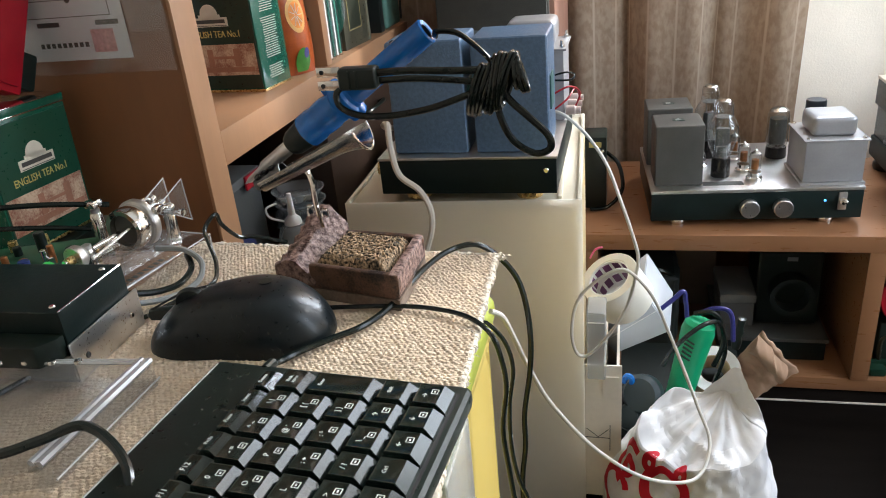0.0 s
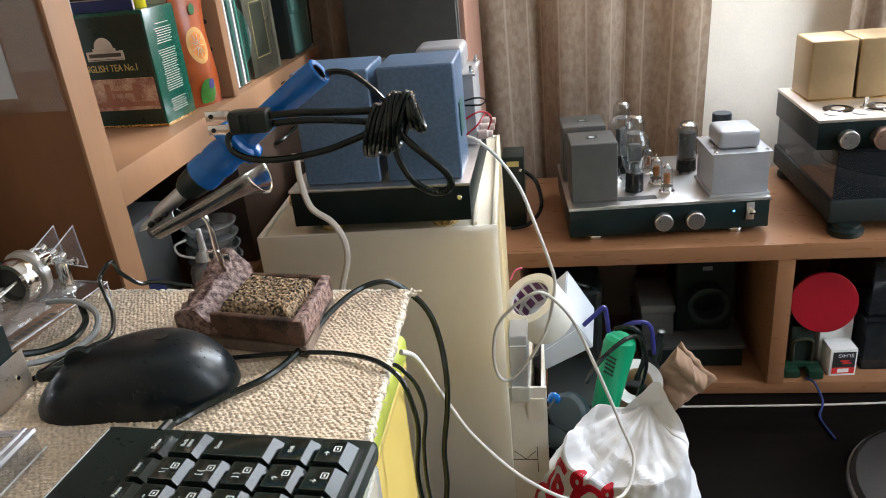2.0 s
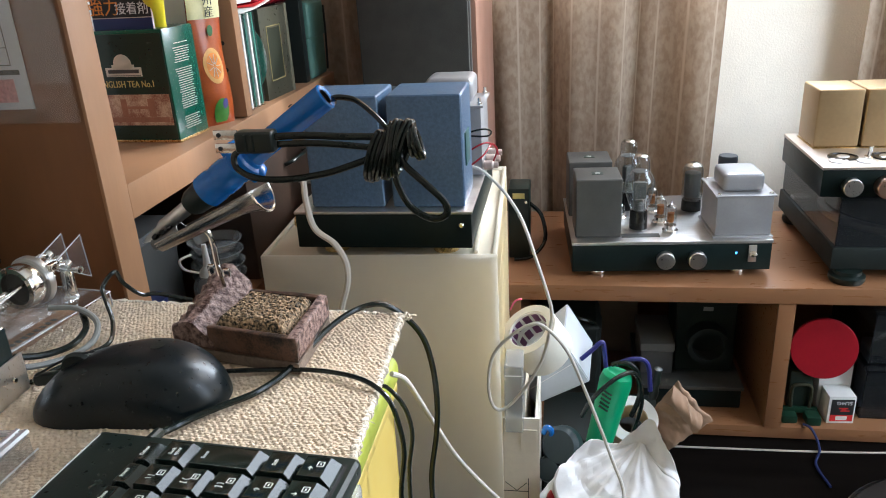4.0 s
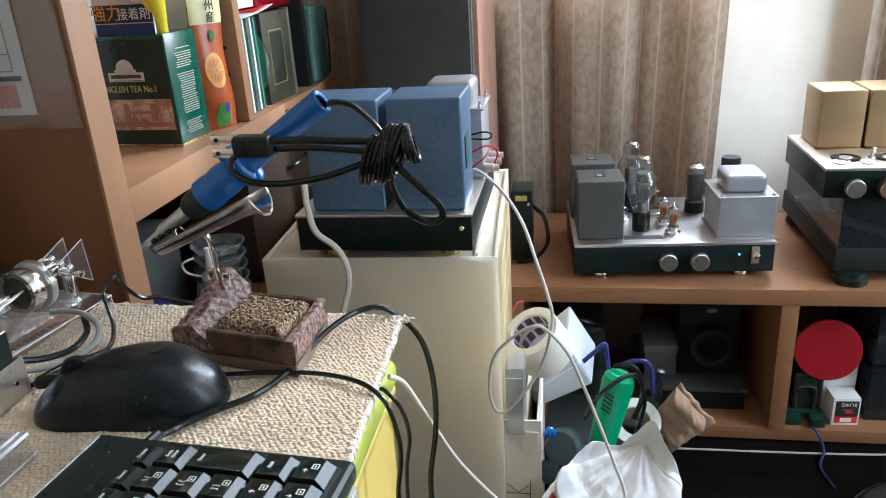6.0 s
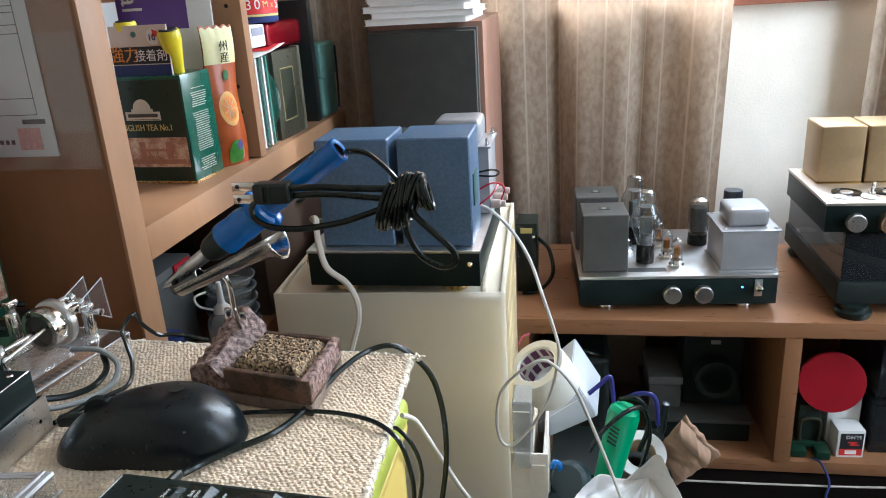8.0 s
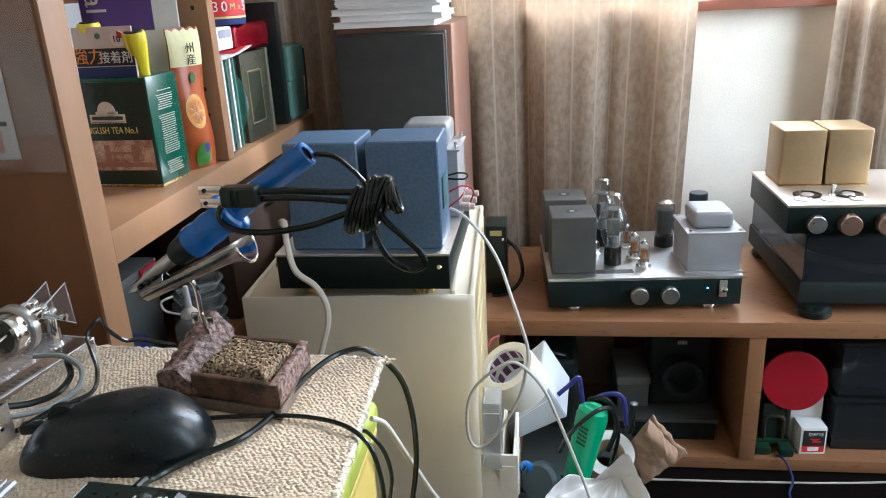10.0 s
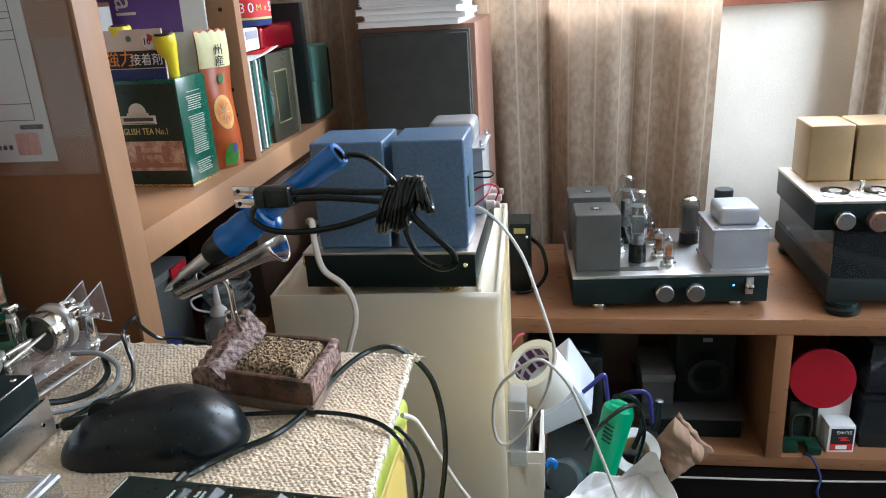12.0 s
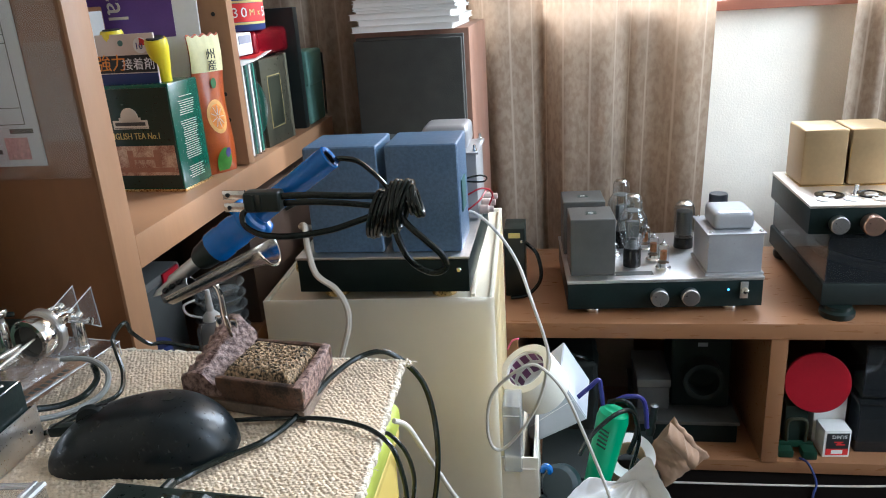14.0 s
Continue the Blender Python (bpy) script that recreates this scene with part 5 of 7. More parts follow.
# ---- things in the bookcase ----
def tea_tin(name, m, w, d, h, label, front_mat, frosted_lid=False):
    """A square tea tin: body, label, plate, printed scene, side writing. Front at y 0 facing -y, x from -w to 0."""
    th = empty(name, (0, 0, 0), label, "tea tin", "tea tins")
    th.matrix_basis = m
    part("body", box(-w, 0, 0, d, 0.0, h, 0.002), green_tin, th)
    part("rim", box(-w - 0.0008, 0.0008, -0.0008, d + 0.0008, 0.0, 0.003, 0.001), brass, th)
    part("front_label", box(-w + 0.002, -0.002, -0.0008, -0.0001, 0.004, h - 0.004), front_mat, th)
    part("scene_print", box(-w + 0.003, -0.004, -0.0012, -0.0008, h * 0.16, h * 0.44), picture, th, "faded printed river scene")
    pr = box(-w * 0.30, -w * 0.22, -0.0015, -0.0012, h * 0.24, h * 0.40)
    box(-w * 0.62, -w * 0.55, -0.0015, -0.0012, h * 0.24, h * 0.40, bm=pr)
    box(-w * 0.62, -w * 0.22, -0.0014, -0.0012, h * 0.31, h * 0.335, bm=pr)
    box(-w + 0.006, -0.008, -0.0014, -0.0012, h * 0.19, h * 0.235, bm=pr)
    part("scene_bridge", pr, mat("faded_red_print", (0.36, 0.17, 0.11), 0.5, vary=0.25, scale=60), th)
    pl = box(-w * 0.72, -w * 0.30, -0.0013, -0.0009, h * 0.60, h * 0.68, 0.0002)
    box(-w * 0.64, -w * 0.38, -0.0013, -0.0009, h * 0.68, h * 0.705, bm=pl)
    lathe([(0.0, 0), (w * 0.105, 0), (w * 0.105, 0.0004), (0.0, 0.0004)], 24, pl, pose(-w * 0.51, -0.0009, h * 0.705, 90))
    part("name_plate", pl, ivory_ink, th, "ivory arched name plate")
    bars = box(-w * 0.69, -w * 0.33, -0.0017, -0.0013, h * 0.630, h * 0.662)
    box(-w * 0.705, -w * 0.315, -0.0017, -0.0013, h * 0.607, h * 0.612, bm=bars)
    part("plate_mark", bars, dark_grey, th)
    part("title", letters("ENGLISH TEA No.1", w * 0.098, pose(-w * 0.5, -0.0010, h * 0.53, 90), 0.0003, squeeze=0.80), gold_ink, th, "gold lettered title", smooth=False)
    sd = bmesh.new()
    rnd_ = random.Random(w)
    for i in range(38):
        z = h * (0.86 - 0.0205 * i)
        if i in (1, 9, 10, 29, 30, 31):
            continue
        a = d * rnd_.uniform(0.22, 0.30)
        while a < d * 0.70:
            b = a + d * rnd_.uniform(0.05, 0.13)
            box(0.0001, 0.0004, a, min(b, d * 0.76), z - h * 0.0032, z + h * 0.0028, bm=sd)
            a = b + d * 0.018
    part("side_print", sd, ivory_ink, th)
    return th


t1 = tea_tin("tea_tin", pose(-0.325, 0.997, 0.5957, 0, 0, -4), 0.104, 0.062, 0.121, "open green square tea tin holding pens, on the shelf", dark_tin)
# adhesive pack in the tin
ad = empty("adhesive_pack", (0, 0, 0), "hanging card pack of strong adhesive standing in the tin", "adhesive pack")
AM = pose(-0.338, 1.003, 0.600, -2, 0, -4)
part("card", box(-0.072, 0.0, 0, 0.0025, 0.0, 0.170, 0.0006, m=AM), mat("cream_pack_card", (0.66, 0.56, 0.48), 0.6, vary=0.06), ad)
part("blue_band", box(-0.0715, -0.0005, -0.0006, -0.0001, 0.112, 0.128, m=AM), blue_ink, ad)
part("dark_band", box(-0.0715, -0.0005, -0.0006, -0.0001, 0.129, 0.1475, m=AM), black_ink, ad)
part("words", letters("強力", 0.0190, AM @ pose(-0.056, -0.0008, 0.1385, 90), 0.0003), orange_ink, ad, smooth=False)
part("words", letters("接着剤", 0.0135, AM @ pose(-0.0225, -0.0008, 0.1370, 90), 0.0003), white_ink, ad, smooth=False)
part("round_badge", lathe([(0.0, 0), (0.0085, 0), (0.0085, 0.0004), (0.0, 0.0004)], 28, m=AM @ pose(-0.017, -0.0002, 0.1575, 90)), white_ink, ad)
part("badge_wedge", prism([(0, 0), (0.008, 0.0), (0.0055, 0.0057), (0, 0.008)], 0, 0.0003, m=AM @ pose(-0.017, -0.0008, 0.1575, 90)), red_ink, ad)
part("words", letters("10", 0.0100, AM @ pose(-0.0185, -0.0010, 0.1565, 90), 0.0003), blue_ink, ad, smooth=False)
part("hang_hole", lathe([(0.0, 0), (0.0032, 0), (0.0032, 0.0004), (0.0, 0.0004)], 20, m=AM @ pose(-0.041, -0.0002, 0.1605, 90)), teal_cloth, ad)
for base, top in (((-0.3400, 1.048, 0.5995), (-0.3375, 1.0120, 0.7634)), ((-0.395, 1.035, 0.5995), (-0.3940, 1.024, 0.7740))):
    th = empty("marker_pen", (0, 0, 0), "yellow marker pen standing in the tea tin", "marker pen", "yellow markers")
    th.matrix_basis = along(base, top)
    h = (Vector(top) - Vector(base)).length
    part("barrel", lathe([(0.0, 0), (0.0045, 0), (0.0058, 0.09), (0.0068, 0.125), (0.0120, h - 0.012), (0.0124, h - 0.003), (0.0112, h), (0.0, h)], 22), yellow_plastic, th)
    part("end_cap", lathe([(0.0, h + 0.0001), (0.0096, h + 0.0001), (0.0088, h + 0.0012), (0.0, h + 0.0012)], 22), black_ink, th)

# drink pouch
dp = empty("drink_pouch", (0, 0, 0), "orange fruit drink pouch with green leaves printed on it", "drink pouch")
DM = pose(-0.3110, 1.109, 0.5957, 0, 0, 60)


def pouch(side):
    def f(u, v):
        bul = 0.010 * math.sin(math.pi * u) ** 0.7 * (1 - v) ** 0.5 * min(1, 0.3 + 4 * v)
        return DM @ Vector((-0.044 * (1 - u) + 0.002 * math.sin(v * 9), side * bul + 0.0008 * side, 0.166 * v + 0.0015 * math.sin(u * 26) * (v > 0.9)))
    return f


pb = sheet(pouch(-1), 24, 30)
sheet(pouch(1), 24, 30, bm=pb)
pouch_print = mat("pouch_print", (0.50, 0.11, 0.015), 0.32, dark=(0.32, 0.045, 0.012), scale=40, coat=0.4)
part("foil", pb, pouch_print, dp)
part("yellow_top", sheet(lambda u, v: pouch(-1)(u, 0.74 + 0.25 * v) + (DM.to_3x3() @ Vector((0, -0.0006, 0))), 16, 8), mat("pale_yellow_print", (0.72, 0.66, 0.35), 0.4), dp)
for k, (u0, v0, ru, m_) in enumerate(((0.52, 0.42, 0.30, mat("orange_slice_print", (0.80, 0.42, 0.12), 0.4, vary=0.2, scale=90)), (0.52, 0.42, 0.22, mat("orange_flesh_print", (0.75, 0.25, 0.03), 0.4, vary=0.3, scale=120)), (0.50, 0.09, 0.24, mat("leaf_print", (0.06, 0.24, 0.03), 0.5, vary=0.3, scale=80)), (0.60, 0.15, 0.09, mat("grape_print", (0.06, 0.05, 0.20), 0.4)), (0.55, 0.66, 0.09, mat("leaf_print_dark", (0.03, 0.13, 0.03), 0.5, vary=0.3, scale=80)))):
    part("print_patch", sheet(lambda u, v: pouch(-1)(min(0.98, max(0.02, u0 + ru * v * math.cos(u * 6.283))), min(0.98, max(0.02, v0 + 0.42 * ru * v * math.sin(u * 6.283)))) + (DM.to_3x3() @ Vector((0, -0.0008 - 0.0003 * k, 0))), 24, 4), m_, dp)
for k in range(9):
    a = 2 * math.pi * k / 9
    part("slice_rib", tube([pouch(-1)(0.52 + 0.21 * r * math.cos(a), 0.42 + 0.42 * 0.21 * r * math.sin(a)) + (DM.to_3x3() @ Vector((0, -0.0016, 0))) for r in (0.15, 0.55, 0.95)], 0.00035, 5, steps=2), ivory_ink, dp)
part("words", letters("州\n産", 0.0130, DM @ pose(-0.018, -0.0085, 0.136, 90), 0.0003), black_ink, dp, smooth=False)
# pale card and purple booklet at the back of the compartment
bkA = empty("booklet", (0, 0, 0), "white and purple booklet leaning at the back of the compartment", "booklet")
BM_ = pose(-0.33, 1.099, 0.5957, -3, 0, 3)
part("cover", box(-0.16, 0.0, 0, 0.004, 0, 0.24, 0.0006, m=BM_), white_paper, bkA)
part("purple_panel", box(-0.150, -0.030, -0.0006, -0.0001, 0.165, 0.238, m=BM_), purple_print, bkA)
part("words", letters("cal", 0.036, BM_ @ pose(-0.100, -0.0009, 0.205, 90) @ pose(0, 0, 0, 0, 0, -90), 0.0003), ivory_ink, bkA, smooth=False)
bkB = empty("hardback_book", (0, 0, 0), "dark hardback book behind the tea tin", "book")
part("cover", box(-0.50, -0.44, 0.94, 1.09, 0.5957, 0.80, 0.002), wood_dark, bkB)
part("page_block", box(-0.439, -0.4385, 0.945, 1.085, 0.60, 0.795), white_paper, bkB)

# compact disc cases and other things past the divider
cd_cols = [white_ink, mat("cd_green", (0.03, 0.20, 0.14), 0.35), white_ink, mat("cd_green_dark", (0.02, 0.13, 0.09), 0.35)]
for i in range(6):
    th = empty("disc_case", (0, 0, 0), "thin clear disc case with a %s inlay, standing on the shelf" % ("white" if i % 2 == 0 else "green"), "disc case", "disc cases")
    y = 1.1440 + i * 0.0118
    part("inlay", box(-0.43, -0.3105, y + 0.001, y + 0.0055, 0.598, 0.716), cd_cols[i % 4], th)
    part("shell", box(-0.432, -0.3085, y, y + 0.0068, 0.5962, 0.718, 0.0004), clear, th)
dsc = empty("compact_disc", (0, 0, 0), "bare silver disc leaning against the disc cases", "disc")
part("disc", lathe([(0.0075, 0), (0.060, 0), (0.060, 0.0012), (0.0075, 0.0012), (0.0075, 0)], 48, m=pose(-0.362, 1.2190, 0.656, 90, 0, 2), closed=False), getter, dsc)
fb_ = empty("picture_case", (0, 0, 0), "olive translucent case with a gold-framed picture", "case")
FM = pose(-0.3060, 1.316, 0.5958, 0, 0, 86)
part("case_body", box(-0.084, 0.0, 0, 0.012, 0, 0.122, 0.001, m=FM), mat("olive_plastic", (0.060, 0.058, 0.040), 0.3, vary=0.15, scale=20), fb_)
gb = bmesh.new()
for b in ((-0.066, -0.022, 0.024, 0.0252), (-0.066, -0.022, 0.0968, 0.098), (-0.066, -0.0648, 0.0252, 0.0968), (-0.0232, -0.022, 0.0252, 0.0968)):
    box(b[0], b[1], -0.0008, -0.0001, b[2], b[3], m=FM, bm=gb)
part("gold_frame", gb, mat("dull_gold_ink", (0.30, 0.25, 0.11), 0.5), fb_)
part("dark_inset", box(-0.0645, -0.0235, -0.0006, -0.0001, 0.027, 0.095, m=FM), mat("olive_inset", (0.030, 0.034, 0.022), 0.4), fb_)
part("end_strip", box(0.0002, 0.009, -0.0005, 0.0125, 0, 0.124, 0.001, m=FM), mat("khaki_plastic", (0.14, 0.13, 0.09), 0.35), fb_)
bb = empty("black_book", (0, 0, 0), "black-covered book standing on the shelf", "book")
part("cover", box(-0.45, -0.306, 1.382, 1.400, 0.5958, 0.782, 0.001), mat("black_cover", (0.01, 0.014, 0.013), 0.4), bb)
part("page_block", box(-0.448, -0.3075, 1.385, 1.397, 0.598, 0.780), white_paper, bb)
part("cover_bar", box(-0.43, -0.33, 1.3812, 1.3819, 0.745, 0.755), ivory_ink, bb)
gc = empty("glasses_case", (0, 0, 0), "green leather pouch with a dark edge on the shelf", "pouch")
part("pouch_body", box(-0.335, -0.304, 1.412, 1.488, 0.5958, 0.712, 0.008, seg=4), teal_cloth, gc)
part("flap", box(-0.334, -0.3020, 1.410, 1.490, 0.658, 0.714, 0.006, seg=3), teal_cloth, gc)
part("dark_edge", tube([(-0.304, 1.489, 0.602), (-0.3025, 1.4915, 0.66), (-0.3025, 1.4915, 0.705)], 0.0018, 8), black_matte, gc)
rt = empty("red_tin", (0, 0, 0), "dark red shiny tin lying on the cases", "tin")
part("body", box(-0.42, -0.316, 1.240, 1.375, 0.7190, 0.7565, 0.010, seg=4), mat("red_metal", (0.22, 0.004, 0.012), 0.2, 0.4, vary=0.1), rt)
wb = empty("white_gadget", (0, 0, 0), "small white plastic gadget lying on the disc cases", "gadget")
part("body", box(-0.365, -0.304, 1.150, 1.200, 0.7292, 0.757, 0.003, seg=3), white_ink, wb)
part("panel", box(-0.3038, -0.3032, 1.156, 1.194, 0.744, 0.754), mat("lilac_grey", (0.35, 0.34, 0.40), 0.4), wb)
lf = empty("leaflet", (0, 0, 0), "folded white and red leaflet on the disc cases", "leaflet")
part("sheet", sheet(lambda u, v: (-0.37 + 0.068 * u, 1.146 + 0.115 * v, 0.7187 + 0.010 * v * v * u), 8, 8, 0.0006), white_paper, lf)
part("red_print", sheet(lambda u, v: (-0.365 + 0.058 * u, 1.210 + 0.045 * v, 0.7200 + 0.010 * (0.54 + 0.42 * v) ** 2 * (0.07 + 0.85 * u)), 6, 6), red_ink, lf)
cn = empty("tape_can", (0, 0, 0), "round can with a red band and yellow stripes above the cases", "can")
part("body", lathe([(0.0, 0), (0.036, 0), (0.037, 0.002), (0.037, 0.060), (0.036, 0.062), (0.0, 0.062)], 36, m=pose(-0.346, 1.262, 0.7568)), blue_ink, cn)
part("red_band", lathe([(0.0372, 0.012), (0.0372, 0.036)], 36, m=pose(-0.346, 1.262, 0.7568), closed=False), red_ink, cn)
part("yellow_stripe", lathe([(0.0374, 0.0085), (0.0374, 0.0115)], 36, m=pose(-0.346, 1.262, 0.7568), closed=False), gold_ink, cn)
part("yellow_stripe", lathe([(0.0374, 0.0365), (0.0374, 0.0395)], 36, m=pose(-0.346, 1.262, 0.7568), closed=False), gold_ink, cn)
for k, ch in enumerate("30Mx50"):
    a = radians(-70 + k * 18)
    part("letter", letters(ch, 0.0185 if ch not in "Mx" else 0.012, Matrix.Translation((-0.346 + 0.0374 * math.cos(a), 1.262 + 0.0374 * math.sin(a), 0.7568 + 0.0235)) @ pose(0, 0, 0, 90, 0, math.degrees(a) + 90), 0.0003), white_ink if ch not in "Mx" else gold_ink, cn, smooth=False)

# ---- things in the dark lower compartment ----
def bottle(name, prof, m, material, label, cat):
    th = empty(name, (0, 0, 0), label, cat)
    part("body", lathe(prof, 26, m=m), material, th)
    return th


gl = bottle("glue_bottle", [(0.0, 0), (0.019, 0), (0.020, 0.004), (0.020, 0.034), (0.016, 0.042), (0.010, 0.046), (0.0, 0.046)], pose(-0.327, 1.008, 0.3852), frosted, "squeeze glue bottle with a pointed nozzle", "glue bottle")
part("nozzle", lathe([(0.0, 0.0462), (0.011, 0.0462), (0.010, 0.052), (0.0045, 0.058), (0.0028, 0.085), (0.0, 0.086)], 20, m=pose(-0.327, 1.008, 0.3852)), white_ink, gl, "white pointed nozzle")
part("cap_strap", tube([(-0.335, 1.000, 0.437), (-0.347, 0.990, 0.446), (-0.349, 0.988, 0.458), (-0.338, 0.996, 0.462)], 0.0014, 8), white_ink, gl)
jar = bottle("varnish_jar", [(0.0, 0), (0.024, 0), (0.026, 0.005), (0.024, 0.040), (0.014, 0.050), (0.014, 0.056), (0.0, 0.056)], pose(-0.335, 0.893, 0.3852), amber, "amber glass jar with a blue cap", "jar")
part("cap", lathe([(0.0, 0.0562), (0.017, 0.0562), (0.017, 0.070), (0.0, 0.070)], 22, m=pose(-0.335, 0.893, 0.3852)), blue_ink, jar)
for i, (x, y, r, h, m_, lab) in enumerate(((-0.455, 1.09, 0.040, 0.018, grey_paint, "grey spool of wire lying in the compartment"), (-0.455, 1.09, 0.038, 0.018, frosted, "clear plastic spool in the compartment"), (-0.455, 1.09, 0.040, 0.016, dark_grey, "dark spool in the compartment"))):
    th = empty("wire_spool", (0, 0, 0), lab, "spool", "spools")
    z = 0.3852 + 0.0205 * i
    part("flange", lathe([(0.010, 0), (r, 0), (r, 0.003), (0.010, 0.003), (0.010, 0)], 30, m=pose(x, y, z), closed=False), m_, th)
    part("flange", lathe([(0.010, h - 0.001), (r, h - 0.001), (r, h + 0.002), (0.010, h + 0.002), (0.010, h - 0.001)], 30, m=pose(x, y, z), closed=False), m_, th)
    part("winding", lathe([(0.010, 0.0032), (r * 0.85, 0.0032), (r * 0.85, h - 0.0012), (0.010, h - 0.0012)], 30, m=pose(x, y, z), closed=False), black_matte if i else copper_film, th)
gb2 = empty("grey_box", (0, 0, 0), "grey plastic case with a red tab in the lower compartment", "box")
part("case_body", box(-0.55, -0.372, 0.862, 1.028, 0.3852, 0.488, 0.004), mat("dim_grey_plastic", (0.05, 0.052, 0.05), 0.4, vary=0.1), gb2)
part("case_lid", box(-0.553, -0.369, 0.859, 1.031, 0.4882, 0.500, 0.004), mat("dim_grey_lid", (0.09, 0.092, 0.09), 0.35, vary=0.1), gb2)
part("tab", box(-0.3690, -0.3660, 0.985, 1.022, 0.482, 0.499, 0.001), red_plastic, gb2)
tr0 = empty("clear_tray_stack", (0, 0, 0), "stack of round clear plastic dishes in the compartment", "dish")
for k in range(5):
    part("dish", lathe([(0.0, 0), (0.026, 0), (0.032, 0.010), (0.0335, 0.0105), (0.0335, 0.0115), (0.031, 0.0112), (0.025, 0.0012), (0.0, 0.0012)], 36, m=pose(-0.338, 1.058, 0.3853 + k * 0.0155)), frosted, tr0)
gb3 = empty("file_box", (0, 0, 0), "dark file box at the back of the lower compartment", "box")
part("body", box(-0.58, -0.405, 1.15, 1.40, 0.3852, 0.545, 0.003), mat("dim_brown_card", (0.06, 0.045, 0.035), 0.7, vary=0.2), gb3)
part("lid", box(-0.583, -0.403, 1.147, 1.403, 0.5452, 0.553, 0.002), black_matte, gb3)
part("label_bar", box(-0.4025, -0.402, 1.22, 1.30, 0.48, 0.50), ivory_ink, gb3)
# dark box stretched into a filler; its dim colour stands for the compartment's shade
bx4 = empty("black_case", (0, 0, 0), "dark brown box stretched as filler to darken the compartment", "case")
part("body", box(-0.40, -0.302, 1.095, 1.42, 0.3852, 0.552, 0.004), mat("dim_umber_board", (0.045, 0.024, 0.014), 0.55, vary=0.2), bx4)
part("handle", tube([(-0.301, 1.23, 0.505), (-0.289, 1.24, 0.51), (-0.289, 1.30, 0.51), (-0.301, 1.31, 0.505)], 0.003, 8), black_plastic, bx4)

# ---- paper in a clear pocket on the bookcase side ----
pp = empty("paper_sheet", (0, 0, 0), "printed form in a clear plastic pocket on the bookcase side", "paper")
PY = 0.8048
part("paper", box(-0.480, -0.344, PY - 0.0012, PY - 0.0006, 0.672, 0.900), mat("cool_white_paper", (0.66, 0.68, 0.72), 0.75, vary=0.03), pp, "pale form sheet")
part("pocket", box(-0.500, -0.304, PY - 0.0022, PY - 0.0016, 0.660, 0.92), clear, pp, "clear plastic pocket")
part("pocket_flap", box(-0.340, -0.305, PY - 0.0030, PY - 0.0024, 0.693, 0.775), clear, pp)
ln = bmesh.new()
for z in (0.708, 0.722, 0.775, 0.782, 0.792, 0.797, 0.808, 0.822, 0.838, 0.86):
    box(-0.475, -0.356, PY - 0.0015, PY - 0.00125, z, z + 0.0006, bm=ln)
box(-0.3566, -0.356, PY - 0.0015, PY - 0.00125, 0.708, 0.86, bm=ln)
for x in (-0.372, -0.43):
    box(x, x + 0.022, PY - 0.0015, PY - 0.00125, 0.7005, 0.7045, bm=ln)
part("ruled_line", ln, dark_grey, pp)
part("dot", lathe([(0.0, 0), (0.0026, 0), (0.0026, 0.0003), (0.0, 0.0003)], 14, m=pose(-0.394, PY - 0.0012, 0.722, 90)), black_ink, pp)
part("red_stamp", box(-0.379, -0.357, PY - 0.0016, PY - 0.0012, 0.678, 0.697), mat("pink_stamp", (0.62, 0.36, 0.36), 0.7, vary=0.3, scale=300), pp, "faded red seal stamp")
bars = bmesh.new()
for i in range(9):
    box(-0.432 + i * 0.0056, -0.4285 + i * 0.0056, PY - 0.0015, PY - 0.00125, 0.683, 0.687, bm=bars)
part("print_bar", bars, dark_grey, pp)

# ---- second tea tin with red and black things, on the desk ----
DT = 0.5187
bx0 = empty("flat_case", (0, 0, 0), "flat dark plastic case lying under the tea tin", "case")
part("shell", box(-0.490, -0.400, 0.680, 0.795, DT + 0.0002, DT + 0.0118, 0.002), black_plastic, bx0)
T2M = pose(-0.412, 0.783, DT + 0.0120, 0.9, 0.8, 86.8)
t2 = tea_tin("tea_tin", T2M, 0.092, 0.055, 0.112, "green square tea tin with a printed scene, on the desk", mat("mid_green_label", (0.008, 0.065, 0.038), 0.3, vary=0.1, coat=0.4))
part("lid", box(-0.0925, 0.0005, -0.0005, 0.0555, 0.1122, 0.1190, 0.0012), green_tin, t2, "green hinged lid with a bright rim")
part("lid_rim", box(-0.0932, 0.0012, -0.0012, 0.0562, 0.1112, 0.1124, 0.0004), chrome, t2)
part("lid_rim", box(-0.0928, 0.0008, -0.0008, 0.0558, 0.1186, 0.1194, 0.0003), chrome, t2)
rc = empty("red_case", (0, 0, 0), "shiny red plastic case standing on the tea tin", "case")
RM = T2M @ pose(-0.046, 0.028, 0.1310, 0, 27, 0)
part("body", prism([(-0.026, -0.012), (0.022, -0.012), (0.022, 0.012), (-0.026, 0.012)], 0.0, 0.085, 0.003, m=RM), red_plastic, rc)
part("side_rib", box(-0.020, 0.016, -0.0145, -0.0122, 0.006, 0.078, 0.0008, m=RM), red_plastic, rc)
bc = empty("black_stapler", (0, 0, 0), "black and white plastic gadget on the tea tin", "gadget")
BM2 = T2M @ pose(-0.018, 0.028, 0.1250, 0, 27, 0)
part("body", box(-0.012, 0.012, -0.008, 0.008, 0.0, 0.032, 0.003, m=BM2), black_plastic, bc)
part("white_strip", box(-0.0165, -0.0125, -0.006, 0.006, 0.0, 0.036, 0.001, m=BM2), white_ink, bc)

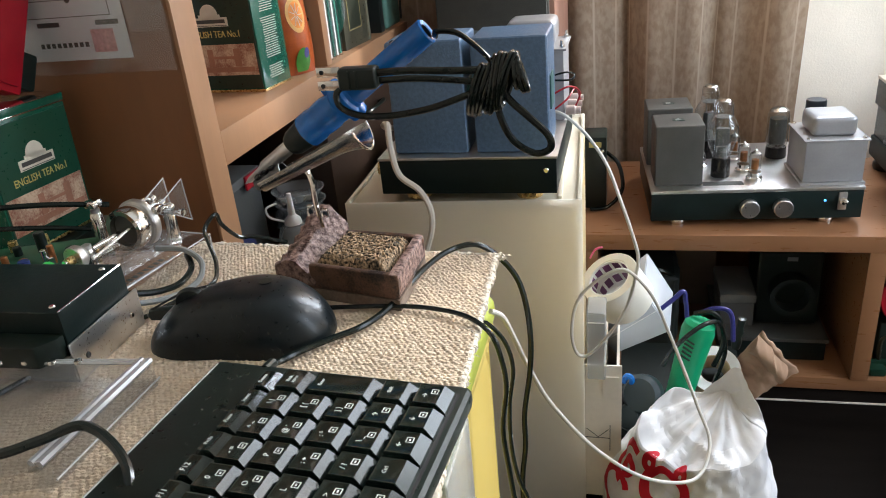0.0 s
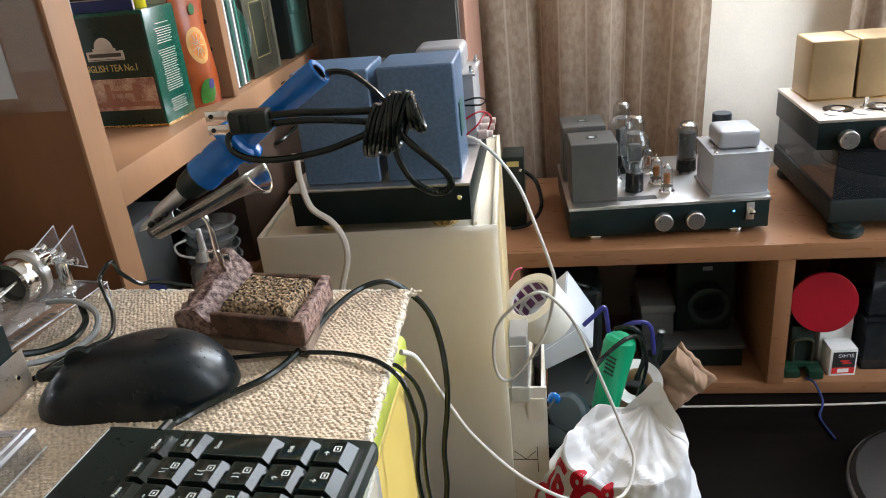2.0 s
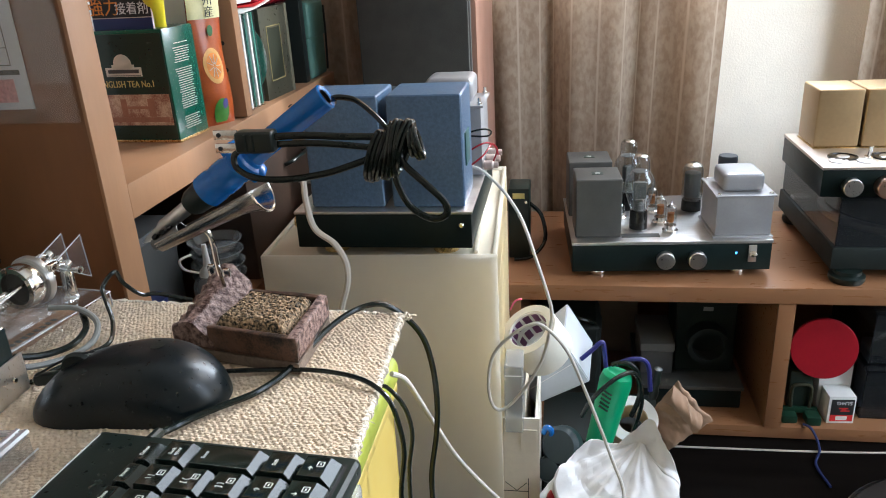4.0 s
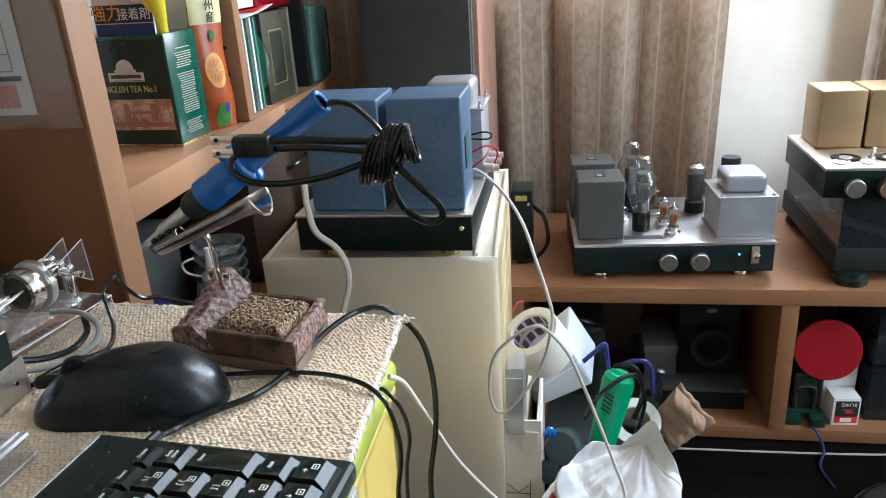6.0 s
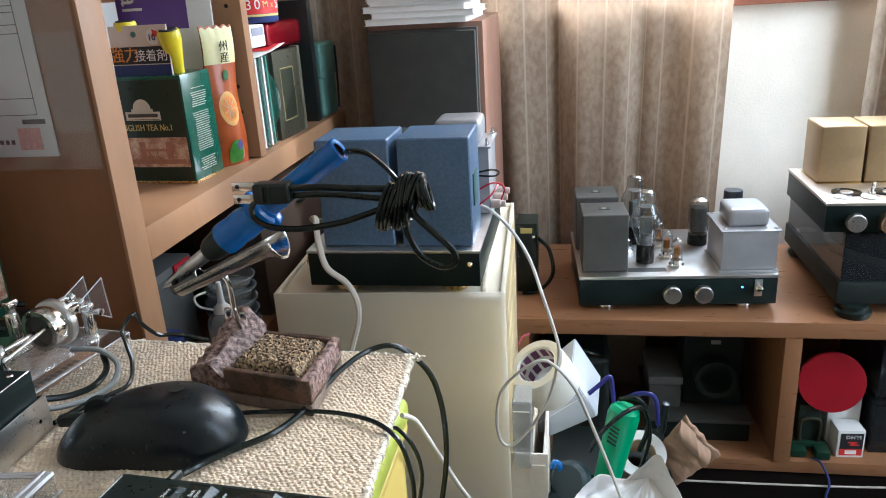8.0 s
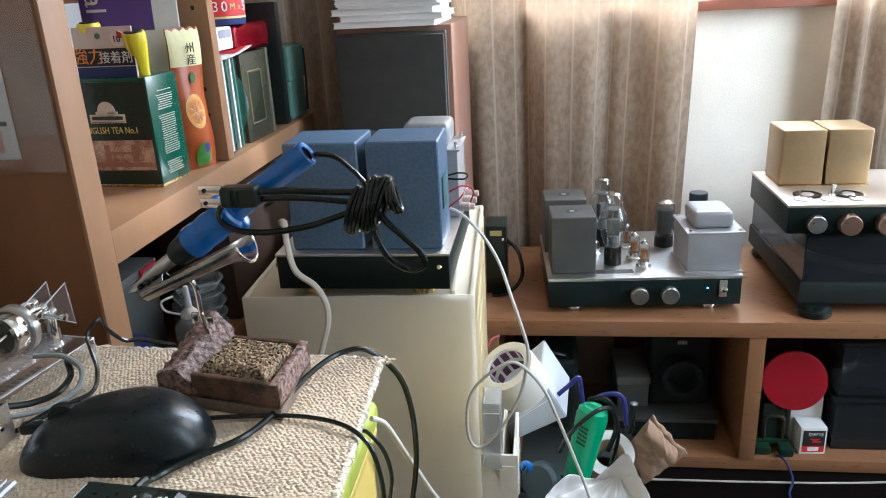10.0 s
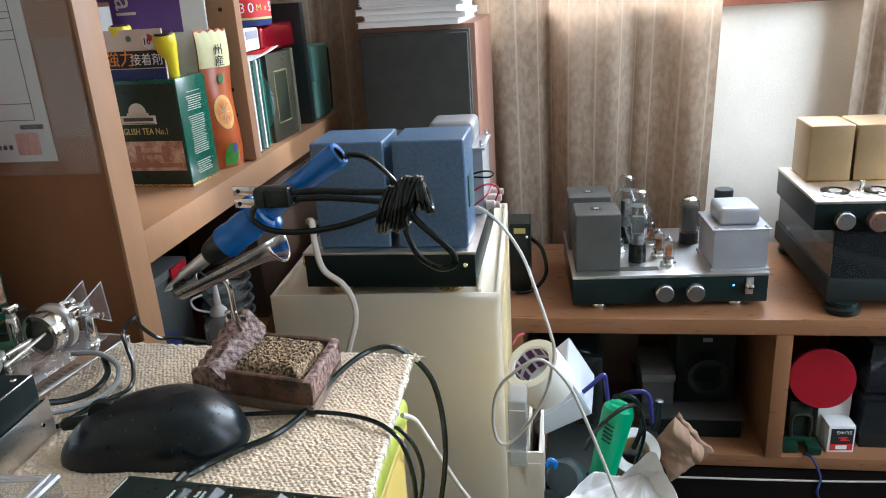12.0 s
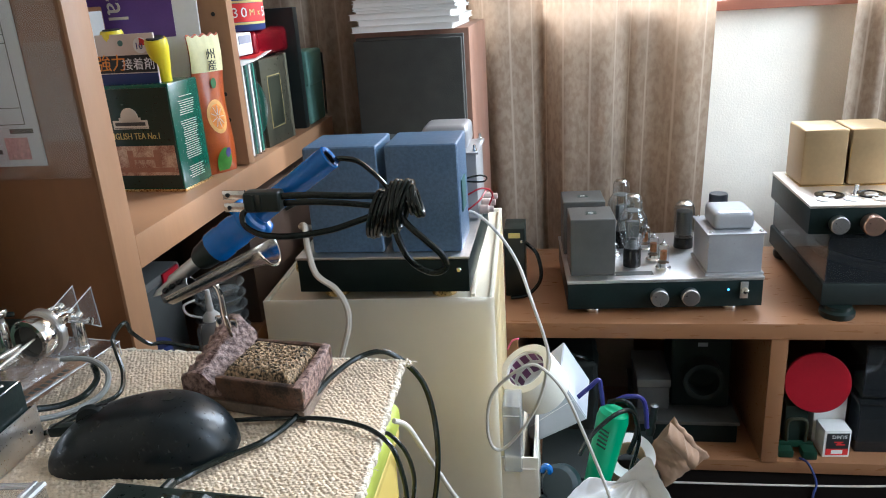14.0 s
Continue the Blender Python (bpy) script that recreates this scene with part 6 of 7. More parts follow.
# ---- chrome model engine on a clear base ----
en = empty("model_engine", (0, 0, 0), "chrome model engine on a thick clear acrylic base with bubble film", "model engine")
EB = MT - 0.0005
EM = Matrix.Translation((-0.309, 0.675, EB)) @ pose(0, 0, 0, 0, 0, 82)
ET = 0.0132
part("base_plate", box(-0.065, 0.065, -0.035, 0.035, 0.0, ET, 0.0008, m=EM), clear, en, "thick clear acrylic base plate")
for y in (-0.0345, 0.0345):
    part("base_edge", tube([EM @ Vector((-0.065, y, ET)), EM @ Vector((0.065, y, ET))], 0.0006, 6, smooth=False), edge_acrylic, en)
part("base_edge", tube([EM @ Vector((0.0648, -0.034, 0.001)), EM @ Vector((0.0648, -0.034, ET)), EM @ Vector((0.0648, 0.034, ET))], 0.0006, 6, smooth=False), edge_acrylic, en)
mk = bmesh.new()
for k in range(9):
    box(-0.034 + k * 0.0056, -0.0306 + k * 0.0056, -0.030, -0.025, ET + 0.0002, ET + 0.0004, m=EM @ pose(0, 0, 0, 0, 0, 0), bm=mk)
part("base_mark", mk, dark_grey, en)
part("base_line", box(-0.045, 0.022, -0.0335, -0.0325, ET + 0.0002, ET + 0.0005, m=EM), edge_acrylic, en)
SZ = 0.0355
AXM = pose(0, 0.002, SZ, 0, 90, 0)
part("drum", lathe([(0.0128, -0.009), (0.0165, -0.009), (0.0172, -0.0075), (0.0172, 0.004), (0.0165, 0.0055), (0.0128, 0.0055), (0.0128, -0.009)], 44, m=EM @ Matrix.Translation((0.022, 0, 0)) @ AXM, closed=False), chrome, en, "thick polished ring")
part("drum_flange", lathe([(0.0, 0.0057), (0.0190, 0.0057), (0.0195, 0.0065), (0.0195, 0.0105), (0.0190, 0.0115), (0.0, 0.0115)], 44, m=EM @ Matrix.Translation((0.022, 0, 0)) @ AXM), steel, en, "round metal flange")
part("drum_core", lathe([(0.0, -0.004), (0.0126, -0.004), (0.0126, 0.0052), (0.0, 0.0052)], 32, m=EM @ Matrix.Translation((0.022, 0, 0)) @ AXM), dark_grey, en)
for k in range(6):
    a = k * math.pi / 3 + 0.4
    part("flange_bolt", lathe([(0.0, 0), (0.0018, 0), (0.0018, 0.002), (0.001, 0.003), (0.0, 0.003)], 10, m=EM @ Matrix.Translation((0.022, 0, 0)) @ AXM @ pose(0.0160 * math.cos(a), 0.0160 * math.sin(a), 0.0116)), chrome, en)
part("shaft", tube([EM @ Vector((-0.046, 0.002, SZ)), EM @ Vector((0.062, 0.002, SZ))], 0.0022, 12, smooth=False), chrome, en)
part("side_shaft", tube([EM @ Vector((-0.030, -0.008, SZ - 0.002)), EM @ Vector((0.016, -0.006, SZ + 0.004))], 0.0014, 10, smooth=False), chrome, en)
part("pulley", lathe([(0.0, 0), (0.0085, 0), (0.0090, 0.001), (0.0090, 0.0055), (0.0080, 0.0065), (0.0072, 0.0085), (0.0, 0.0085)], 36, m=EM @ pose(-0.038, 0.002, SZ, 0, 90, 0)), alu_knob, en, "small knurled pulley")
part("pulley_hub", lathe([(0.0, 0), (0.0035, 0), (0.0030, 0.006), (0.0, 0.0065)], 18, m=EM @ pose(-0.0382, 0.002, SZ, 0, -90, 0)), brass, en)
part("spring", tube([EM @ Vector((-0.026 + 0.0011 * k / 2, -0.007 + 0.0022 * math.cos(k * 1.57), SZ - 0.003 + 0.0022 * math.sin(k * 1.57))) for k in range(40)], 0.0004, 5, steps=2), chrome, en)
for x, y, h in ((-0.024, 0.002, 0.024), (0.049, -0.0123, 0.024), (0.047, 0.016, 0.024), (0.014, 0.026, 0.036)):
    part("post", lathe([(0.0, 0), (0.0058, 0), (0.0058, 0.002), (0.0050, 0.003), (0.0050, h - 0.002), (0.0042, h), (0.0, h)], 20, m=EM @ pose(x, y, ET + 0.0002)), chrome, en, "round chrome post")
    part("post_cap", lathe([(0.0, 0), (0.0036, 0), (0.0036, 0.003), (0.0016, 0.004), (0.0, 0.0042)], 14, m=EM @ pose(x, y, ET + h + 0.0003)), steel, en)
part("clamp_block", box(0.009, 0.019, 0.021, 0.031, ET + 0.0407, ET + 0.0465, 0.0012, m=EM), chrome, en)
part("cross_pin", tube([EM @ Vector((0.049, -0.024, SZ + 0.003)), EM @ Vector((0.048, 0.026, SZ + 0.003))], 0.0017, 8, smooth=False), chrome, en)
part("pin_head", lathe([(0.0, 0), (0.0030, 0), (0.0030, 0.003), (0.0, 0.0034)], 14, m=along(EM @ Vector((0.049, -0.024, SZ + 0.003)), EM @ Vector((0.049, -0.03, SZ + 0.003)))), chrome, en)
for y0, z1 in ((-0.002, 0.0065), (0.006, 0.010), (-0.010, 0.004)):
    part("rocker_arm", tube([EM @ Vector((0.034, y0, SZ + z1)), EM @ Vector((0.043, y0 - 0.002, SZ + z1 + 0.004)), EM @ Vector((0.050, y0 - 0.003, SZ + z1 + 0.002))], 0.0021, 10), chrome, en)
    part("arm_end", lathe([(0.0, -0.0022), (0.0034, -0.0022), (0.0034, 0.0022), (0.0, 0.0022)], 18, m=EM @ pose(0.051, y0 - 0.003, SZ + z1 + 0.002, 0, 70, 0)), chrome, en)
for y in (-0.017, 0.001):
    fin = [(0.032, 0.0475), (0.066, 0.0600), (0.068, 0.0240)]
    part("acrylic_fin", prism(fin, -0.001, 0.001, m=EM @ pose(0, y, 0, 90, 0, 0)), clear, en, "clear triangular acrylic fin")
    part("fin_edge", tube([EM @ Vector((x, y, z)) for x, z in fin] + [EM @ Vector((fin[0][0], y, fin[0][1]))], 0.0007, 6, smooth=False), edge_acrylic, en)
    part("fin_clamp", box(0.029, 0.038, y - 0.0025, y + 0.0025, 0.0440, 0.0500, 0.0008, m=EM), chrome, en)


def film_f(u, v):
    p = Vector((u * 0.10, v * 0.05, 0))
    a = creases(p, 6, 45, 5) + 0.6 * creases(p, 9, 110, 4)
    e = (math.sin(math.pi * u) * math.sin(math.pi * v)) ** 0.4
    return EM @ Vector((-0.040 + 0.10 * u, -0.020 + 0.050 * v, ET + 0.0012 + e * (0.007 + 0.0055 * a)))


part("crumpled_film", sheet(film_f, 60, 40), bubble, en, "crumpled clear film under the engine", angle=20)

# ---- metal power box and circuit board ----
ps = empty("power_supply_box", (0, 0, 0), "aluminium box with a black cover lying on the mat", "power supply")
PM_ = Matrix.Translation((-0.250, 0.543, MT)) @ pose(0, 0, 0, 0, 0, 2)
part("base_tray", box(-0.110, 0.0, 0.0, 0.070, 0.0, 0.0015, m=PM_), steel, ps)
part("side_plate", box(-0.0015, 0.0, 0.0, 0.072, 0.0, 0.026, 0.0006, m=PM_), alu_knob, ps, "bare aluminium side plate")
part("front_plate", box(-0.110, -0.0017, -0.0004, 0.0011, 0.0016, 0.018, m=PM_), alu_knob, ps)
part("cover", prism([(-0.108, 0.003), (-0.003, 0.003), (-0.003, 0.068), (-0.108, 0.068)], 0.0018, 0.046, 0.0015, m=PM_), black_steel, ps, "black painted steel cover")
part("cover_step", prism([(-0.10, -0.014), (-0.012, -0.014), (-0.004, -0.004), (-0.004, 0.0026), (-0.10, 0.0026)], 0.018, 0.032, 0.001, m=PM_), black_plastic, ps)
for x, y, z in ((0.0001, 0.012, 0.012), (0.0001, 0.060, 0.012)):
    part("screw", lathe([(0.0, 0), (0.0022, 0), (0.0016, 0.0008), (0.0, 0.0008)], 10, m=PM_ @ pose(x, y, z, 0, 90, 0)), black_ink if y < 0.03 else chrome, ps)
for x, y in ((-0.012, 0.010), (-0.012, 0.060)):
    part("screw", lathe([(0.0, 0), (0.0022, 0), (0.0016, 0.0008), (0.0, 0.0008)], 10, m=PM_ @ pose(x, y, 0.0461)), chrome, ps)
part("edge_seam", tube([PM_ @ Vector((-0.004, 0.004, 0.0458)), PM_ @ Vector((-0.004, 0.067, 0.0458))], 0.0006, 6, smooth=False), chrome, ps)

cb = empty("circuit_board", (0, 0, 0), "green circuit board with parts standing on the desk", "circuit board")
CM = Matrix.Translation((-0.372, 0.652, DT)) @ pose(0, 0, 0, 0, 0, 20)
part("board", box(-0.06, 0.045, -0.035, 0.035, 0.030, 0.0316, m=CM), pcb, cb)
for x in (-0.055, 0.04):
    for y in (-0.03, 0.03):
        part("standoff", lathe([(0.0, 0), (0.003, 0), (0.003, 0.0298), (0.0, 0.0298)], 10, m=CM @ pose(x, y, 0)), brass, cb)
rnd = random.Random(31)
for i in range(16):
    x, y = rnd.uniform(-0.05, 0.038), rnd.uniform(-0.028, 0.028)
    r, h = rnd.uniform(0.002, 0.0042), rnd.uniform(0.006, 0.016)
    part("capacitor", lathe([(0.0, 0), (r, 0), (r, h - 0.0006), (r - 0.0006, h), (0.0, h)], 14, m=CM @ pose(x, y, 0.0317)), rnd.choice((black_plastic, dark_grey, brass, copper_film, chrome)), cb)
part("green_terminal", lathe([(0.0022, 0), (0.0055, 0), (0.0055, 0.012), (0.0022, 0.012), (0.0022, 0)], 20, m=CM @ pose(0.030, -0.033, 0.0375, 90), closed=False), mat("lime_terminal", (0.05, 0.55, 0.10), 0.35), cb, "bright green terminal")
part("blue_part", lathe([(0.0, 0), (0.004, 0), (0.004, 0.012), (0.0, 0.012)], 16, m=CM @ pose(0.012, -0.028, 0.0317)), blue_ink, cb)

cord("black_cable", [(-0.44, 0.60, 0.600), (-0.40, 0.635, 0.597), (-0.36, 0.668, 0.590), (-0.325, 0.700, 0.578)], 0.0022, black_cord, "black cable reaching to the model engine")
cord("black_cable", [(-0.44, 0.60, 0.586), (-0.40, 0.632, 0.583), (-0.36, 0.66, 0.575), (-0.330, 0.680, 0.566)], 0.0020, black_cord, "black cable reaching to the model engine")
cord("grey_cable", [(-0.262, 0.612, 0.540), (-0.252, 0.628, 0.534), (-0.244, 0.648, 0.530), (-0.240, 0.668, 0.531), (-0.246, 0.684, 0.538), (-0.262, 0.688, 0.546), (-0.282, 0.684, 0.548)], 0.0022, mat("grey_sheath", (0.25, 0.26, 0.25), 0.35), "grey cable curling beside the model engine")
cord("black_cable", [(-0.262, 0.618, 0.545), (-0.254, 0.634, 0.538), (-0.248, 0.655, 0.534), (-0.250, 0.676, 0.536), (-0.262, 0.692, 0.540)], 0.0024, black_cord, "black cable curling beside the model engine")

# ---- clear acrylic stand on the mat ----
ac = empty("acrylic_stand", (0, 0, 0), "clear acrylic display stand lying on the mat", "display stand")
AC = [(-0.335, 0.395), (-0.198, 0.452), (-0.196, 0.541), (-0.300, 0.531)]
part("top_plate", prism(AC, MT + 0.017, MT + 0.0195, 0.0005), clear, ac)
part("foot_plate", prism([(x - 0.004, y + 0.008) for x, y in AC], MT + 0.0002, MT + 0.0025, 0.0005), clear, ac)
for a, b, w in ((AC[1], AC[2], 0.003), (AC[2], AC[3], 0.0015)):
    a, b = Vector(a), Vector(b)
    n = (b - a).normalized()
    s = Vector((n.y, -n.x)) * w
    part("side_plate", prism([tuple(a), tuple(b), tuple(b - 2 * s), tuple(a - 2 * s)], MT + 0.003, MT + 0.0168), clear, ac)
    if w > 0.002:
        part("rib", prism([tuple(a), tuple(b), tuple(b - 1.2 * s), tuple(a - 1.2 * s)], MT + 0.0197, MT + 0.0212, 0.0004), edge_acrylic, ac)
    # highlights on the stand's edges, modelled as thin pale tubes
    for k in (0.2, 1.9):
        part("bright_edge", tube([(a.x - s.x * k, a.y - s.y * k, MT + 0.0202), (b.x - s.x * k, b.y - s.y * k, MT + 0.0202)], 0.0019 if w > 0.002 else 0.0011, 6, smooth=False), edge_acrylic, ac)
# lower edge highlight, drawn as a white line
part("bright_edge", tube([(-0.202, 0.461, MT + 0.003), (-0.200, 0.549, MT + 0.003)], 0.0006, 6, smooth=False), white_ink, ac)
for i in range(4):
    q = Vector(AC[2]).lerp(Vector(AC[3]), 0.4 + i * 0.16)
    part("screw", lathe([(0.0, 0), (0.0026, 0), (0.0022, 0.0022), (0.0, 0.0026)], 12, m=pose(q.x, q.y - 0.004, MT + 0.0211)), chrome, ac)
cord("black_cable", [(-0.33, 0.462, 0.551), (-0.250, 0.450, 0.5505), (-0.222, 0.450, 0.5505), (-0.205, 0.462, 0.5510), (-0.190, 0.474, 0.5520), (-0.172, 0.470, 0.546), (-0.157, 0.458, 0.538), (-0.152, 0.44, 0.532), (-0.1525, 0.40, 0.530)], 0.0026, black_cord, "thick black cable lying across the acrylic stand")

# ---- clutter between the drawer unit and the sideboard ----
ct = empty("cardboard_box", (0, 0, 0), "pale cardboard carton standing beside the drawer unit", "cardboard box")
CX0, CX1, CY0, CY1 = 0.043, 0.062, 1.00, 1.20
ct_b = bmesh.new()
for b in ((CX0, CX1, CY0, CY0 + 0.003), (CX0, CX1, CY1 - 0.003, CY1), (CX0, CX0 + 0.003, CY0 + 0.003, CY1 - 0.003), (CX1 - 0.003, CX1, CY0 + 0.003, CY1 - 0.003)):
    box(*b, 0.0, 0.235, bm=ct_b)
part("carton_body", ct_b, pale_card, ct)
part("flap", box(-0.028, 0.021, 0, 0.0025, 0.0, 0.19, m=pose(0.0445, 0.990, 0.06, -4, 0, 0)), pale_card, ct)
part("printed_mark", tube([(0.022, 0.9865, 0.155), (0.052, 0.9865, 0.155)], 0.0005, 5, smooth=False), black_ink, ct)
part("printed_mark", tube([(0.052, 0.986, 0.175), (0.052, 0.9875, 0.135)], 0.0005, 5, smooth=False), black_ink, ct)
part("printed_mark", tube([(0.024, 0.9865, 0.168), (0.038, 0.9865, 0.156), (0.050, 0.9865, 0.168)], 0.0005, 5, smooth=False), black_ink, ct)

fc = empty("plastic_case", (0, 0, 0), "frosted clear plastic case standing in the carton", "plastic case")
part("shell", box(0.0245, 0.0465, 0.992, 1.035, 0.2355, 0.327, 0.003, seg=3), frosted, fc)
part("lid_line", tube([(0.026, 0.9915, 0.315), (0.045, 0.9915, 0.315)], 0.0007, 5, smooth=False), white_ink, fc)
pk = empty("pink_stick", (0, 0, 0), "thin pink plastic stick poking up behind the case", "stick")
part("stick", tube([(0.022, 1.15, 0.322), (0.029, 1.145, 0.337), (0.038, 1.14, 0.343)], 0.0013, 8), mat("pink_plastic", (0.75, 0.12, 0.28), 0.4), pk)

wbx = empty("white_box", (0, 0, 0), "white cardboard box tilted among the tools", "box")
WQ = [Vector(p) for p in ((0.020, 1.165, 0.200), (0.093, 1.185, 0.257), (0.131, 1.175, 0.198), (0.057, 1.155, 0.170))]
WE = Vector((0.006, 0.060, 0.030))
wbm = bmesh.new()
lo_, hi_ = [wbm.verts.new(p) for p in WQ], [wbm.verts.new(p + WE) for p in WQ]
wbm.faces.new(lo_)
wbm.faces.new(hi_[::-1])
for i in range(4):
    wbm.faces.new((lo_[i], lo_[(i + 1) % 4], hi_[(i + 1) % 4], hi_[i]))
bmesh.ops.bevel(wbm, geom=wbm.edges[:], offset=0.0012, segments=2, affect="EDGES")
# white card coloured grey, the shade on the box being in the colour
part("box_body", wbm, mat("cool_white_card", (0.46, 0.48, 0.51), 0.55, vary=0.04), wbx)
part("seam", tube([WQ[0].lerp(WQ[3], 0.5), WQ[1].lerp(WQ[2], 0.5)], 0.0005, 5, smooth=False), white_paper, wbx)
tr1 = empty("tape_roll", (0, 0, 0), "roll of white masking tape with a printed core", "tape roll")
TM = along((0.047, 1.118, 0.310), (0.072, 1.140, 0.262)) @ Matrix.Scale(1.05, 4)
part("tape", lathe([(0.0270, 0), (0.0370, 0), (0.0375, 0.001), (0.0375, 0.050), (0.0370, 0.051), (0.0270, 0.051), (0.0270, 0)], 44, m=TM, closed=False), mat("cream_tape", (0.70, 0.67, 0.58), 0.6, vary=0.05), tr1)
part("core", lathe([(0.0252, 0.001), (0.0269, 0.001), (0.0269, 0.050), (0.0252, 0.050), (0.0252, 0.001)], 40, m=TM, closed=False), white_ink, tr1)
cm_ = bmesh.new()
for i in range(12):
    a = 2 * math.pi * i / 12
    for k in range(2):
        box(-0.0045, 0.0045, -0.0003, 0.0003, 0.004 + k * 0.022, 0.018 + k * 0.022, m=TM @ Matrix.Rotation(a + 0.13 * k, 4, "Z") @ pose(0, 0.0249, 0), bm=cm_)
part("core_print", cm_, mat("plum_print", (0.16, 0.05, 0.14), 0.5), tr1)
pbx = empty("support_crate", (0, 0, 0), "dark plastic crate under the loose tools", "crate")
part("crate_body", box(0.066, 0.235, 1.165, 1.29, 0.0, 0.10, 0.003), black_matte, pbx)
part("crate_rim", box(0.064, 0.237, 1.163, 1.292, 0.1002, 0.106, 0.002), black_matte, pbx)

hg = empty("heat_gun", (0, 0, 0), "green plastic heat gun with vent slots, standing upright", "heat gun")
HM = along((0.122, 1.118, 0.030), (0.1665, 1.136, 0.240))
GQ = HM.inverted() @ Vector((-0.12, 0.25, 0.78))
GV = HM @ Matrix.Rotation(math.atan2(GQ.y, GQ.x) + math.pi / 2, 4, "Z")
part("housing", lathe([(0.0, 0), (0.016, 0), (0.0175, 0.01), (0.0180, 0.10), (0.0205, 0.17), (0.0220, 0.20), (0.0200, 0.210), (0.014, 0.215), (0.0, 0.216)], 32, m=HM), green_plastic, hg)
for i in range(5):
    part("vent_slot", box(-0.007, 0.007, -0.0015, 0.0015, -0.0012, 0.0012, 0.0004, m=GV @ pose(-0.002, -0.0200 - 0.0002 * i, 0.165 + i * 0.0062, 0, 12)), dark_tin, hg)
part("tail_cord", tube([(0.158, 1.143, 0.246), (0.178, 1.140, 0.250), (0.192, 1.140, 0.236), (0.196, 1.135, 0.205), (0.186, 1.135, 0.17)], 0.0035, 8), black_cord, hg)
cord("black_cable", [(0.118, 1.100, 0.19), (0.128, 1.096, 0.215), (0.146, 1.094, 0.240), (0.170, 1.110, 0.250), (0.190, 1.130, 0.238), (0.200, 1.14, 0.19), (0.19, 1.15, 0.13)], 0.003, black_cord, "black cable looped over the heat gun")
cord("blue_cable", [(0.118, 1.19, 0.225), (0.134, 1.195, 0.238), (0.148, 1.20, 0.248), (0.152, 1.20, 0.228), (0.156, 1.195, 0.205), (0.168, 1.195, 0.215), (0.190, 1.190, 0.228), (0.210, 1.185, 0.224), (0.216, 1.185, 0.18)], 0.0034, mat("violet_cord", (0.03, 0.03, 0.18), 0.4), "violet-blue cable curling behind the heat gun")
gp = empty("handle_grip", (0, 0, 0), "black ribbed cable grip among the tools", "grip")
part("body", lathe([(0.0, 0), (0.006, 0), (0.007, 0.012), (0.005, 0.02), (0.007, 0.028), (0.005, 0.036), (0.006, 0.05), (0.0, 0.052)], 16, m=pose(0.222, 1.20, 0.160, 4, 6, 0)), black_plastic, gp)
for i, (x, y, z, r) in enumerate(((0.098, 1.090, 0.150, 0.027), (0.083, 1.080, 0.120, 0.018))):
    th = empty("round_knob_tool", (0, 0, 0), "dark round plastic tool head in the clutter", "tool")
    part("head", lathe([(0.0, 0), (r * 0.7, 0), (r, 0.006), (r, 0.020), (r * 0.8, 0.026), (0.0, 0.028)], 26, m=along((x, y, z), (x - 0.01, y - 0.02, z + 0.012))), mat("slate_plastic%d" % i, (0.02, 0.035, 0.038), 0.4), th)
    part("stem", tube([(x, y, z), (x + 0.004, y + 0.02, z - 0.10)], 0.008, 10, smooth=False), black_plastic, th)
bt = empty("blue_tool", (0, 0, 0), "small bright blue plastic tool in the clutter", "tool")
part("body", tube([(0.068, 1.085, 0.172), (0.072, 1.080, 0.184), (0.078, 1.080, 0.180), (0.078, 1.085, 0.165)], 0.0040, 8), blue_plastic, bt)
for i in range(5):
    cord("coiled_cable", [(0.068 + 0.002 * i, 1.075, 0.05 + 0.018 * i), (0.082, 1.055 + 0.003 * i, 0.062 + 0.018 * i), (0.098, 1.070, 0.055 + 0.018 * i), (0.094, 1.092, 0.048 + 0.018 * i), (0.076, 1.094, 0.046 + 0.018 * i)], 0.0042, black_cord, "coil of dark cable on the floor", group="cable coils")

tr2 = empty("packing_tape", (0, 0, 0), "roll of brown packing tape on the crate", "tape roll")
T2 = along((0.192, 1.192, 0.107), (0.192, 1.168, 0.144))
part("tape", lathe([(0.022, 0), (0.036, 0), (0.036, 0.042), (0.022, 0.042), (0.022, 0)], 40, m=T2, closed=False), mat("tan_tape", (0.36, 0.20, 0.13), 0.3, vary=0.06), tr2)
part("core", lathe([(0.0205, 0.0005), (0.0219, 0.0005), (0.0219, 0.0415), (0.0205, 0.0415), (0.0205, 0.0005)], 36, m=T2, closed=False), card, tr2)
part("pale_side", lathe([(0.0215, 0.0425), (0.0355, 0.0425), (0.0355, 0.0430), (0.0215, 0.0430), (0.0215, 0.0425)], 40, m=T2, closed=False), white_paper, tr2, "pale wound side of the tape")

pbg = empty("paper_bag", (0, 0, 0), "crumpled brown paper bag leaning on the sideboard", "paper bag")


PQ = [Vector(p) for p in ((0.218, 1.192, 0.138), (0.2530, 1.188, 0.196), (0.303, 1.172, 0.144), (0.240, 1.165, 0.092))]


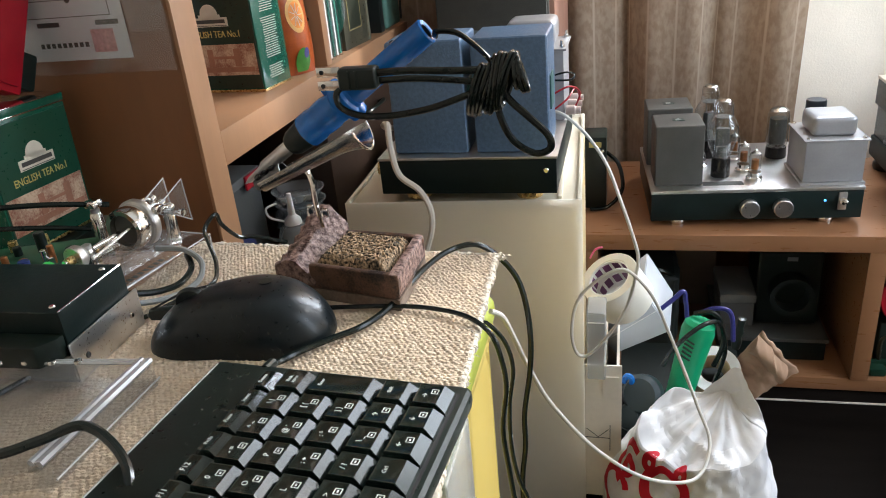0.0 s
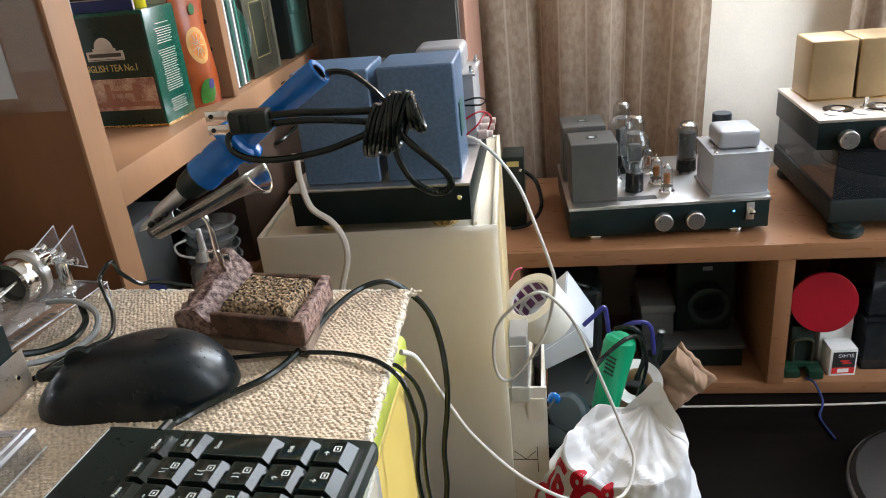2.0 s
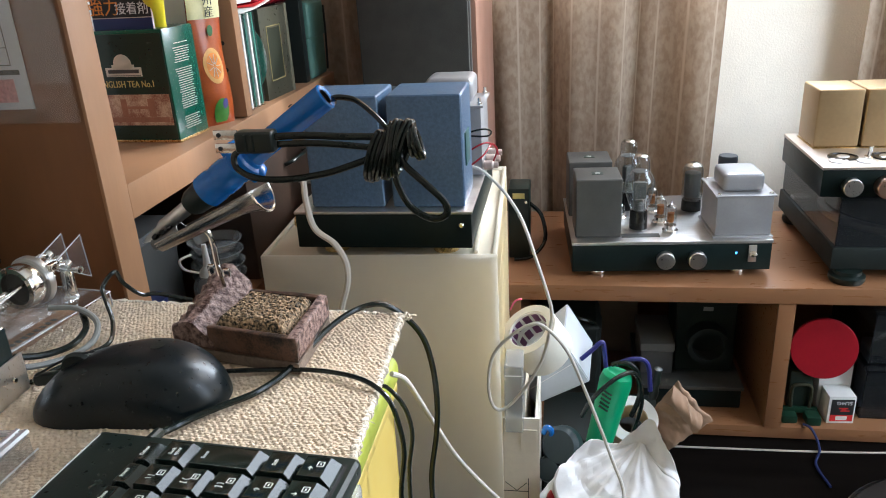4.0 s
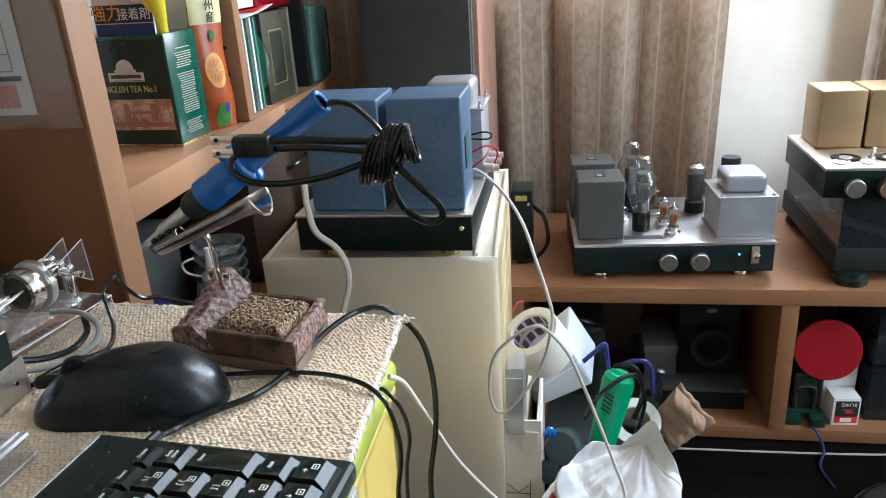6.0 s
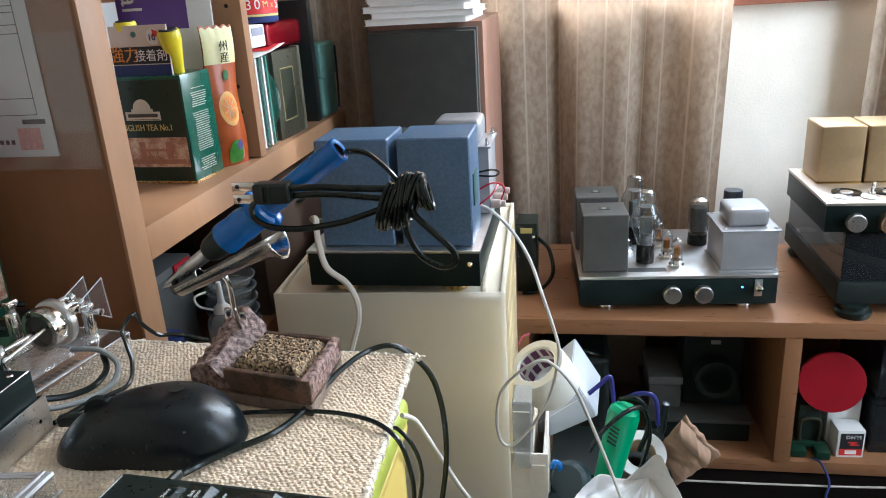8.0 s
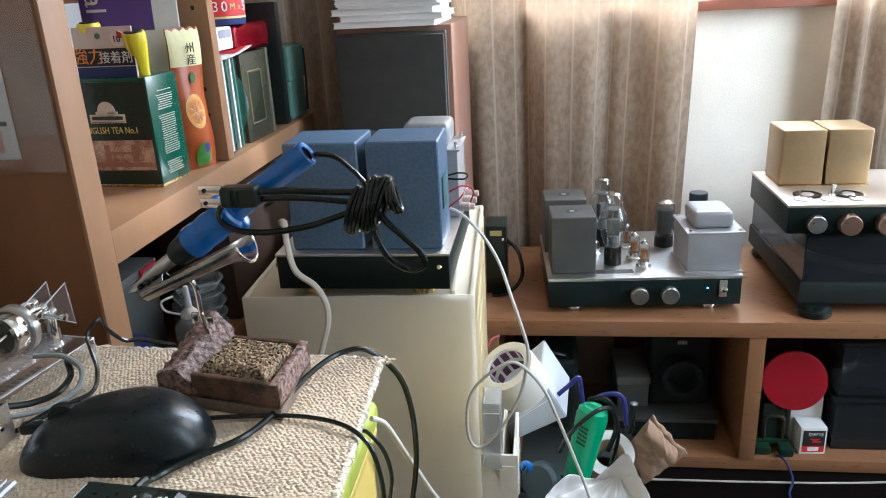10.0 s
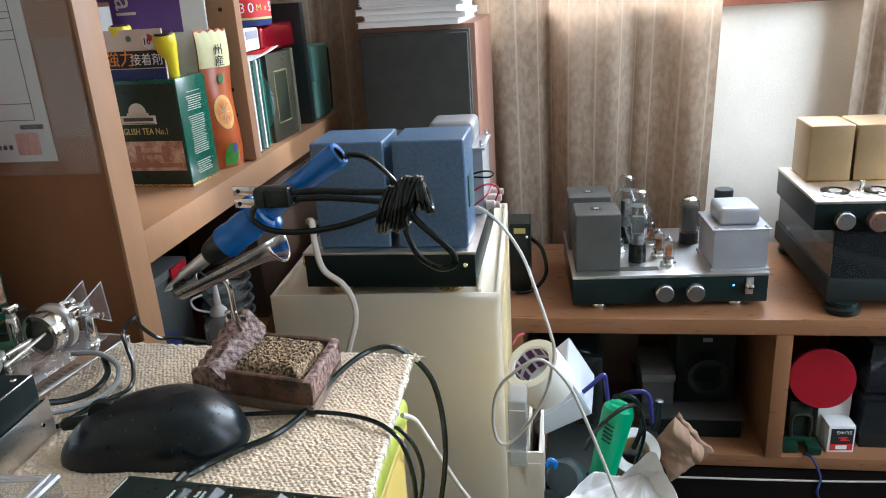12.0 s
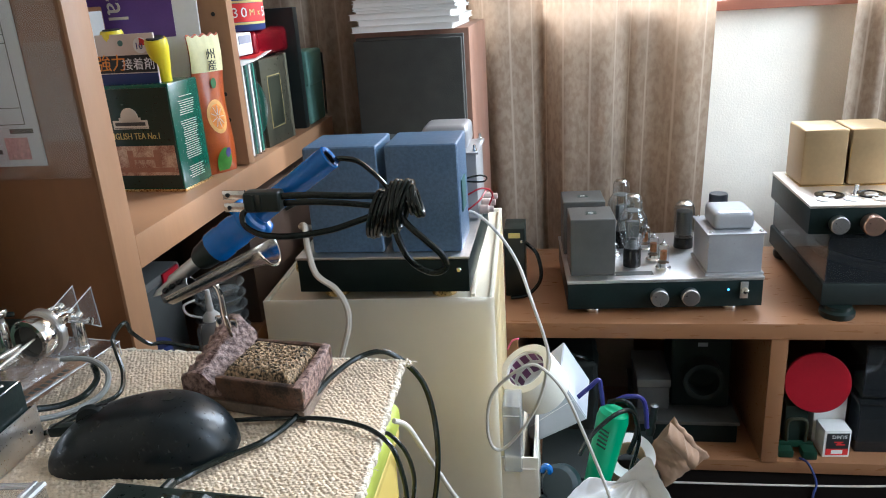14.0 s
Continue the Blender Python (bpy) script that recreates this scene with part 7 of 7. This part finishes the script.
def bag_side(k):
    def f(u, v):
        uu = u + 0.05 * math.sin(9 * v + 1.3) * v * (1 - u)
        p = PQ[0].lerp(PQ[1], uu).lerp(PQ[3].lerp(PQ[2], uu), v)
        e = (math.sin(math.pi * u) * math.sin(math.pi * v)) ** 0.45
        c = creases(p, 5, 17) + 0.45 * creases(p, 8, 44)
        rim = Vector((0.3, 0.0, 1.0)) * 0.006 * creases(p, 3, 50) * (1 - e)
        return p + Vector((-0.15, -0.85, 0.45)) * (k * (0.012 + 0.017 * c) * e) + rim
    return f


pgb = sheet(bag_side(1), 56, 56)
sheet(bag_side(-1), 56, 56, bm=pgb)
sheet(lambda u, v: PQ[1].lerp(PQ[2], 0.08 + 0.80 * u) + Vector((-0.012 - 0.010 * v, -0.010 - 0.016 * math.sin(v * 2.6), 0.004 - 0.022 * v)) + Vector((0.004, -0.003, 0.005)) * creases(PQ[1].lerp(PQ[2], u) + Vector((0, 0, 0.03 * v)), 7, 38), 24, 12, bm=pgb)
part("paper", pgb, paper_brown, pbg, "brown wrinkled paper", angle=22)

# white carrier bag with a red print
cbg = empty("carrier_bag", (0, 0, 0), "white plastic carrier bag with a red print, full, on the floor", "carrier bag")
BC = Vector((0.149, 0.985, 0.0))


def bag_shape(u, v):
    a = u * 2 * math.pi
    w = min(v, 1.0)
    r = 0.080 + 0.015 * math.sin(min(1, w * 1.3) * math.pi) - 0.014 * max(0, (w - 0.6) / 0.4) ** 1.5
    rim = 0.152 + 0.040 * (0.5 + 0.5 * math.sin(a)) + 0.052 * math.exp(-((a - 0.80) / 0.42) ** 2) + 0.012 * math.exp(-((a - 2.2) / 0.4) ** 2) + 0.012 * noise.noise(Vector((3 * math.cos(a), 3 * math.sin(a), 0.4)))
    hgt = 0.002 + w * rim
    p = Vector((1.04 * r * math.cos(a) + 0.004 * w, 0.82 * r * math.sin(a), hgt))
    if v > 1:
        k = (v - 1) / 0.35
        p = p.lerp(Vector((0.040, 0.050, 0.206)), k ** 0.9)
        p.z -= 0.006 * math.sin(k * math.pi)
    return BC + p


def bag_surface(u, v, out=0.0):
    p = bag_shape(u % 1.0, v)
    d = Vector((p.x - BC.x, p.y - BC.y, 0.02)).normalized()
    k = min(1.0, 0.30 + 0.8 * v)
    q = Vector((p.x, p.y, p.z * 0.55))
    c = creases(q, 12, 9, 4) * 0.020 + creases(p, 31, 22, 4) * 0.0060 + creases(p, 44, 70, 3) * 0.0012
    if v > 1:
        d = d.lerp(Vector((0, -0.3, 1)), min(1.0, (v - 1) / 0.08)).normalized()
    if v > 1:
        k *= max(0.0, 1 - (v - 1) / 0.35) ** 0.6
    return p + d * (c * k + out)


part("film", sheet(lambda u, v: bag_surface(u, v * 1.345), 190, 110), bag_white, cbg, "white crumpled plastic film", angle=12)
RED = mat("red_bag_print", (0.60, 0.012, 0.03), 0.35, vary=0.08)


def bag_print(name, u0, v0, ru, rv, a0, a1, w0, w1):
    part(name, sheet(lambda s, t: bag_surface(u0 + ru * (w0 + (w1 - w0) * t) * math.cos(a0 + (a1 - a0) * s), v0 + rv * (w0 + (w1 - w0) * t) * math.sin(a0 + (a1 - a0) * s), 0.0012), 40, 5), RED, cbg)


bag_print("red_ring", 0.655, 0.78, 0.075, 0.18, 0, 2 * math.pi, 0.62, 1.0)
for k in range(3):
    aa = 1.25 + k * 0.85
    bag_print("red_petal", 0.655 + 0.120 * math.cos(aa), 0.74 + 0.22 * math.sin(aa), 0.022, 0.090, 0, 2 * math.pi, 0.25, 1.0)
bag_print("red_stroke", 0.540, 0.80, 0.05, 0.18, 1.2, 4.6, 0.70, 1.0)
bag_print("red_stroke", 0.530, 0.56, 0.05, 0.14, 0.6, 5.2, 0.66, 1.0)

# ---- inside the sideboard ----
rd = empty("red_disc", (0, 0, 0), "round bright red disc leaning in the sideboard", "disc")
part("disc_face", lathe([(0.0, 0), (0.0495, 0), (0.0505, 0.001), (0.0505, 0.006), (0.0495, 0.007), (0.0, 0.007)], 56, m=pose(0.507, 1.376, 0.152, 80, 0, -4)), red_plastic, rd)
wb2 = empty("white_carton", (0, 0, 0), "white carton behind the red disc", "box")
part("body", box(0.514, 0.564, 1.392, 1.44, 0.0262, 0.140, 0.0008), white_paper, wb2)
tb = empty("valve_box", (0, 0, 0), "white valve box with a black and red label, upside down", "valve box")
TBM = pose(0.520, 1.352, 0.0257, 0, 0, 3) @ Matrix.Diagonal((0.80, 0.70, 0.80, 1))
part("carton", box(0, 0.052, 0, 0.052, 0, 0.062, 0.0006, m=TBM), white_paper, tb)
part("black_label", box(0.005, 0.049, -0.0008, -0.0001, 0.020, 0.056, m=TBM), black_ink, tb)
part("red_label", box(0.005, 0.049, -0.0008, -0.0001, 0.005, 0.0198, m=TBM), red_ink, tb)
part("words", letters("5U4G", 0.0115, TBM @ pose(0.030, -0.0009, 0.048, 90) @ pose(0, 0, 0, 0, 0, 180), 0.0002, squeeze=1.1), white_ink, tb, smooth=False)
zz_ = box(0.020, 0.038, -0.0012, -0.0008, 0.034, 0.037, m=TBM)
box(0.024, 0.042, -0.0012, -0.0008, 0.028, 0.031, m=TBM, bm=zz_)
box(0.026, 0.034, -0.0012, -0.0008, 0.031, 0.034, m=TBM, bm=zz_)
part("red_mark", zz_, red_ink, tb)
part("white_mark", box(0.016, 0.038, -0.0012, -0.0008, 0.008, 0.017, m=TBM), white_ink, tb)
gt = empty("green_machine", (0, 0, 0), "small dark green cast machine standing in the sideboard", "machine")
dg = mat("dark_green_cast", (0.006, 0.034, 0.017), 0.45, vary=0.2, scale=40)
part("foot", box(0.449, 0.474, 1.345, 1.375, 0.0257, 0.040, 0.004), dg, gt)
part("foot", box(0.486, 0.509, 1.340, 1.366, 0.0257, 0.042, 0.004), dg, gt)
part("column", prism([(0.462, 1.37), (0.498, 1.37), (0.494, 1.41), (0.466, 1.41)], 0.040, 0.110, 0.003), mat("near_black_cast", (0.012, 0.022, 0.016), 0.5), gt)
part("rail", box(0.449, 0.508, 1.362, 1.3695, 0.036, 0.046, 0.002), dg, gt)
part("frame_bracket", tube([(0.466, 1.366, 0.046), (0.466, 1.366, 0.082), (0.481, 1.366, 0.088), (0.495, 1.366, 0.082), (0.495, 1.366, 0.046)], 0.003, 8), mat("olive_metal", (0.05, 0.05, 0.03), 0.4, 0.5), gt)
for i, (x0, z0) in enumerate(((0.576, 0.0257), (0.576, 0.1275))):
    tbx = empty("plastic_tub", (0, 0, 0), "dark clear plastic tub with a lid, stacked in the sideboard", "plastic tub", "stacked tubs")
    b_ = bmesh.new()
    for b in ((x0, x0 + 0.17, 1.37, 1.3725), (x0, x0 + 0.17, 1.5475, 1.55), (x0, x0 + 0.0025, 1.3725, 1.5475), (x0 + 0.1675, x0 + 0.17, 1.3725, 1.5475), (x0, x0 + 0.17, 1.37, 1.55)):
        box(*b, z0, z0 + (0.088 if b[3] - b[2] < 0.1 or b[1] - b[0] < 0.01 else 0.0025), bm=b_)
    part("tub_body", b_, smoke, tbx)
    part("tub_lid", box(x0 - 0.004, x0 + 0.174, 1.366, 1.554, z0 + 0.0885, z0 + 0.097, 0.003), smoke, tbx)
    part("tub_contents", box(x0 + 0.01, x0 + 0.15, 1.39, 1.52, z0 + 0.003, z0 + 0.05, 0.006), dark_grey, tbx)
cam_like = empty("black_device", (0, 0, 0), "black electronic device standing in the dark compartment", "device")
part("body", box(0.285, 0.385, 1.43, 1.53, 0.0682, 0.205, 0.008, seg=3), black_plastic, cam_like)
part("lens_ring", lathe([(0.026, 0), (0.034, 0), (0.034, 0.03), (0.026, 0.03), (0.026, 0)], 30, m=pose(0.335, 1.4295, 0.135, 90), closed=False), black_matte, cam_like)
part("label_bar", box(0.328, 0.344, 1.4285, 1.4295, 0.188, 0.195), grey_paint, cam_like)
dk = empty("metal_case", (0, 0, 0), "dark metal case lying in the sideboard", "case")
part("body", box(0.225, 0.392, 1.385, 1.60, 0.0257, 0.0605, 0.003), black_steel, dk)
part("lid", box(0.222, 0.395, 1.382, 1.603, 0.0607, 0.068, 0.002), dark_grey, dk)
gy = empty("grey_case", (0, 0, 0), "grey instrument case with a lid in the dark compartment", "case")
part("body", box(0.228, 0.282, 1.42, 1.53, 0.0682, 0.112, 0.003), mat("drab_grey", (0.10, 0.10, 0.095), 0.4), gy)
part("lid", box(0.226, 0.2845, 1.418, 1.532, 0.1122, 0.128, 0.003), mat("drab_grey_light", (0.16, 0.16, 0.15), 0.4), gy)
pbk = empty("paper_stack", (0, 0, 0), "pale cardboard sheets lying at the back of the compartment", "paper stack")
part("carton", box(0.05, 0.235, 1.57, 1.676, 0.0257, 0.205, 0.002), mat("dim_card", (0.22, 0.17, 0.13), 0.8, vary=0.1), pbk)
part("sheet", box(0.06, 0.240, 1.565, 1.676, 0.2052, 0.209), white_paper, pbk)
bk2 = empty("black_bag", (0, 0, 0), "black soft bag in the back of the compartment", "bag")
part("body", roughen(box(0.045, 0.16, 1.40, 1.55, 0.0257, 0.17, 0.02, seg=3), 3, 0.006, 30, 2.0, 0.03), black_matte, bk2)
part("strap", tube([(0.06, 1.41, 0.165), (0.09, 1.395, 0.19), (0.13, 1.40, 0.18), (0.15, 1.42, 0.16)], 0.004, 8), black_cord, bk2)
adp = empty("power_adapter", (0, 0, 0), "black mains adapter on the sideboard by the curtain", "power adapter")
part("body", box(0.0, 0.036, 1.44, 1.50, 0.2772, 0.402, 0.003), black_plastic, adp)
part("yellow_label", box(0.008, 0.028, 1.4388, 1.4399, 0.385, 0.394), gold_ink, adp)
part("screw", lathe([(0.0, 0), (0.003, 0), (0.002, 0.0012), (0.0, 0.0012)], 10, m=pose(0.030, 1.4399, 0.378, 90)), chrome, adp)
part("lead", tube([(0.036, 1.46, 0.37), (0.056, 1.44, 0.355), (0.062, 1.43, 0.315), (0.040, 1.43, 0.285), (0.01, 1.425, 0.281)], 0.0032, 8), black_cord, adp)

# ---- floor ----
cord("floor_cable", [(0.02, 1.300, 0.003), (0.20, 1.300, 0.003), (0.30, 1.301, 0.003), (0.45, 1.303, 0.003), (0.58, 1.308, 0.003), (0.75, 1.322, 0.003), (0.95, 1.32, 0.003)], 0.0017, beige_cord, "white cable lying along the foot of the sideboard")
cord("blue_cable", [(0.482, 1.342, 0.0285), (0.490, 1.328, 0.0300), (0.498, 1.318, 0.015), (0.497, 1.300, 0.0075), (0.484, 1.27, 0.0025), (0.490, 1.22, 0.0025)], 0.0020, blue_ink, "thin blue cable hanging out of the sideboard")
SM = pose(0.590, 1.035, 0) @ Matrix.Diagonal((1, 1, 0.72, 1))
stl = empty("round_stool", (0, 0, 0), "round dark cushion stool on the floor", "stool")
part("seat", lathe([(0.0, 0.060), (0.125, 0.060), (0.140, 0.068), (0.143, 0.080), (0.136, 0.092), (0.10, 0.098), (0.0, 0.100)], 56, m=SM), mat("brown_seat_vinyl", (0.016, 0.013, 0.011), 0.6, vary=0.1, scale=12, spec=0.2), stl)
part("rim", lathe([(0.1432, 0.070), (0.146, 0.074), (0.146, 0.082), (0.1432, 0.086)], 56, m=SM, closed=False), alu_knob, stl)
part("base", lathe([(0.0, 0), (0.11, 0), (0.115, 0.004), (0.03, 0.012), (0.03, 0.0598), (0.0, 0.0598)], 40, m=SM), black_plastic, stl)
